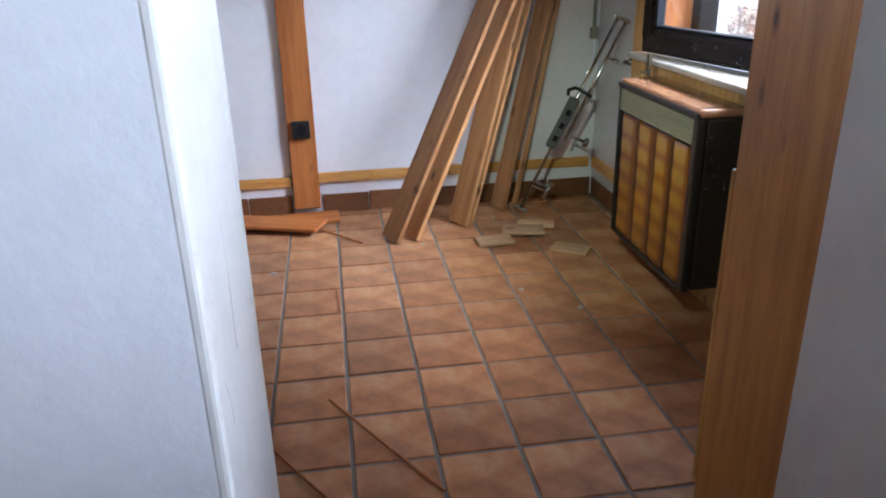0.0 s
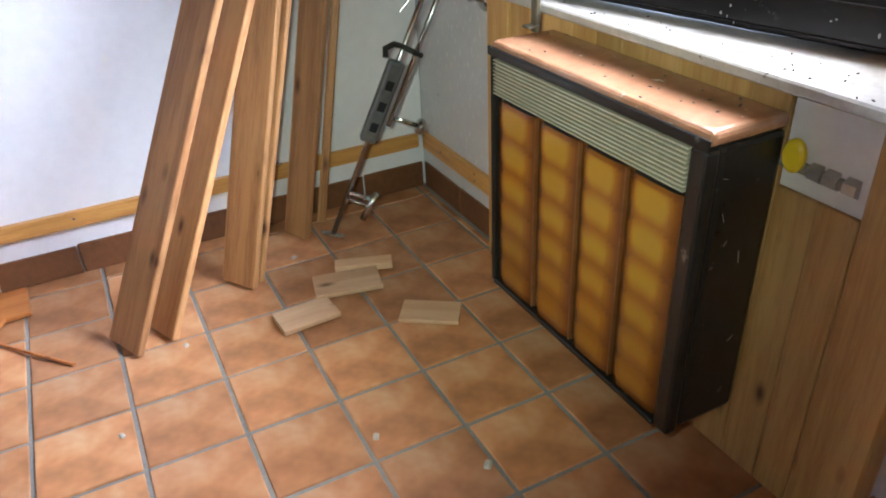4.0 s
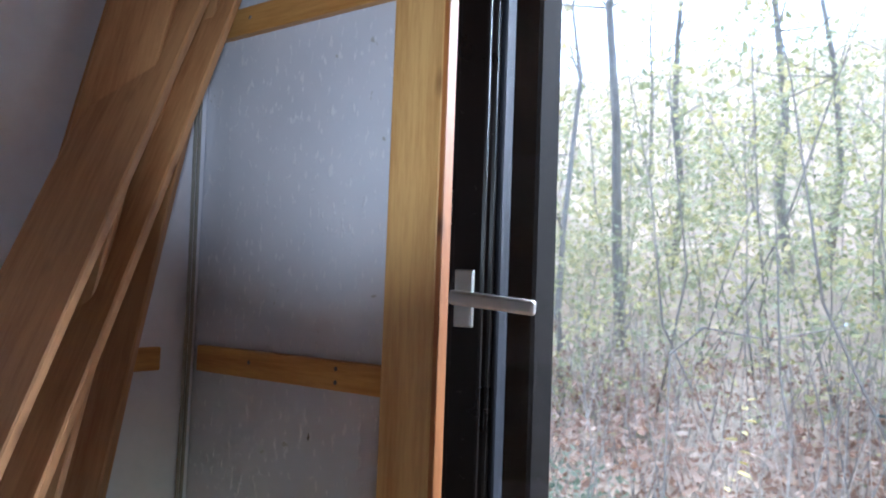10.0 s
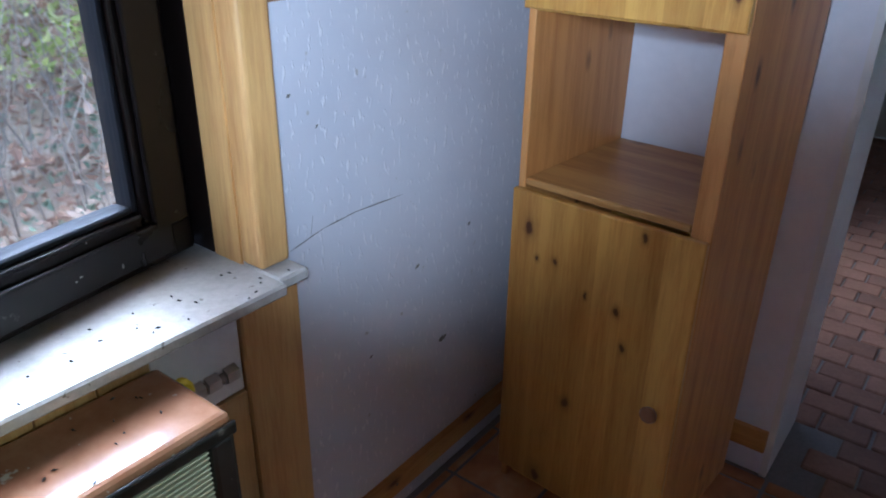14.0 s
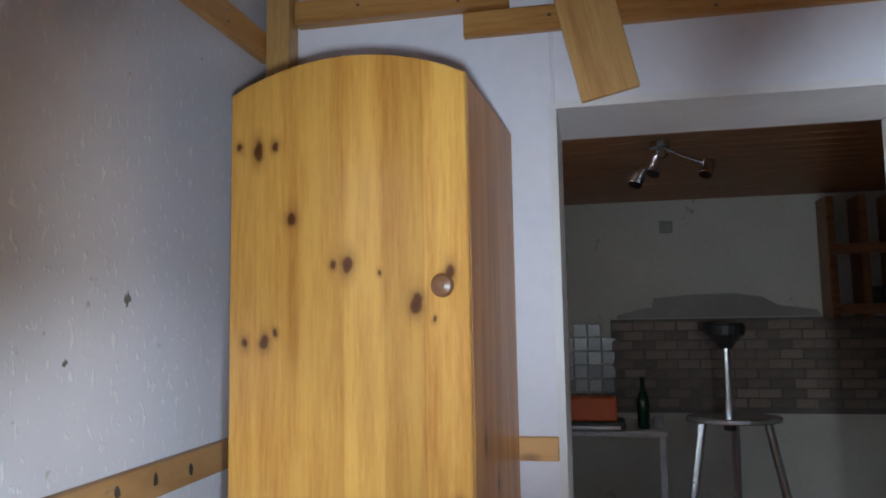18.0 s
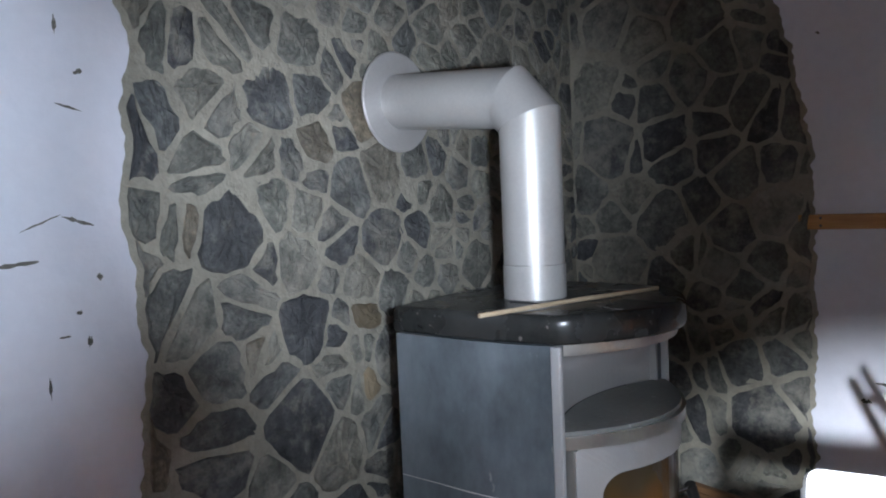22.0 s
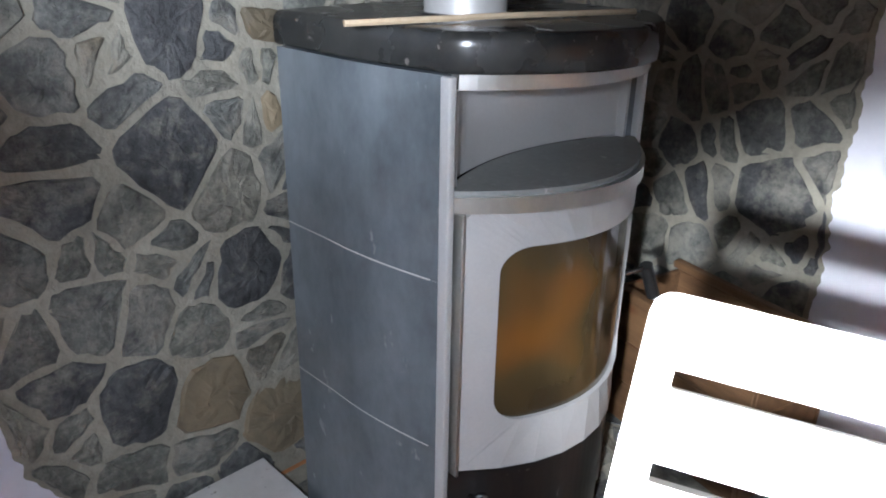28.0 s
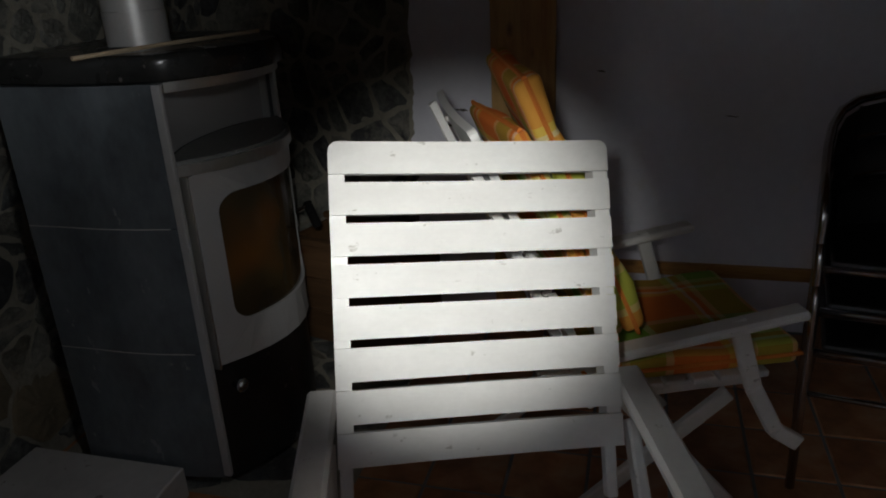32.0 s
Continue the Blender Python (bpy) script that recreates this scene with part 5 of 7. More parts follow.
# ---- stacked black tube chairs ----
def tube_chair(m):
    """A low armchair: one tube runs from leg to leg over both arms and round the back, with a bowed woven back."""
    c = thing("stacking_chair", m, "black woven stacking armchair with a chromed tube frame", "chair", "stacked black chairs")
    half = [(0.222, 0.250, 0.0), (0.226, 0.255, 0.30), (0.224, 0.256, 0.545), (0.216, 0.257, 0.580), (0.196, 0.258, 0.605), (0.100, 0.260, 0.645), (0.000, 0.258, 0.690), (-0.080, 0.250, 0.730), (-0.140, 0.230, 0.760), (-0.185, 0.190, 0.782), (-0.212, 0.130, 0.794), (-0.226, 0.065, 0.799)]
    part("frame_tube", tube(bmesh.new(), half + [(-0.230, 0.0, 0.800)] + [(x, -y, z) for x, y, z in half[::-1]], 0.0125, 10), CHROME, c, smooth=True)
    for s in (-1, 1):
        part("rear_leg", tube(bmesh.new(), [(-0.285, s * 0.215, 0.0), (-0.215, s * 0.200, 0.40), (-0.190, s * 0.180, 0.60), (-0.186, s * 0.176, 0.765)], 0.0115, 10), CHROME, c, smooth=True)
    rim = [p for p in half if p[0] < 0.05]
    rim = rim + [(-0.230, 0.0, 0.800)] + [(x, -y, z) for x, y, z in rim[::-1]]
    b = bmesh.new()
    lay = []
    for off in (0.0, 0.010):
        lay.append([[b.verts.new(((x + 0.014 + off), y * (1 - 0.05 - off * 2) * (1 - 0.12 * t), z - 0.016 - (z - 0.49) * t)) for x, y, z in rim] for t in (0.0, 0.33, 0.66, 1.0)])
    n = len(rim)
    for k in range(3):
        for i in range(n - 1):
            b.faces.new((lay[0][k][i], lay[0][k][i + 1], lay[0][k + 1][i + 1], lay[0][k + 1][i]))
            b.faces.new((lay[1][k][i + 1], lay[1][k][i], lay[1][k + 1][i], lay[1][k + 1][i + 1]))
    for k in (0, 3):
        for i in range(n - 1):
            b.faces.new((lay[0][k][i], lay[1][k][i], lay[1][k][i + 1], lay[0][k][i + 1]))
    part("backrest", b, BLACKWEAVE, c, smooth=True)
    part("seat", boxed(-0.205, 0.205, -0.225, 0.225, 0.425, 0.445, bevel=0.009, seg=2), BLACKWEAVE, c)
    part("seat_rail", tube(bmesh.new(), [(0.212, -0.250, 0.425), (0.212, 0.250, 0.425)], 0.010, 8), CHROME, c, smooth=True)
    part("stretcher", tube(bmesh.new(), [(0.214, -0.250, 0.300), (0.214, 0.250, 0.300)], 0.008, 8), CHROME, c, smooth=True)
    return c


tc0 = tube_chair(pose(3.38, -2.490, 0, 0, 0, 170))
for k in (1, 2):
    copy_thing(tc0, pose(3.38 + 0.026 * k, -2.490 - 0.002 * k, 0.105 * k, 0, 0, 170))


# ---- leaning planks ----
def lean_plank(p0, p1, w, t, facing, label, extra=None):
    L_ = (Vector(p1) - Vector(p0)).length
    o = thing("leaning_plank", along(p0, p1, facing), label, "plank", "leaning planks")
    b = bmesh.new()
    box(b, -w / 2, w / 2, 0, t, 0, L_, 0.003)
    part("board", b, PLANK, o)
    part("tongue", boxed(w / 2 + 0.0005, w / 2 + 0.008, t * 0.35, t * 0.65, 0, L_), PLANK, o)
    return o


lean_plank((1.159, -2.374, 0.004), (0.095, -2.800, 2.18), 0.138, 0.022, (0.9, 0.43, 0), "long knotty pine floorboard leaning in the corner")
lean_plank((1.057, -2.387, 0.004), (0.042, -2.800, 2.10), 0.110, 0.022, (0.9, 0.43, 0), "long pine floorboard leaning in the corner")
lean_plank((0.806, -2.535, 0.004), (0.15, -2.810, 2.30), 0.120, 0.022, (0.8, 0.6, 0), "broad pine floorboard leaning on the wall")
lean_plank((0.776, -2.556, 0.004), (0.115, -2.830, 2.20), 0.110, 0.020, (0.8, 0.6, 0), "pine floorboard behind another leaning on the wall")
lean_plank((0.555, -2.738, 0.004), (0.06, -2.815, 2.20), 0.100, 0.022, (0.85, 0.5, 0), "narrow pine board leaning on the wall")
lean_plank((0.452, -2.795, 0.004), (0.10, -2.850, 1.75), 0.022, 0.020, (0.4, 0.9, 0), "thin square pine lath leaning on the wall")


# ---- offcuts and splinters on the floor ----
def offcut(x, y, w, l, t, rz, z=0.003, mat=None, tilt=0, label="short pine offcut lying on the tile floor"):
    b = bmesh.new()
    box(b, -w / 2, w / 2, 0, t, -l / 2, l / 2, 0.002)
    solo("wood_offcut", b, mat or OFFPINE, label, "wood offcut", "offcuts on the floor", Matrix.Translation((x, y, z)) @ pose(0, 0, 0, tilt, 0, rz) @ pose(0, 0, 0, 90, 0, 90) @ pose(0, 0, 0, 0, 0, 0))


offcut(1.745, -2.665, 0.19, 0.54, 0.016, -20, 0.024, REDWOOD, 3, "reddish board offcut lying over another on the floor")
offcut(1.720, -2.745, 0.16, 0.64, 0.016, 3, 0.004, REDWOOD, 0, "reddish board offcut lying on the tile floor")
offcut(2.000, -2.760, 0.070, 0.26, 0.014, 35, 0.004, REDWOOD, 0, "reddish broken board end on the floor")
offcut(0.690, -2.255, 0.105, 0.17, 0.016, 4, 0.004)
offcut(0.530, -2.345, 0.115, 0.20, 0.016, -12, 0.012)
offcut(0.445, -2.425, 0.050, 0.18, 0.024, -20, 0.004)
offcut(0.375, -2.090, 0.100, 0.17, 0.012, -35, 0.004)
for x, y, l, rz in ((1.40, -2.48, 0.30, -49), (1.33, -0.83, 0.55, -59), (1.52, -0.68, 0.45, -57), (1.43, -1.76, 0.20, 92)):
    solo("wood_splinter", tube(bmesh.new(), [(-l / 2, 0, 0.005), (0, 0.006, 0.010), (l / 2, 0, 0.005)], 0.0045, 6), REDWOOD, "thin reddish wood splinter on the floor", "splinter", "splinters on the floor", pose(x, y, 0, 0, 0, rz))
for x, y, s in ((1.695, -2.08, 0.016), (1.22, -2.02, 0.010), (0.52, -1.52, 0.014), (1.02, -2.30, 0.010), (0.70, -1.72, 0.012), (0.62, -2.6, 0.012)):
    b = boxed(-s, s, -s * 0.6, s * 0.6, 0, s * 0.6, bevel=s * 0.3)
    solo("plaster_crumb", b, SILL, "small white crumb of plaster on the floor", "crumb", "crumbs on the floor", pose(x, y, 0.001, 0, 0, x * 90))

# ---- chrome shower rail in the corner ----
GREYMETAL = surface("dull_grey_metal", (0.10, 0.11, 0.12), (0.20, 0.215, 0.225), rough=0.45, metal=0.6, fine=60, bump=0.05)
SR = thing("shower_rail", along((0.445, -2.640, 0.022), (0.040, -2.470, 0.985), (0.2, 1, 0)), "chromed shower rail with knobs leaning in the corner", "shower rail")
part("rail_tube", tube(bmesh.new(), [(0.021, 0, 0.0), (0.021, 0, 1.03)], 0.0085, 12), CHROME, SR, smooth=True)
part("rail_tube", tube(bmesh.new(), [(-0.021, 0.004, 0.42), (-0.021, 0.004, 1.03)], 0.0085, 12), CHROME, SR, smooth=True)
part("end_piece", boxed(-0.040, 0.040, -0.012, 0.016, 1.0305, 1.048, bevel=0.005, seg=2), CHROME, SR)
part("foot_piece", boxed(-0.020, 0.062, -0.009, 0.009, -0.014, -0.0005, bevel=0.004, seg=2), CHROME, SR)
part("slide_box", boxed(0.006, 0.058, 0.009, 0.042, 0.36, 0.63, bevel=0.008, seg=2), GREYMETAL, SR, "dull grey slide box")
for z in (0.40, 0.47, 0.54):
    part("slot", boxed(0.020, 0.044, 0.0425, 0.0435, z, z + 0.030), RUBBER, SR)
for z, r, sx in ((0.45, 0.024, -0.105), (0.16, 0.013, -0.045), (0.86, 0.012, -0.050)):
    k = part("clamp", tube(bmesh.new(), [(0.02 if z < 0.4 else -0.02, 0.004, z), (sx, 0.012, z)], 0.008, 10), CHROME, SR, smooth=True)
    kn = lathe(bmesh.new(), [(r * 0.5, 0), (r, 0.004), (r * 1.05, 0.018), (r * 0.8, 0.025), (0.001, 0.026)], 20)
    bmesh.ops.transform(kn, matrix=Matrix.Translation((sx, 0.012, z)) @ pose(0, 0, 0, 0, -90, 0), verts=kn.verts)
    part("knob", kn, CHROME, k, smooth=True)
part("hand_shower", tube(bmesh.new(), [(-0.050, 0.020, 0.085), (-0.062, 0.024, 0.190)], 0.0115, 12), CHROME, SR, "short chromed hand shower", smooth=True)
part("cross_bar", tube(bmesh.new(), [(0.021, 0.004, 0.135), (-0.056, 0.022, 0.138)], 0.006, 10), CHROME, SR, smooth=True)
part("clip_ring", tube(bmesh.new(), [(-0.035, 0.016, 0.665), (0.0, 0.030, 0.672), (0.035, 0.022, 0.675), (0.052, 0.0, 0.668), (0.075, 0.010, 0.650), (0.070, 0.026, 0.630)], 0.0085, 10), BLACK, SR, "black plastic clip ring")
PATCH = [(-2.455, 0.765), (-2.41, 0.735), (-2.375, 0.752), (-2.345, 0.772), (-2.308, 0.785), (-2.304, 0.842), (-2.335, 0.850), (-2.372, 0.822), (-2.41, 0.812), (-2.45, 0.800)]
b = bmesh.new()
lo, hi = [b.verts.new((0.0005, y, z)) for y, z in PATCH], [b.verts.new((0.005, -2.385 + (y + 2.385) * 0.95, 0.795 + (z - 0.795) * 0.93)) for y, z in PATCH]
b.faces.new(hi)
b.faces.new(lo[::-1])
for k in range(len(PATCH)):
    b.faces.new((lo[k], lo[(k + 1) % len(PATCH)], hi[(k + 1) % len(PATCH)], hi[k]))
solo("plaster_patch", b, GREYBOX, "rough grey mortar patch round a pipe stub", "plaster patch", "plaster patches")
# stub where a water pipe was
bm = bmesh.new()
lathe(bm, [(0.030, 0), (0.042, 0.003), (0.020, 0.012), (0.012, 0.03), (0.012, 0.05)], 18)
bmesh.ops.transform(bm, matrix=pose(0.001, -2.415, 0.78, 0, 90, 0), verts=bm.verts)
solo("pipe_stub", bm, CHROME, "chromed water pipe stub in a grey plaster patch", "pipe stub", "pipe stubs")


def blotch(name, centre, normal_axis, r, mat, label, lift=0.0015, squash=1.0, n=18, seed=1):
    rnd = random.Random(seed)
    b = bmesh.new()
    ring = []
    for k in range(n):
        a = 2 * math.pi * k / n
        q = r * rnd.uniform(0.7, 1.15)
        u, v = q * math.cos(a), q * squash * math.sin(a)
        ring.append(b.verts.new({"x": (lift, u, v), "y": (u, -lift, v), "-y": (u, lift, v)}[normal_axis]))
    b.faces.new(ring)
    ex = bmesh.ops.extrude_face_region(b, geom=b.faces[:])
    for v in [e for e in ex["geom"] if isinstance(e, bmesh.types.BMVert)]:
        v.co += Vector({"x": (lift, 0, 0), "y": (0, -lift, 0), "-y": (0, lift, 0)}[normal_axis])
    return solo(name, b, mat, label, "plaster patch", m=Matrix.Translation(centre))


blotch("plaster_patch", (0, -2.385, 0.785), "x", 0.055, GREYBOX, "rough grey plaster patch round a pipe stub", squash=0.8, seed=4)

# cable in the corner
CA = thing("wall_cable", (0.030, YS + 0.012, 0.0), "grey electric cables hanging down the corner to a small connector", "cable")
for k in range(2):
    part("wire", tube(bmesh.new(), [(0.004 + 0.010 * k, 0.002, H - 0.02), (0.006 + 0.010 * k, 0.006, 1.9), (0.0 + 0.011 * k, 0.008, 1.4), (0.004 + 0.010 * k, 0.008, 0.90)], 0.004, 6), GREYBOX, CA)
part("connector", boxed(-0.012, 0.030, 0.002, 0.020, 0.84, 0.90, bevel=0.003), GREYBOX, CA)
part("wire_loop", tube(bmesh.new(), [(0.006, 0.008, 0.84), (0.0, 0.02, 0.76), (0.02, 0.035, 0.70), (0.05, 0.03, 0.67)], 0.003, 6), CHROME, CA)

# ---- dark steep stairs beyond the partition ----
STR = thing("staircase", (2.40, -3.55, 0), "steep dark brown open wooden staircase", "staircase")
for s in (-0.30, 0.29):
    part("stringer", boxed(s - 0.025, s + 0.025, -0.14, 0.14, 0, 2.44, bevel=0.004), STAIRWOOD, STR)
for i in range(12):
    part("tread", boxed(-0.272, 0.262, -0.20, 0.20, 0.165 + i * 0.19, 0.215 + i * 0.19, bevel=0.010, seg=2), STAIRWOOD, STR)

# ---- kitchen ----
KT = thing("kitchen_worktop", (0.76, 3.5, -0.065), "narrow white worktop on thin legs along the kitchen wall", "worktop")
part("top", boxed(-0.74, 0.45, -0.30, 0.345, 0.885, 0.918, bevel=0.004), SILL, KT)
for x, y in ((0.42, -0.27), (-0.70, -0.27)):
    part("leg", boxed(x - 0.02, x + 0.02, y - 0.02, y + 0.02, 0.063, 0.884, bevel=0.003), SILL, KT)
OB = thing("tool_case", (0.66, 3.38, 0.854), "orange tool case on a black tray on the worktop", "tool case")
part("tray", boxed(-0.30, 0.30, -0.12, 0.14, 0, 0.05, bevel=0.006), BLACK, OB)
part("lid", boxed(-0.24, 0.25, -0.10, 0.12, 0.051, 0.20, bevel=0.012, seg=2), surface("orange_plastic", (0.55, 0.09, 0.01), (0.75, 0.14, 0.02), rough=0.5), OB)
part("tool_row", boxed(-0.20, 0.27, -0.15, -0.121, 0.004, 0.03, bevel=0.004), CHROME, OB)
bm = lathe(bmesh.new(), [(0.036, 0), (0.040, 0.01), (0.040, 0.17), (0.030, 0.21), (0.014, 0.25), (0.013, 0.31), (0.016, 0.312), (0.016, 0.325), (0.012, 0.33)], 20)
solo("glass_bottle", bm, surface("dark_green_glass", (0.004, 0.02, 0.008), (0.01, 0.05, 0.02), rough=0.08), "dark green glass bottle standing on the worktop", "bottle", m=Matrix.Translation((1.08, 3.36, 0.854)), smooth=True)
bm = lathe(bmesh.new(), [(0.03, 0), (0.032, 0.07), (0.028, 0.07)], 16)
solo("small_cup", bm, SILL, "small pale cup standing on the worktop", "cup", m=Matrix.Translation((1.18, 3.42, 0.854)))
# tall tripod stand
TS = thing("tripod_stand", (1.50, 2.55, 0), "chromed tripod stand with a seat plate and a raised swivel post", "stand")
plate = [(0.25 * math.cos(a) * 0.98, 0.16 * math.sin(a)) for a in [2 * math.pi * k / 28 for k in range(28)]]
part("plate", layered(bmesh.new(), plate, [(1.010, 0.97), (1.016, 1.0), (1.034, 1.0), (1.040, 0.97)]), CHROME, TS)
for (x0, y0), (x1, y1) in (((-0.17, -0.06), (-0.335, -0.17)), ((0.16, -0.06), (0.345, -0.085)), ((0.02, 0.09), (0.07, 0.44))):
    lg = part("leg", tube(bmesh.new(), [(x0, y0, 1.008), (x1, y1, 0.015)], 0.023, 12), CHROME, TS)
    part("rubber_foot", tube(bmesh.new(), [(x1, y1, 0.0), (x1 * 0.995, y1, 0.05)], 0.024, 12), BLACK, lg)
part("socket", tube(bmesh.new(), [(-0.02, 0, 0.965), (-0.02, 0, 1.009)], 0.034, 16), BLACK, TS)
part("post", tube(bmesh.new(), [(-0.02, 0, 1.041), (-0.02, 0, 1.12)], 0.026, 16), CHROME, TS)
part("post", tube(bmesh.new(), [(-0.02, 0, 1.121), (-0.02, 0, 1.44)], 0.020, 16), CHROME, TS)
sv = lathe(bmesh.new(), [(0.035, 1.40), (0.055, 1.43), (0.100, 1.475), (0.105, 1.52), (0.10, 1.535)], 20, at=(-0.02, 0, 0))
part("swivel", sv, BLACK, TS, "black swivel head")
# lamp under the ceiling
KL = thing("ceiling_lamp", (1.13, 1.95, 2.419), "chromed spot lamp with three bent arms under the ceiling", "ceiling lamp")
part("rose", tube(bmesh.new(), [(0, 0, -0.001), (0, 0, -0.03)], 0.05, 20), CHROME, KL)
for pts in (((0, 0, -0.025), (-0.03, -0.02, -0.09), (-0.10, -0.05, -0.17)), ((0, 0, -0.025), (0.03, -0.02, -0.07), (-0.02, -0.10, -0.13)), ((0, 0, -0.025), (0.10, 0.05, -0.06), (0.24, 0.10, -0.11))):
    arm = part("arm", tube(bmesh.new(), pts, 0.007, 8), CHROME, KL)
    e = Vector(pts[-1])
    part("spot_head", tube(bmesh.new(), [e + Vector((0.0, 0, 0.02)), e + Vector((-0.03, -0.03, -0.05))], 0.032, 14), CHROME, arm)
# wall shelf at the side
WS = thing("wall_shelf", (2.56, 3.72, 1.55), "brown wooden wall shelf with two boards", "shelf")
for x in (-0.20, 0.0, 0.19):
    part("upright", boxed(x - 0.025, x + 0.025, -0.10, 0.125, 0, 0.815, bevel=0.003), CEIL, WS)
for z in (0.02, 0.42):
    part("shelf_board", boxed(-0.235, 0.235, -0.13, -0.101, z, z + 0.07, bevel=0.003), CEIL, WS)
for x in (0.05, 0.12):
    solo("dark_jar", lathe(bmesh.new(), [(0.035, 0), (0.04, 0.02), (0.04, 0.09), (0.03, 0.11)], 14), BLACK, "small dark jar standing on the wall shelf", "jar", "jars on the shelf", Matrix.Translation((2.56 + x, 3.65, 1.641)))
solo("junction_box", boxed(-0.045, 0.045, -0.012, 0, -0.045, 0.045, bevel=0.004), GREYBOX, "small grey junction box on the kitchen wall", "junction box", m=Matrix.Translation((1.32, 3.85, 2.225)))
# bare plaster over the worktop
bm = bmesh.new()
ol = [(x, z + 0.045) for x, z in ((0.95, 1.545), (1.10, 1.585), (1.20, 1.60), (1.21, 1.665), (1.45, 1.685), (1.75, 1.69), (1.95, 1.66), (2.05, 1.60), (2.30, 1.565), (2.33, 1.520), (0.95, 1.520))]
f0 = [bm.verts.new((x, 3.838, z)) for x, z in ol]
f1 = [bm.verts.new((x, 3.852, z)) for x, z in ol]
bm.faces.new(f0)
for i in range(len(ol)):
    bm.faces.new((f0[i], f0[(i + 1) % len(ol)], f1[(i + 1) % len(ol)], f1[i]))
solo("plaster_patch", bm, GREYBOX, "rough grey bare plaster where a hood hung on the kitchen wall", "plaster patch")


# ---- outdoors: bank, undergrowth, trees and garden lantern ----
def bank(x, y):
    d = max(0.0, -0.9 - x)
    return -0.55 + 0.10 * d + 0.012 * d * d * (1 if d < 14 else 0) + (0.012 * 196 + (d - 14) * 0.30 if d >= 14 else 0) + 0.05 * noise.noise(Vector((x * 0.9, y * 0.9, 0)))


LITTER = surface("leaf_litter", (0.24, 0.19, 0.135), (0.48, 0.40, 0.31), rough=0.9, coarse=2, fine=30, bump=0.8, dist=0.03, spots=(0.10, 0.14, 0.05), spot_scale=3)
BARK = surface("grey_bark", (0.14, 0.12, 0.10), (0.32, 0.29, 0.24), rough=0.9, fine=25, bump=0.7, dist=0.01, stretch=(1, 1, 0.3))
DRYTWIG = surface("pale_dry_branch", (0.30, 0.26, 0.20), (0.50, 0.45, 0.37), rough=0.85, fine=40, bump=0.4)
me = bpy.data.meshes.new("ground")
xs = [-0.32 - 0.4 * i for i in range(30)] + [-13 - 6 * i for i in range(14)] + [-120, -300, -900]
ys = [-900, -300, -100, -50] + [-30 + 1.2 * i for i in range(48)] + [40, 80, 300, 900]
vs = [(x, y, bank(x, y) if x > -60 else bank(-60, y)) for x in xs for y in ys]
fs = [(i * len(ys) + j, (i + 1) * len(ys) + j, (i + 1) * len(ys) + j + 1, i * len(ys) + j + 1) for i in range(len(xs) - 1) for j in range(len(ys) - 1)]
me.from_pydata(vs, [], fs)
me.materials.append(LITTER)
tagged(new("ground", me), "wooded bank covered with brown leaf litter", "ground", kind="structure")


def foliage_mat(name, c0, c1, c2):
    m, nodes, links, bsdf = node_mat(name)
    geo = nodes.new("ShaderNodeNewGeometry")
    r = ramp(nodes, [(0.0, c0), (0.5, c1), (1.0, c2)])
    links.new(geo.outputs["Random Per Island"], r.inputs[0])
    links.new(r.outputs[0], bsdf.inputs["Base Color"])
    bsdf.inputs["Roughness"].default_value = 0.6
    bsdf.inputs["Specular IOR Level"].default_value = 0.18
    thin, both = nodes.new("ShaderNodeBsdfTranslucent"), nodes.new("ShaderNodeMixShader")
    both.inputs[0].default_value = 0.42
    links.new(r.outputs[0], thin.inputs["Color"])
    links.new(bsdf.outputs[0], both.inputs[1])
    links.new(thin.outputs[0], both.inputs[2])
    links.new(both.outputs[0], nodes["Material Output"].inputs["Surface"])
    return m


GREEN = foliage_mat("bramble_leaves", (0.13, 0.18, 0.12), (0.19, 0.25, 0.17), (0.26, 0.32, 0.24))
SHRUB = foliage_mat("shrub_leaves", (0.22, 0.24, 0.13), (0.32, 0.34, 0.19), (0.44, 0.45, 0.30))
PALE = foliage_mat("autumn_leaves", (0.34, 0.34, 0.16), (0.47, 0.44, 0.21), (0.55, 0.50, 0.30))
BROWN = foliage_mat("dead_leaves", (0.20, 0.12, 0.08), (0.31, 0.21, 0.15), (0.47, 0.38, 0.30))


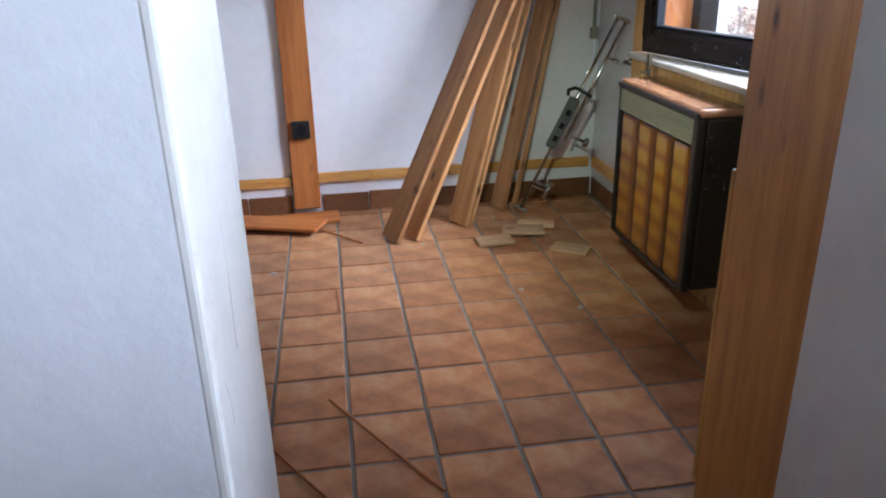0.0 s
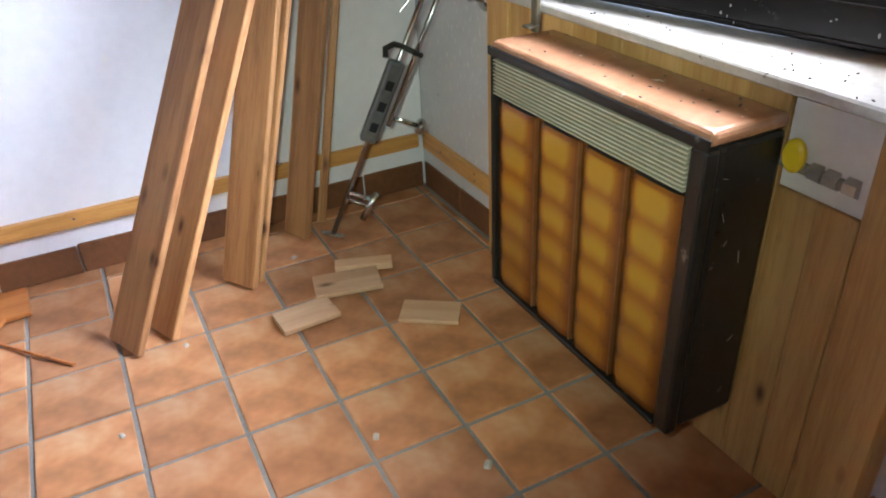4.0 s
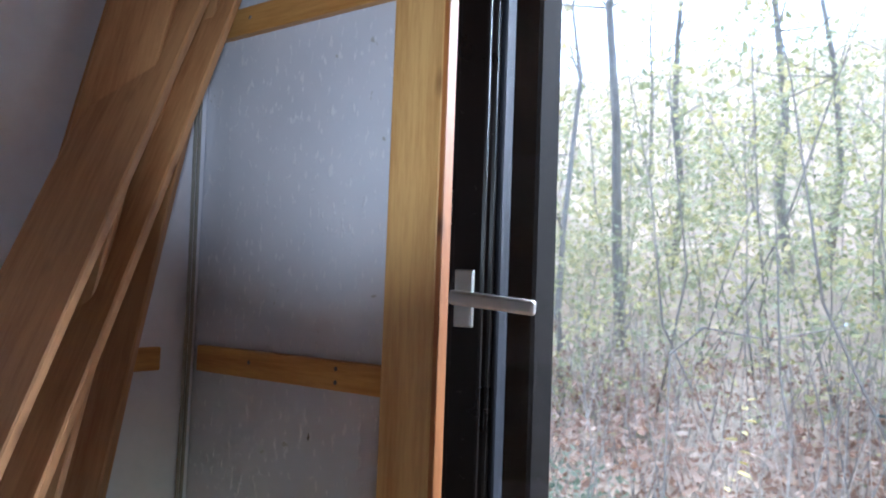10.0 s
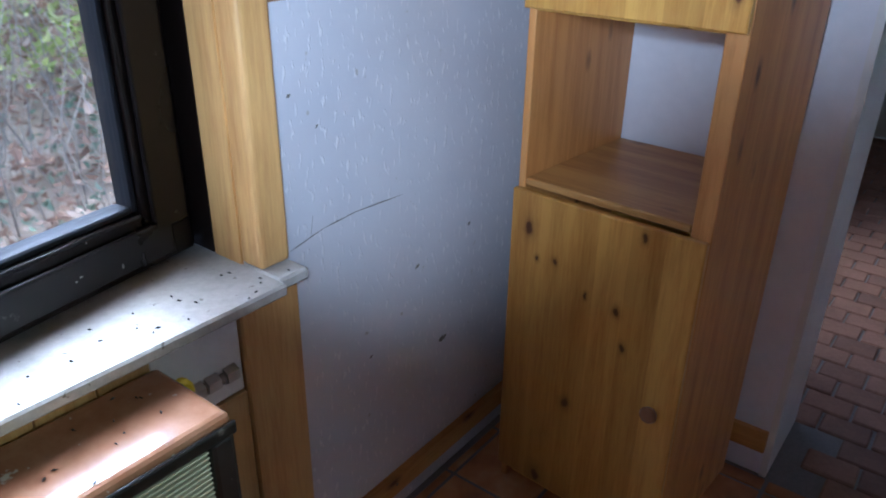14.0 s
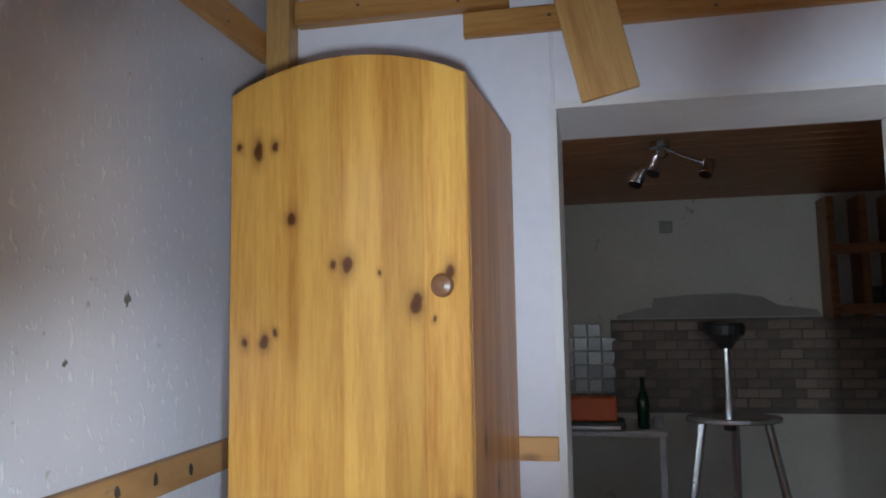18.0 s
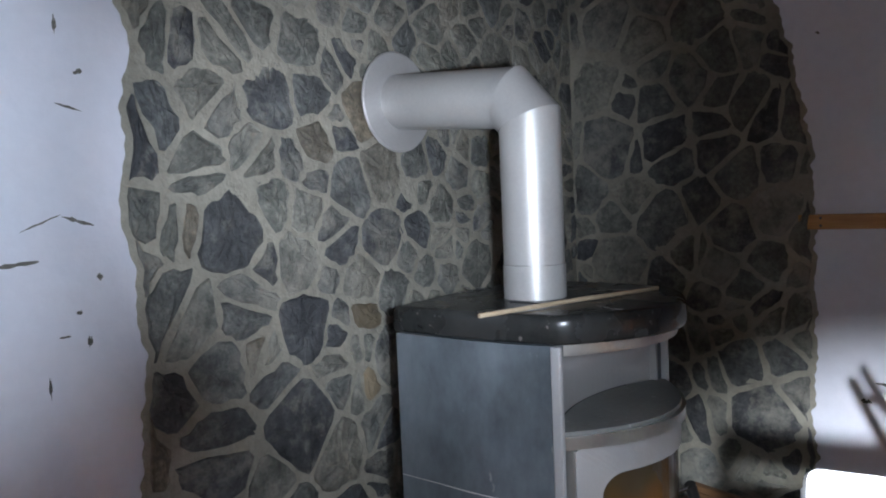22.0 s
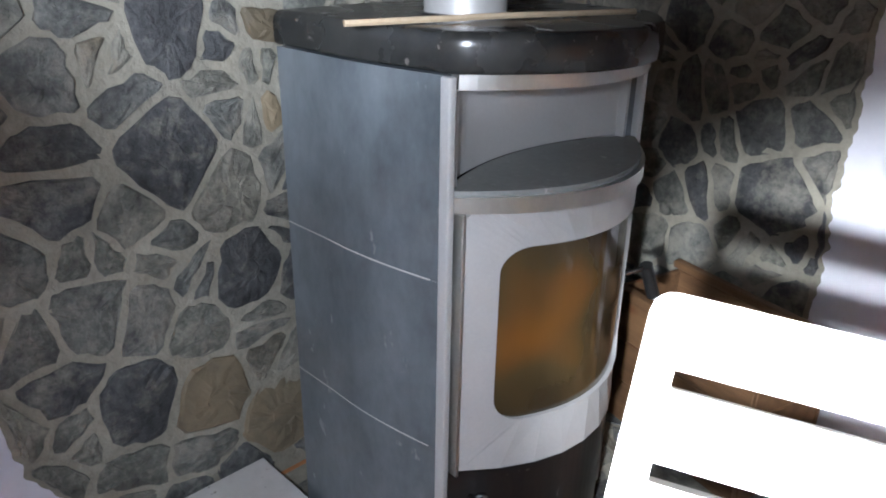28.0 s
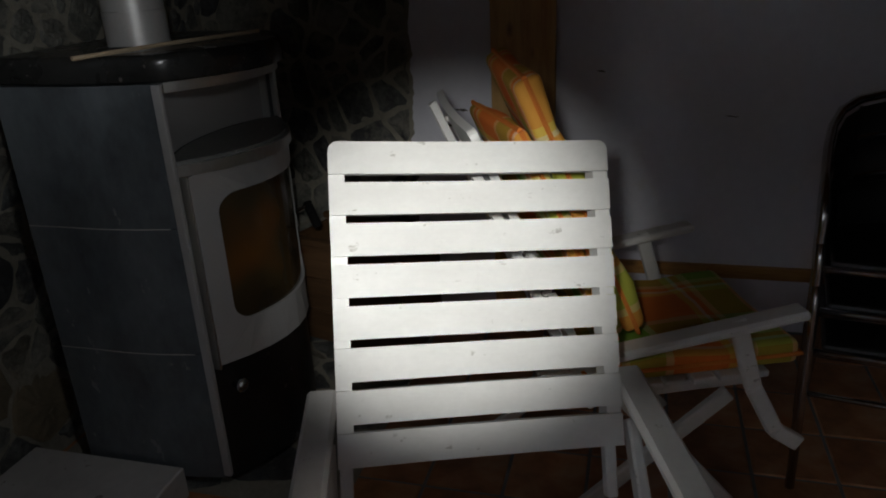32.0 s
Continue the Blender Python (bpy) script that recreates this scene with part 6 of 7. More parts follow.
def leaf_cloud(name, count, place, size, mat, label, category, rnd):
    """Many small folded leaves in loose sprigs, each leaf a little bent quad pair."""
    vs, fs = [], []
    for n in range(count):
        if n % 7 == 0:
            heart, spread = Vector(place(rnd)), size * rnd.uniform(0.8, 2.2)
        p = heart + Vector((rnd.gauss(0, spread), rnd.gauss(0, spread), abs(rnd.gauss(0, spread)) * 0.8))
        s = size * rnd.uniform(0.5, 1.4)
        a, t, k = rnd.uniform(0, 6.283), rnd.uniform(-0.9, 0.9), rnd.uniform(-0.7, 0.7)
        d = Vector((math.cos(a) * math.cos(t), math.sin(a) * math.cos(t), math.sin(t)))
        w = d.cross(Vector((0.2, k, 1))).normalized()
        nrm = d.cross(w) * 0.18
        b = len(vs)
        vs += [p, p + (d * 0.32 + w * 0.30 + nrm) * s, p + (d * 0.70 + w * 0.22 + nrm) * s, p + d * s, p + (d * 0.70 - w * 0.22 + nrm) * s, p + (d * 0.32 - w * 0.30 + nrm) * s]
        fs += [(b, b + 1, b + 2, b + 3), (b, b + 3, b + 4, b + 5)]
    me = bpy.data.meshes.new(name)
    me.from_pydata([tuple(v) for v in vs], [], fs)
    me.materials.append(mat)
    return tagged(new(name, me), label, category, kind="stuff")


rnd = random.Random(7)


def low_layer(r):
    """Brambles, thick towards the south and thinning out where the bare earth shows."""
    while True:
        x, y = -0.8 - 3.0 * r.random(), 0.0
        y = r.uniform(-9, 5) * (0.5 + 0.12 * abs(x))
        clump = 0.5 + 0.5 * noise.noise(Vector((x * 0.9, y * 0.9, 3)))
        if r.random() < max(0.12, min(1.0, 0.55 - 0.55 * (y + 1.2))) * (0.35 + 0.9 * clump):
            return (x, y, bank(x, y) + r.random() ** 1.3 * (0.12 + 0.50 * clump))


def dry_layer(r):
    x = -0.9 - 6.2 * r.random() ** 0.9
    y = r.uniform(-9, 5) * (0.5 + 0.12 * abs(x))
    clump = 0.5 + 0.5 * noise.noise(Vector((x * 0.7, y * 0.7, 13)))
    return (x, y, bank(x, y) + r.random() ** 1.4 * (0.06 + 1.05 * clump * min(1.0, (-x - 0.9) / 2.8)))


def mid_layer(r):
    x = -5.2 - r.random() * 7.5
    y = r.uniform(-9, 6) * (0.5 + 0.10 * abs(x))
    top = 0.9 + 2.8 * max(0.0, 0.5 + noise.noise(Vector((x * 0.5, y * 0.5, 8))))
    return (x, y, bank(x, y) + r.random() * top)


def far_layer(r):
    x = -8 - r.random() * 22
    y = r.uniform(-9, 7) * (0.5 + 0.085 * abs(x))
    return (x, y, bank(x, y) + 0.3 + r.random() ** 1.1 * 6.0 * max(0.1, 0.55 + noise.noise(Vector((x * 0.22, y * 0.3, 1)))))


leaf_cloud("undergrowth", 30000, low_layer, 0.056, GREEN, "tangled grey-green brambles covering the bank", "undergrowth", rnd)
def sunlit_layer(r):
    x = -3.4 - r.random() * 2.4
    y = 0.1 + r.gauss(0, 0.75) - 0.10 * x
    return (x, y, bank(x, y) + 0.5 + r.random() * 2.6 * (0.45 + 0.55 * max(0.0, 0.5 + noise.noise(Vector((x, y, 4))))))


# sunlight on these leaves is put into their brighter yellow-green
SUNLIT = foliage_mat("hazel_leaves_sunlit", (0.20, 0.27, 0.08), (0.33, 0.38, 0.12), (0.47, 0.48, 0.22))
leaf_cloud("hazel_foliage", 6000, sunlit_layer, 0.065, SUNLIT, "hazel leaves beside the forked tree, coloured light green as if sunlit", "shrubs", rnd)
leaf_cloud("dead_leaves", 40000, dry_layer, 0.068, BROWN, "brown fallen leaves and dry stalks on the bank", "leaves", rnd)
leaf_cloud("shrub_foliage", 44000, mid_layer, 0.068, SHRUB, "thin leafy shrubs on the bank", "shrubs", rnd)
leaf_cloud("yellow_leaves", 18000, mid_layer, 0.080, PALE, "yellowing autumn leaves of the shrubs", "shrubs", rnd)
leaf_cloud("woodland_leaves", 17000, far_layer, 0.145, PALE, "pale autumn foliage further up the wood", "foliage", rnd)
leaf_cloud("woodland_green", 17000, far_layer, 0.14, SHRUB, "green foliage further up the wood", "foliage", rnd)


def stem(pts, r0, r1, mat, seg=6):
    b = bmesh.new()
    for i, (p, q) in enumerate(zip(pts, pts[1:])):
        ra, rb = r0 + (r1 - r0) * i / (len(pts) - 1), r0 + (r1 - r0) * (i + 1) / (len(pts) - 1)
        m0 = along(p, q, (0.3, 0.9, 0.1))
        ln = (Vector(q) - Vector(p)).length
        A = [b.verts.new(m0 @ Vector((ra * math.cos(6.283 * j / seg), ra * math.sin(6.283 * j / seg), -ra * 0.3))) for j in range(seg)]
        B = [b.verts.new(m0 @ Vector((rb * math.cos(6.283 * j / seg), rb * math.sin(6.283 * j / seg), ln + rb * 0.3))) for j in range(seg)]
        for j in range(seg):
            b.faces.new((A[j], A[(j + 1) % seg], B[(j + 1) % seg], B[j]))
    return b


def stalk_field(name, count, mat, label, rnd, x0, x1, h0, h1, r):
    """Many thin bent stalks, each three sided."""
    vs, fs = [], []
    for _ in range(count):
        x = x0 + (x1 - x0) * rnd.random()
        y = rnd.uniform(-9, 6) * (0.5 + 0.10 * abs(x))
        h = rnd.uniform(h0, h1)
        lx, ly = rnd.gauss(0, 0.22) * h, rnd.gauss(0, 0.22) * h
        z = bank(x, y) - 0.03
        bx, by = rnd.uniform(-0.06, 0.06) * h, rnd.uniform(-0.06, 0.06) * h
        n0 = len(vs)
        for t in (0.0, 0.35, 0.7, 1.0):
            k = r * (1 - 0.75 * t) * rnd.uniform(0.8, 1.2)
            cx, cy, cz = x + lx * t + bx * math.sin(t * 6), y + ly * t + by * math.sin(t * 5), z + h * t
            vs += [(cx + k * math.cos(2.094 * j), cy + k * math.sin(2.094 * j), cz) for j in range(3)]
        for lv in range(3):
            for j in range(3):
                a = n0 + lv * 3
                fs.append((a + j, a + (j + 1) % 3, a + 3 + (j + 1) % 3, a + 3 + j))
    me = bpy.data.meshes.new(name)
    me.from_pydata(vs, [], fs)
    me.materials.append(mat)
    return tagged(new(name, me), label, "stalks", kind="stuff")


stalk_field("dry_stalks", 1100, DRYTWIG, "pale dry stalks standing in the undergrowth", rnd, -2.6, -7.5, 0.3, 1.3, 0.007)
stalk_field("brown_stems", 700, BARK, "thin brown stems of dead weeds in the undergrowth", rnd, -2.8, -7.0, 0.7, 2.0, 0.0075)
stalk_field("bare_saplings", 420, BARK, "thin bare saplings between the trees", rnd, -5, -24, 1.5, 5.5, 0.016)


def tree(x, y, h, r, lean, seed):
    q = random.Random(seed)
    z = bank(x, y) - 0.05
    o = thing("tree", (x, y, z), "thin grey woodland tree with sparse twigs", "tree", "woodland trees")
    pts = [(lean * h * (k / 6) + q.uniform(-0.03, 0.03) * h * 0.2, q.uniform(-0.02, 0.02) * h + lean * 0.3 * h * k / 6, h * k / 6) for k in range(7)]
    part("trunk", stem(pts, r, r * 0.35, BARK, 8), BARK, o)
    b = bmesh.new()
    for k in range(7):
        i = q.randint(2, 6)
        p = Vector(pts[i])
        d = Vector((q.uniform(-1, 1), q.uniform(-1, 1), q.uniform(0.2, 0.9))).normalized() * h * 0.22
        s = stem([p, p + d * 0.5 + Vector((0, 0, 0.05 * h * q.uniform(-1, 1))), p + d], r * 0.3, r * 0.08, BARK, 5)
        idx = {v: b.verts.new(v.co) for v in s.verts}
        for f in s.faces:
            b.faces.new([idx[v] for v in f.verts])
        s.free()
    part("limb", b, BARK, o)
    return o


for i in range(34):
    x = -5.5 - rnd.random() * 20
    tree(x, rnd.uniform(-8, 6) * (0.45 + 0.09 * abs(x)), rnd.uniform(5, 10), rnd.uniform(0.025, 0.085), rnd.uniform(-0.12, 0.12), 50 + i)

# pale dry branches close to the window
for pts, r in (
        ([(-3.1, -0.62, 0.1), (-3.1, -0.69, 0.445), (-3.12, -0.896, 0.856), (-3.15, -1.06, 1.13), (-3.2, -1.25, 1.6), (-3.3, -1.32, 2.3)], 0.024),
        ([(-3.1, -0.66, 0.1), (-3.1, -0.59, 0.41), (-3.1, -0.458, 0.55), (-3.12, -0.271, 0.746), (-3.2, -0.06, 1.10), (-3.3, 0.25, 1.7)], 0.026),
        ([(-3.08, -0.60, 0.12), (-3.08, -0.491, 0.566), (-3.1, -0.372, 0.84), (-3.15, -0.274, 1.10), (-3.2, -0.15, 1.7)], 0.018),
        ([(-3.4, -1.32, -0.3), (-3.45, -1.2, 0.35), (-3.5, -1.0, 0.45)], 0.012)):
    z0 = bank(pts[0][0], pts[0][1]) - 0.03
    pp = [(pts[0][0], pts[0][1], z0)] + pts[1:]
    solo("dry_branch", stem(pp, r, r * 0.4, DRYTWIG, 7), DRYTWIG, "pale bare branch rising from the undergrowth", "branch", "bare branches")


# leafy twigs close to the window
BLUELEAF = surface("blue_green_leaf", (0.10, 0.15, 0.13), (0.19, 0.235, 0.23), rough=0.65, coarse=12, fine=60, bump=0.2, by_piece=0.3)
YELLOWLEAF = surface("yellow_autumn_leaf", (0.52, 0.42, 0.10), (0.66, 0.60, 0.24), rough=0.5, coarse=12, fine=60, bump=0.2, by_piece=0.3)


def leafy_twig(pts, r, leaves, size, mat, label, seed):
    """A bent twig with single leaves set along it, each leaf folded along its rib."""
    g = random.Random(seed)
    o = thing("leafy_twig", pts[0], label, "twig", "twigs outside the window")
    rel = [Vector(p) - Vector(pts[0]) for p in pts]
    part("twig", stem(rel, r, r * 0.4, BARK, 5), BARK, o)
    for k in range(leaves):
        f = (0.25 + 0.75 * k / max(1, leaves - 1)) * (len(rel) - 1)
        i = min(len(rel) - 2, int(f))
        p = rel[i].lerp(rel[i + 1], f - i)
        a, t, l = g.uniform(0, 6.283), g.uniform(-0.5, 0.3), size * g.uniform(0.7, 1.25)
        d = Vector((math.cos(a) * math.cos(t), math.sin(a) * math.cos(t), math.sin(t)))
        w = d.cross(Vector((g.uniform(-0.4, 0.4), g.uniform(-0.4, 0.4), 1))).normalized()
        up = w.cross(d) * 0.12
        b = bmesh.new()
        rib = [b.verts.new(p + d * l * q) for q in (0.12, 0.35, 0.65, 1.0)]
        for sg in (-1, 1):
            rim = [b.verts.new(p + (d * q + w * sg * h + up) * l) for q, h in ((0.30, 0.24), (0.62, 0.27), (0.85, 0.12))]
            for face in ((rib[0], rib[1], rim[0]), (rib[1], rib[2], rim[1], rim[0]), (rib[2], rib[3], rim[2], rim[1])):
                b.faces.new(face if sg > 0 else face[::-1])
        part("leaf", b, mat, o, smooth=True)
    return o


leafy_twig([(-2.2, -1.30, bank(-2.2, -1.30) - 0.03), (-2.2, -1.33, 0.70), (-2.2, -1.46, 1.12), (-2.2, -1.72, 1.32)], 0.006, 14, 0.15, BLUELEAF, "tall weed with broad blue-green leaves beside the lantern", 4)
leafy_twig([(-2.25, -1.62, bank(-2.25, -1.62) - 0.03), (-2.25, -1.65, 0.55), (-2.22, -1.70, 1.05)], 0.005, 8, 0.10, BLUELEAF, "tall weed with broad blue-green leaves beside the lantern", 9)
leafy_twig([(-2.0, -1.36, bank(-2.0, -1.36) - 0.03), (-2.0, -1.40, 1.20), (-2.0, -1.45, 1.74), (-2.0, -1.50, 2.05)], 0.008, 5, 0.10, YELLOWLEAF, "thin upright sapling with yellow autumn leaves", 14)
leafy_twig([(-2.2, -0.80, bank(-2.2, -0.80) - 0.03), (-2.2, -0.70, 1.40), (-2.15, -0.85, 1.92), (-2.1, -1.17, 1.98), (-2.05, -1.36, 1.88)], 0.009, 12, 0.13, YELLOWLEAF, "overhanging twig with large yellow autumn leaves", 21)
leafy_twig([(-3.4, -2.56, bank(-3.4, -2.56) - 0.03), (-3.45, -2.57, 0.40), (-3.5, -2.50, 0.90)], 0.006, 14, 0.09, YELLOWLEAF, "small bush with pale yellow leaves", 33)
leafy_twig([(-2.6, -2.70, bank(-2.6, -2.70) - 0.03), (-2.6, -2.66, 1.20), (-2.6, -2.50, 1.34), (-2.6, -2.20, 1.30), (-2.6, -1.90, 1.38)], 0.007, 4, 0.06, BLUELEAF, "long bare arching twig with a few leaves", 40)

LN = thing("garden_lantern", (-2.60, -1.36, bank(-2.6, -1.36)), "black six-sided garden lantern with amber panes on a post", "garden lantern")
zb = 1.36 - bank(-2.6, -1.36)
part("post", tube(bmesh.new(), [(0, 0, -0.05), (0, 0, zb)], 0.020, 10), BLACKSTEEL, LN)
part("collar", lathe(bmesh.new(), [(0.03, zb - 0.02), (0.055, zb), (0.055, zb + 0.012), (0.04, zb + 0.02)], 12), BLACKSTEEL, LN)
AMBERPANE = surface("amber_lantern_pane", (0.30, 0.22, 0.10), (0.50, 0.38, 0.20), rough=0.25)
for k in range(6):
    a0, a1 = math.pi / 3 * k, math.pi / 3 * (k + 1)
    r0, r1, z0, z1 = 0.058, 0.105, zb + 0.022, zb + 0.235
    b = bmesh.new()
    q = [Vector((r0 * math.cos(a0), r0 * math.sin(a0), z0)), Vector((r0 * math.cos(a1), r0 * math.sin(a1), z0)), Vector((r1 * math.cos(a1), r1 * math.sin(a1), z1)), Vector((r1 * math.cos(a0), r1 * math.sin(a0), z1))]
    c = sum(q, Vector()) / 4
    q2 = [c + (p - c) * 0.94 for p in q]
    inn = [p * 1.0 - Vector((c.x, c.y, 0)).normalized() * 0.004 for p in q2]
    A, B = [b.verts.new(p) for p in q2], [b.verts.new(p) for p in inn]
    b.faces.new(A)
    b.faces.new(B[::-1])
    for i in range(4):
        b.faces.new((A[i], A[(i + 1) % 4], B[(i + 1) % 4], B[i]))
    part("pane", b, AMBERPANE, LN)
    part("rib", tube(bmesh.new(), [q[0], q[3]], 0.007, 6), BLACKSTEEL, LN)
part("roof", lathe(bmesh.new(), [(0.135, zb + 0.235), (0.135, zb + 0.250), (0.085, zb + 0.285), (0.075, zb + 0.315), (0.045, zb + 0.330), (0.012, zb + 0.350)], 12), surface("grey_lantern_roof", (0.20, 0.20, 0.22), (0.34, 0.34, 0.36), rough=0.4), LN, "pale grey domed lantern roof")


# ---- stone cladding in the corner ----
def clip_poly(poly, p, n):
    out = []
    for i, a in enumerate(poly):
        b = poly[(i + 1) % len(poly)]
        da, db = (a[0] - p[0]) * n[0] + (a[1] - p[1]) * n[1], (b[0] - p[0]) * n[0] + (b[1] - p[1]) * n[1]
        if da <= 0:
            out.append(a)
        if (da < 0 < db) or (db < 0 < da):
            t = da / (da - db)
            out.append((a[0] + (b[0] - a[0]) * t, a[1] + (b[1] - a[1]) * t))
    return out


def shrink(poly, g):
    """The polygon with every side moved inwards by about g."""
    out = poly
    area = sum(a[0] * b[1] - b[0] * a[1] for a, b in zip(poly, poly[1:] + poly[:1]))
    sg = 1 if area > 0 else -1
    for a, b in zip(poly, poly[1:] + poly[:1]):
        dx, dy = b[0] - a[0], b[1] - a[1]
        d = math.hypot(dx, dy)
        if d < 1e-5:
            continue
        n = (sg * dy / d, -sg * dx / d)
        out = clip_poly(out, (a[0] - n[0] * g, a[1] - n[1] * g), n)
        if len(out) < 3:
            return []
    return out


def stone_field(u0, u1, v0, v1, size_at, inside, seed, gap=0.021):
    """Broken field stones: a random packing, some stones split once or twice, with uneven mortar joints."""
    q = random.Random(seed)
    pts, tries = [], 0
    while tries < 11000:
        tries += 1
        u, v = q.uniform(u0 - 0.25, u1 + 0.2), q.uniform(v0 - 0.2, v1 + 0.2)
        s = size_at(u, v) * q.uniform(0.62, 1.28)
        if all((u - a) ** 2 + (v - b) ** 2 * 0.7 > (0.5 * (s + c)) ** 2 for a, b, c in pts):
            pts.append((u, v, s))
    cells = []
    for i, (u, v, s) in enumerate(pts):
        if not inside(u, v):
            continue
        poly = [(u - 0.3, v - 0.3), (u + 0.3, v - 0.3), (u + 0.3, v + 0.3), (u - 0.3, v + 0.3)]
        for j, (a, b, c) in enumerate(pts):
            if j == i or abs(a - u) > 0.6 or abs(b - v) > 0.6:
                continue
            dx, dy = a - u, b - v
            d = math.hypot(dx, dy)
            k = (s * s - c * c) / (2 * d * d) * 0.6 + 0.5
            poly = clip_poly(poly, (u + dx * k, v + dy * k), (dx / d, dy / d))
            if len(poly) < 3:
                break
        if len(poly) < 3:
            continue
        for p, n in (((u0, v0), (-1, 0)), ((u0, v0), (0, -1)), ((u1, v1), (1, 0)), ((u1, v1), (0, 1))):
            poly = clip_poly(poly, p, n) if len(poly) >= 3 else poly
        if len(poly) < 3:
            continue
        bits = [poly]
        for _ in range(q.choice((0, 0, 0, 0, 1, 1))):
            big = max(bits, key=lambda p: max(x for x, y in p) - min(x for x, y in p) + max(y for x, y in p) - min(y for x, y in p))
            cu, cv = sum(p[0] for p in big) / len(big), sum(p[1] for p in big) / len(big)
            th = q.uniform(0, 3.1416)
            nn = (math.cos(th), math.sin(th))
            o = (cu + q.uniform(-0.012, 0.012), cv + q.uniform(-0.012, 0.012))
            two = [clip_poly(big, o, nn), clip_poly(big, o, (-nn[0], -nn[1]))]
            if all(len(t) >= 3 for t in two):
                bits.remove(big)
                bits += two
        for poly in bits:
            poly = shrink(poly, gap * q.uniform(0.22, 0.58))
            if len(poly) < 3:
                continue
            sm = []
            for k, a in enumerate(poly):
                b = poly[(k + 1) % len(poly)]
                side = math.hypot(a[0] - b[0], a[1] - b[1])
                for t in ((0.13, 0.36, 0.62, 0.87) if side > 0.07 else (0.18, 0.5, 0.82) if side > 0.03 else (0.5,)):
                    jx, jy = q.uniform(-0.0055, 0.0055), q.uniform(-0.0055, 0.0055)
                    sm.append((a[0] + (b[0] - a[0]) * t + jx, a[1] + (b[1] - a[1]) * t + jy))
            area = abs(sum(sm[k][0] * sm[(k + 1) % len(sm)][1] - sm[(k + 1) % len(sm)][0] * sm[k][1] for k in range(len(sm)))) / 2
            if area > 0.0007 and len(sm) >= 4:
                cells.append(sm)
    return cells


def stone_piece(cell, to_world, q):
    """One stone: a flat, slightly tipped face with chipped edges standing proud of the mortar."""
    cu, cv = sum(p[0] for p in cell) / len(cell), sum(p[1] for p in cell) / len(cell)
    tu, tv, hgt = q.uniform(-0.05, 0.05), q.uniform(-0.05, 0.05), q.uniform(0.002, 0.009)
    b = bmesh.new()
    rings = []
    for s, d in ((1.0, -0.004), (0.975, hgt * 0.6), (0.90, hgt), (0.62, hgt + 0.003), (0.30, hgt + 0.004)):
        rings.append([b.verts.new(to_world(cu + (u - cu) * s, cv + (v - cv) * s, d + (((u - cu) * tu + (v - cv) * tv) * s + q.uniform(-0.0028, 0.0028) if d > 0 else 0))) for u, v in cell])
    n = len(cell)
    for r0, r1 in zip(rings, rings[1:]):
        for k in range(n):
            b.faces.new((r0[k], r0[(k + 1) % n], r1[(k + 1) % n], r1[k]))
    b.faces.new(rings[-1])
    return b


def ragged(z, base, amp, seed):
    return base + amp * noise.noise(Vector((z * 2.1, seed, 0))) + amp * 0.35 * noise.noise(Vector((z * 9.0, seed, 5))) + amp * 0.28 * noise.noise(Vector((z * 33.0, seed, 9)))


edge_n = lambda z: ragged(z, 2.285, 0.05, 1.0) + (0.05 * max(0, z - 1.5)) + (0.55 * max(0, 0.32 - z))
edge_e = lambda z: ragged(z, -0.885, 0.06, 7.0) + (0.14 * max(0, z - 1.5))


def mortar_slab(name, edge, far, to_world, label):
    n = 260
    b = bmesh.new()
    cols = []
    for k in range(n + 1):
        z = 0.001 + (H - 0.002) * k / n
        e = edge(z)
        row = []
        for t in [0, 0.012, 0.03] + [0.1 + 0.9 * j / 8 for j in range(9)]:
            u = e + (far - e) * t
            d = 0.0 if t == 0 else (0.006 if t == 0.012 else 0.010 + 0.003 * noise.noise(Vector((u * 9, z * 9, 2))))
            row.append(b.verts.new(to_world(u, z, d)))
        cols.append(row)
    for r0, r1 in zip(cols, cols[1:]):
        for j in range(len(r0) - 1):
            b.faces.new((r0[j], r0[j + 1], r1[j + 1], r1[j]))
    return structure(name, b, MORTAR, label, "stone wall", smooth=True)


def too_thin(c):
    """True for slivers that the ragged edge leaves of a stone."""
    area = abs(sum(a[0] * b[1] - b[0] * a[1] for a, b in zip(c, c[1:] + c[:1]))) / 2
    return area < 0.0012 or max(p[0] for p in c) - min(p[0] for p in c) < 0.025


on_n = lambda u, v, d: (u, -0.002 - d, v)
on_e = lambda u, v, d: (XE - 0.002 - d, u, v)
cn = mortar_slab("stone_cladding_north", edge_n, XE - 0.001, on_n, "grey field stone cladding in pale mortar behind the stove")
ce = mortar_slab("stone_cladding_east", edge_e, -0.001, on_e, "grey field stone cladding in pale mortar on the side wall")
lift_n = lambda u, v, d: on_n(u, v, d + 0.010)
lift_e = lambda u, v, d: on_e(u, v, d + 0.010)
q = random.Random(3)
size_n = lambda u, v: 0.136 - 0.044 * min(1.0, max(0.0, (v - 0.85) / 0.4)) * min(1.0, max(0.0, (u - 2.45) / 0.25))
cells = stone_field(2.20, XE - 0.012, 0.02, H - 0.03, size_n, lambda u, v: u > edge_n(v) - 0.09, 11)
for c in cells:
    c = [(max(u, edge_n(v) + 0.014), v) for u, v in c]
    if too_thin(c):
        continue
    part("stone", stone_piece(c, lift_n, q), RUSTSTONE if q.random() < 0.025 else STONE, cn)
cells2 = stone_field(-0.98, -0.014, 0.02, H - 0.03, lambda u, v: 0.128, lambda u, v: u > edge_e(v) - 0.08, 12)
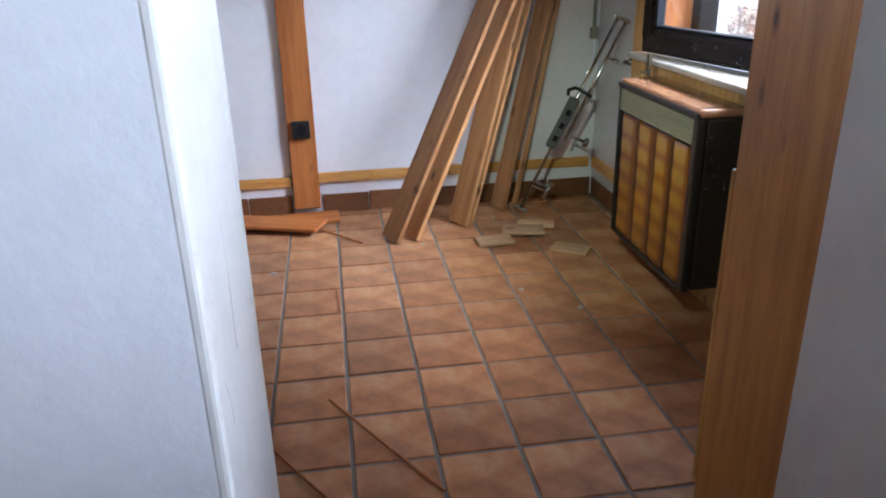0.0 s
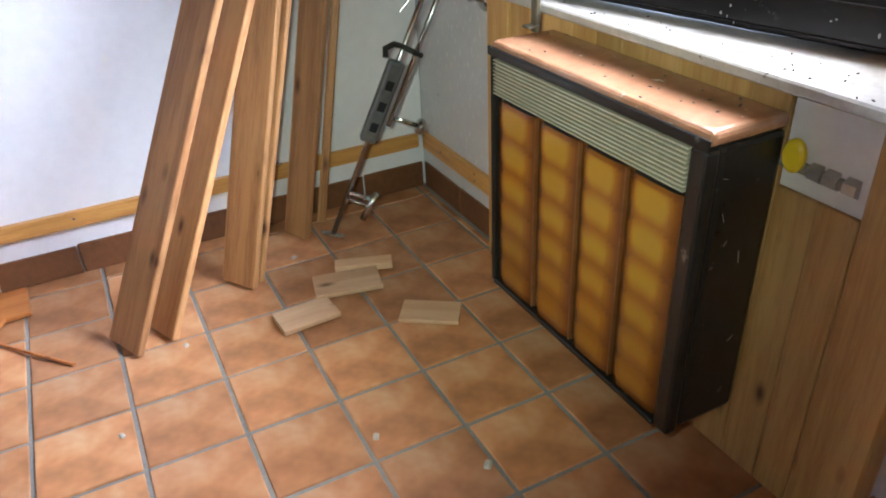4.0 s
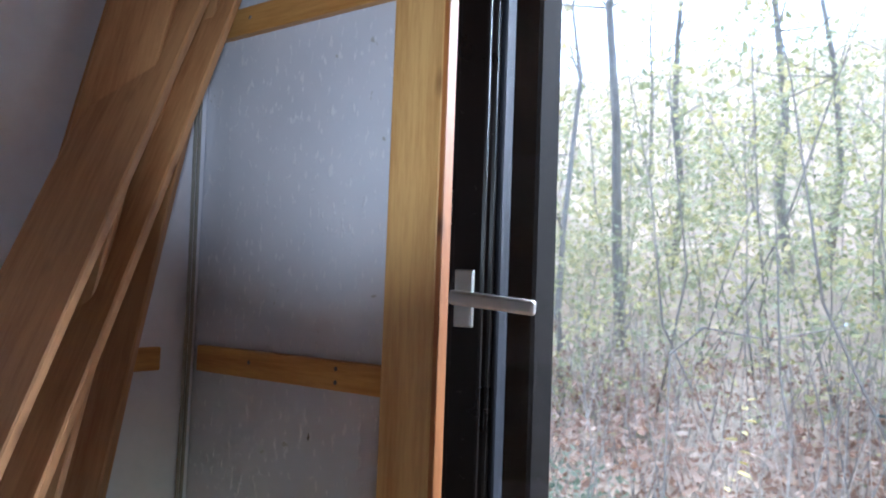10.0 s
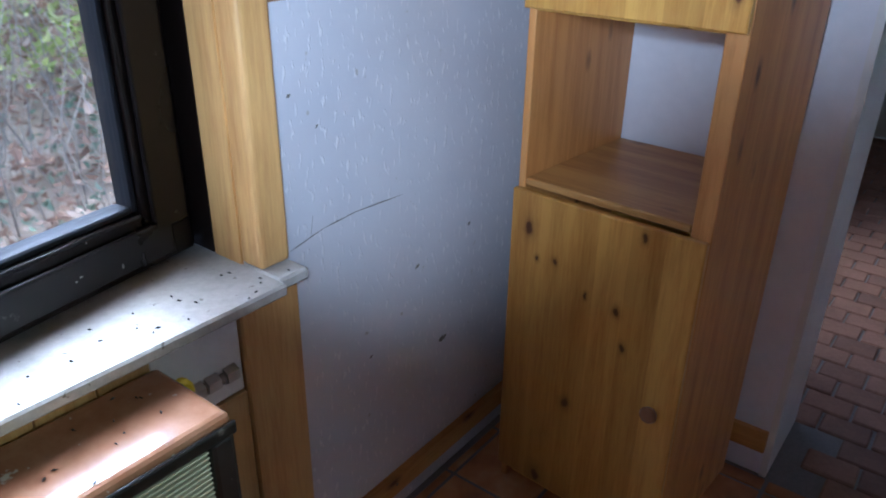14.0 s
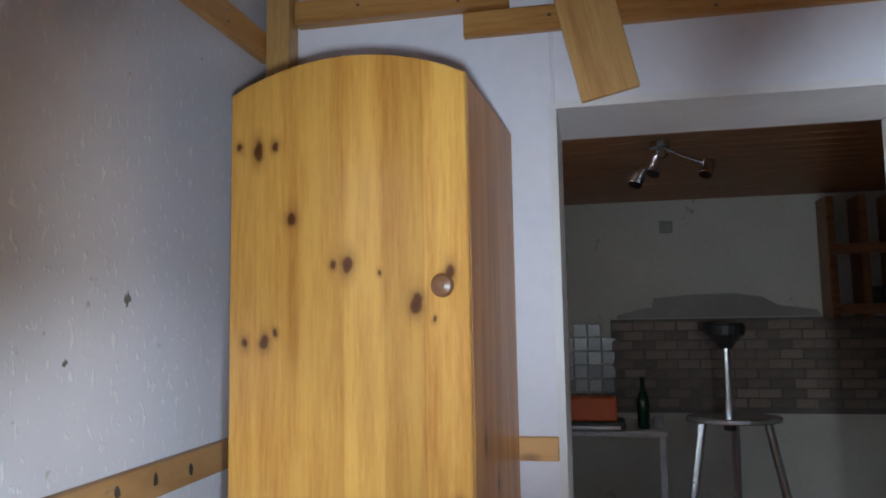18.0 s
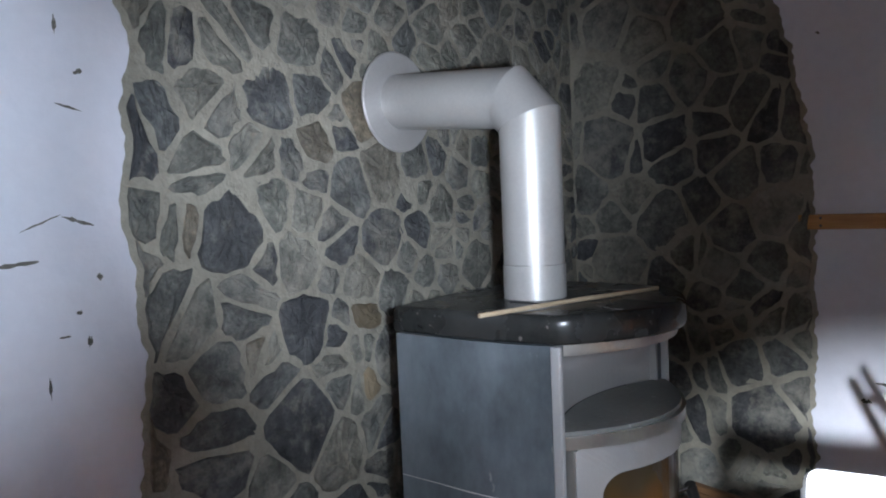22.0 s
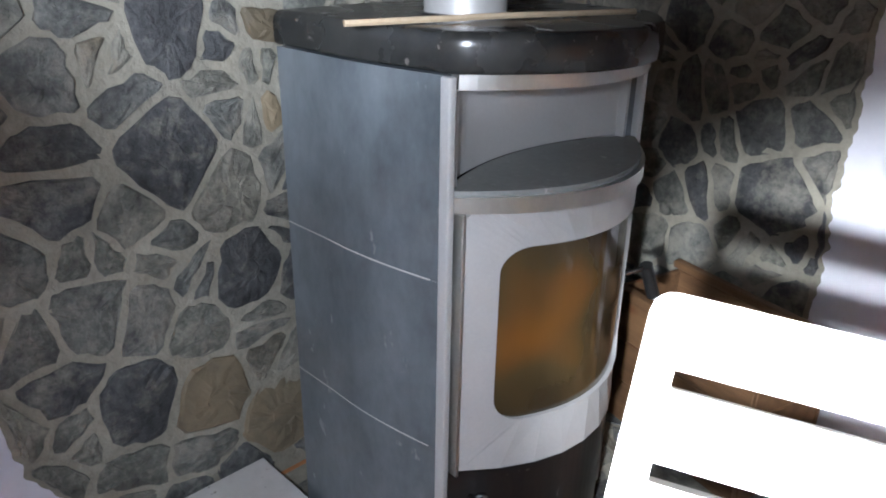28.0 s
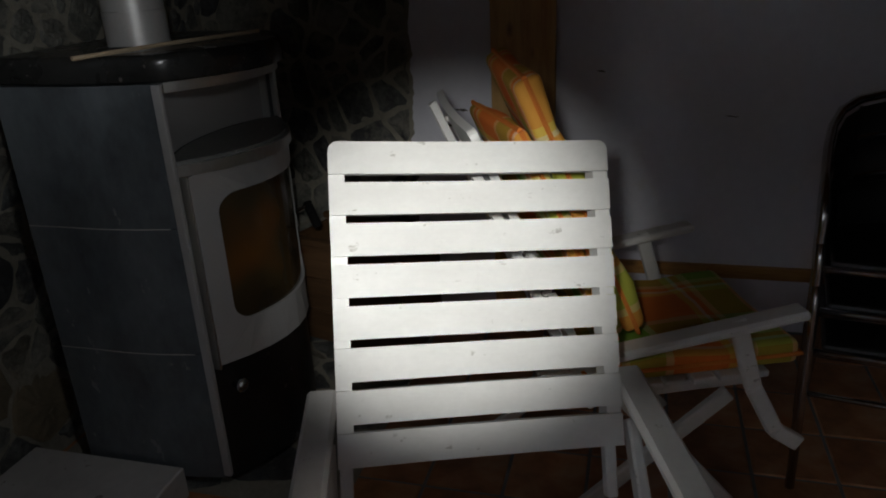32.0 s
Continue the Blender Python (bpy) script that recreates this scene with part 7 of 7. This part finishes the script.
for c in cells2:
    c = [(max(u, edge_e(v) + 0.014), v) for u, v in c]
    if too_thin(c):
        continue
    part("stone", stone_piece(c, lift_e, q), RUSTSTONE if q.random() < 0.015 else STONE, ce)

# ---- kitchen wall tiles and bricks ----
bed = boxed(0.90, 2.75, 3.843, 3.849, 0.895, 1.560)
structure("splashback_bed", bed, surface("grey_brown_tile_bed", (0.09, 0.075, 0.06), (0.22, 0.19, 0.16), rough=0.9, coarse=3, fine=40, bump=0.5), "grey-brown mortar bed behind the brick slips", "mortar")
kw = thing("tile_splashback", (0, 3.85, 0), "remains of brown brick slips and silver tiles on the kitchen wall", "splashback")
SLIP = surface("brown_brick_slip", (0.17, 0.13, 0.10), (0.31, 0.25, 0.20), rough=0.8, fine=40, bump=0.4, by_piece=0.35)
slip_mesh = None
for r_ in range(9):
    z = 0.965 + r_ * 0.068
    for k in range(12):
        x = 0.98 + k * 0.152 + (0.076 if r_ % 2 else 0)
        if x > 2.68:
            continue
        if slip_mesh is None:
            o = part("brick_slip", boxed(-0.071, 0.071, -0.012, 0.0, -0.029, 0.029, bevel=0.003), SLIP, kw)
            slip_mesh = o.data
        else:
            o = new("brick_slip", slip_mesh)
            o.parent = kw
        o.location = (x + random.uniform(-0.004, 0.004), random.uniform(-0.002, 0.001), z)
tile_mesh = None
SILVER = surface("silver_wall_tile", (0.12, 0.11, 0.10), (0.24, 0.225, 0.20), rough=0.3, metal=0.2, by_piece=0.5)
for r_ in range(6):
    for k in range(9):
        if (r_ > 3 and k < 2) or (r_ == 5 and k in (5, 8)):
            continue
        if tile_mesh is None:
            o = part("wall_tile", boxed(-0.046, 0.046, -0.008, 0, -0.046, 0.046, bevel=0.003), SILVER, kw)
            tile_mesh = o.data
        else:
            o = new("wall_tile", tile_mesh)
            o.parent = kw
        o.location = (0.08 + k * 0.1, 0, 0.985 + r_ * 0.1)

# ---- floor pieces ----
TP = 0.2285
tile_mesh = None
count = 0
cheap = [], []
for i in range(-3, 18):
    for j in range(-25, 10):
        x0, y0 = 0.500 + (i - 0) * TP, -1.884 + j * TP
        x1, y1 = x0 + TP, y0 + TP
        x0c, x1c, y0c, y1c = max(x0, 0.012), min(x1, XE - 0.012), y0, min(y1, 0.0)
        if x1c - x0c < 0.03 or y1c - y0c < 0.03 or (x0 < XS and y0 < YS - 0.5):
            continue
        whole = x1c - x0c > TP - 0.001 and y1c - y0c > TP - 0.001
        near = y0 > YS - 0.26 and x0 < 4.0
        hgt = random.uniform(-0.0012, 0.0012)
        if near and count < 300:
            count += 1
            if whole:
                if tile_mesh is None:
                    b = boxed(-TP / 2 + 0.005, TP / 2 - 0.005, -TP / 2 + 0.005, TP / 2 - 0.005, -0.012, 0.0, bevel=0.003)
                    tile_mesh = part("floor_tile", b, TILE, floor)
                    o = tile_mesh
                    tile_mesh = o.data
                else:
                    o = new("floor_tile", tile_mesh)
                    o.parent = floor
                o.location = ((x0 + x1) / 2, (y0 + y1) / 2, hgt)
            else:
                cx, cy = (x0c + x1c) / 2, (y0c + y1c) / 2
                o = part("floor_tile", boxed(x0c + 0.005 - cx, x1c - 0.005 - cx, y0c + 0.005 - cy, y1c - 0.005 - cy, -0.012, 0.0, bevel=0.003), TILE, floor)
                o.location = (cx, cy, hgt)
        else:
            b0 = len(cheap[0])
            cheap[0].extend([(x, y, z) for z in (-0.012, hgt) for x, y in ((x0c + 0.005, y0c + 0.005), (x1c - 0.005, y0c + 0.005), (x1c - 0.005, y1c - 0.005), (x0c + 0.005, y1c - 0.005))])
            cheap[1].extend([tuple(b0 + v for v in f) for f in ((4, 5, 6, 7), (0, 1, 5, 4), (1, 2, 6, 5), (2, 3, 7, 6), (3, 0, 4, 7))])
me = bpy.data.meshes.new("floor_tiles")
me.from_pydata(cheap[0], [], cheap[1])
me.materials.append(TILE)
o = new("floor_tiles", me)
o.parent = floor
tagged(o, kind="stuff")

pm = None
for r_ in range(37):
    y = 0.06 + r_ * 0.103
    for k in range(13):
        x = 0.78 + k * 0.143 + (0.0715 if r_ % 2 else 0)
        if x > 2.2 or count > 760 or y > 3.80:
            continue
        if y < 0.33 and (x < D0 + 0.08 or x > D1 - 0.08):
            continue
        count += 1
        if pm is None:
            o = part("paver", boxed(-0.068, 0.068, -0.048, 0.048, -0.02, 0.0, bevel=0.005), PAVER, kfloor)
            pm = o.data
        else:
            o = new("paver", pm)
            o.parent = kfloor
        o.location = (x + random.uniform(-0.002, 0.002), y, random.uniform(-0.002, 0.0015))
cheap = [], []
for r_ in range(37):
    for k in range(5):
        x, y = 0.065 + k * 0.143 + (0.0715 if r_ % 2 else 0), 0.37 + (r_ - 3) * 0.103
        if y < 0.36 or y > 3.80 or x > 0.72:
            continue
        b0, hgt = len(cheap[0]), random.uniform(-0.002, 0.0015)
        cheap[0].extend([(x + dx, y + dy, z) for z, g in ((-0.02, 0.0), (hgt - 0.004, 0.0), (hgt, 0.004)) for dx, dy in ((-0.068 + g, -0.048 + g), (0.068 - g, -0.048 + g), (0.068 - g, 0.048 - g), (-0.068 + g, 0.048 - g))])
        cheap[1].extend([tuple(b0 + v for v in f) for f in ((8, 9, 10, 11),) + tuple((q0 + i, q0 + (i + 1) % 4, q0 + 4 + (i + 1) % 4, q0 + 4 + i) for q0 in (0, 4) for i in range(4))])
me = bpy.data.meshes.new("pavers")
me.from_pydata(cheap[0], [], cheap[1])
me.materials.append(PAVER)
o = new("pavers", me)
o.parent = kfloor
tagged(o, kind="stuff")
hearth = stone_field(2.40, 4.05, -0.98, -0.08, lambda u, v: 0.17, lambda u, v: True, 21, gap=0.02)
hb = structure("hearth", boxed(2.85, XE - 0.03, -1.0, -0.03, 0.0005, 0.004), MORTAR, "crazy paving of grey stones under the stove", "hearth")
for c in hearth:
    if sum(p[0] for p in c) / len(c) > 2.90:
        part("stone", stone_piece(c, lambda u, v, d: (u, v, 0.004 + d * 0.5), q), STONE, hb)

# ---- scuffs and flaked spots in the wall paint ----
SCUFF = surface("bare_grey_flake", (0.06, 0.055, 0.05), (0.20, 0.185, 0.165), rough=0.9, fine=60, bump=0.4)
r5 = random.Random(31)


def scuff(x, z, w, h, slope, on=lambda u, d, v: (u, -0.0006 - d, v)):
    n = 9
    b = bmesh.new()
    up = [(x - w / 2 + w * k / n, z + slope * (k / n - 0.5) + h * (0.15 + 0.5 * r5.random()) * math.sin(math.pi * (0.08 + 0.84 * k / n))) for k in range(n + 1)]
    dn = [(u, z + slope * (k / n - 0.5) - h * (0.1 + 0.4 * r5.random()) * math.sin(math.pi * (0.08 + 0.84 * k / n))) for k, (u, v) in enumerate(up)]
    A = [b.verts.new(on(u, 0.0006, v)) for u, v in up]
    B = [b.verts.new(on(u, 0.0006, v)) for u, v in dn]
    for k in range(n):
        b.faces.new((A[k], B[k], B[k + 1], A[k + 1]))
    solid = bmesh.ops.extrude_face_region(b, geom=b.faces[:])
    for v in [g for g in solid["geom"] if isinstance(g, bmesh.types.BMVert)]:
        v.co += Vector(on(0, -0.0006, 0)) - Vector(on(0, 0, 0))
    solo("wall_scuff", b, SCUFF, "small grey scuff in the white wall paint", "scuff", "scuffs on the walls")


for x, z, w, h, sl in ((2.12, 1.484, 0.075, 0.006, 0.030), (2.19, 1.485, 0.060, 0.010, -0.020), (2.075, 1.410, 0.075, 0.014, 0.004), (2.15, 1.262, 0.022, 0.006, 0), (2.225, 1.372, 0.012, 0.016, 0), (2.18, 1.306, 0.012, 0.014, 0), (2.197, 1.245, 0.010, 0.030, 0), (2.172, 1.86, 0.008, 0.040, 0), (2.21, 1.775, 0.018, 0.016, 0.006), (2.187, 1.706, 0.05, 0.006, -0.012), (2.116, 1.167, 0.006, 0.045, 0), (1.65, 1.435, 0.010, 0.014, 0), (1.69, 1.36, 0.008, 0.008, 0), (1.66, 1.80, 0.012, 0.030, 0.01), (1.95, 1.39, 0.045, 0.006, 0.006), (2.02, 1.62, 0.012, 0.006, 0), (1.75, 1.08, 0.008, 0.02, 0)):
    scuff(x, z, w, h, sl)
for y, z, w, h in ((-0.90, 1.98, 0.012, 0.012), (-1.607, 1.004, 0.03, 0.010), (-2.07, 0.84, 0.05, 0.006), (-1.08, 0.86, 0.05, 0.012), (-1.03, 0.80, 0.03, 0.02), (-1.10, 0.66, 0.02, 0.03)):
    scuff(y, z, w, h, 0.004, lambda u, d, v: (XE - 0.0006 - d, u, v))

for y0, z0, y1, z1 in ((-0.981, 0.834, -0.902, 0.851), (-0.902, 0.851, -0.809, 0.857), (-0.809, 0.857, -0.672, 0.851), (-0.930, 0.846, -0.925, 0.885)):
    scuff((y0 + y1) / 2, (z0 + z1) / 2, abs(y1 - y0) + 0.004, 0.0028, z1 - z0, lambda u, d, v: (0.0006 + d, u, v))
for y, z, w, h in ((-0.960, 1.115, 0.010, 0.008), (-0.62, 0.66, 0.016, 0.012), (-0.52, 0.42, 0.03, 0.02), (-0.90, 1.05, 0.007, 0.007), (-0.78, 0.50, 0.012, 0.008), (-0.42, 0.70, 0.01, 0.012), (-2.40, 1.03, 0.012, 0.016), (-2.52, 1.18, 0.006, 0.016), (-0.55, 1.62, 0.02, 0.03), (-0.70, 1.52, 0.012, 0.012)):
    scuff(y, z, w, h, 0.004, lambda u, d, v: (0.0006 + d, u, v))

# ---- dead flies on the sill and the heater ----
vs, fs = [], []
r6 = random.Random(77)
for k in range(70):
    if k < 46:
        x, y, z = r6.uniform(0.005, 0.112), r6.uniform(-2.15, -1.06), 0.8535
    else:
        x, y, z = r6.uniform(0.07, 0.225), r6.uniform(-1.96, -1.33), 0.7825
    a, l, w = r6.uniform(0, 6.28), r6.uniform(0.0025, 0.0055), r6.uniform(0.0012, 0.0024)
    n0 = len(vs)
    for du, dv, dz in ((l, 0, 0.0012), (0, w, 0.0012), (-l, 0, 0.0012), (0, -w, 0.0012), (0, 0, 0.0034), (0, 0, 0.0)):
        vs.append((x + du * math.cos(a) - dv * math.sin(a), y + du * math.sin(a) + dv * math.cos(a), z + dz))
    fs += [(n0 + i, n0 + (i + 1) % 4, n0 + 4) for i in range(4)] + [(n0 + (i + 1) % 4, n0 + i, n0 + 5) for i in range(4)]
me = bpy.data.meshes.new("dead_flies")
me.from_pydata(vs, [], fs)
me.materials.append(BLACK)
tagged(new("dead_flies", me), "dead flies scattered on the sill and heater", "dead flies", kind="stuff")
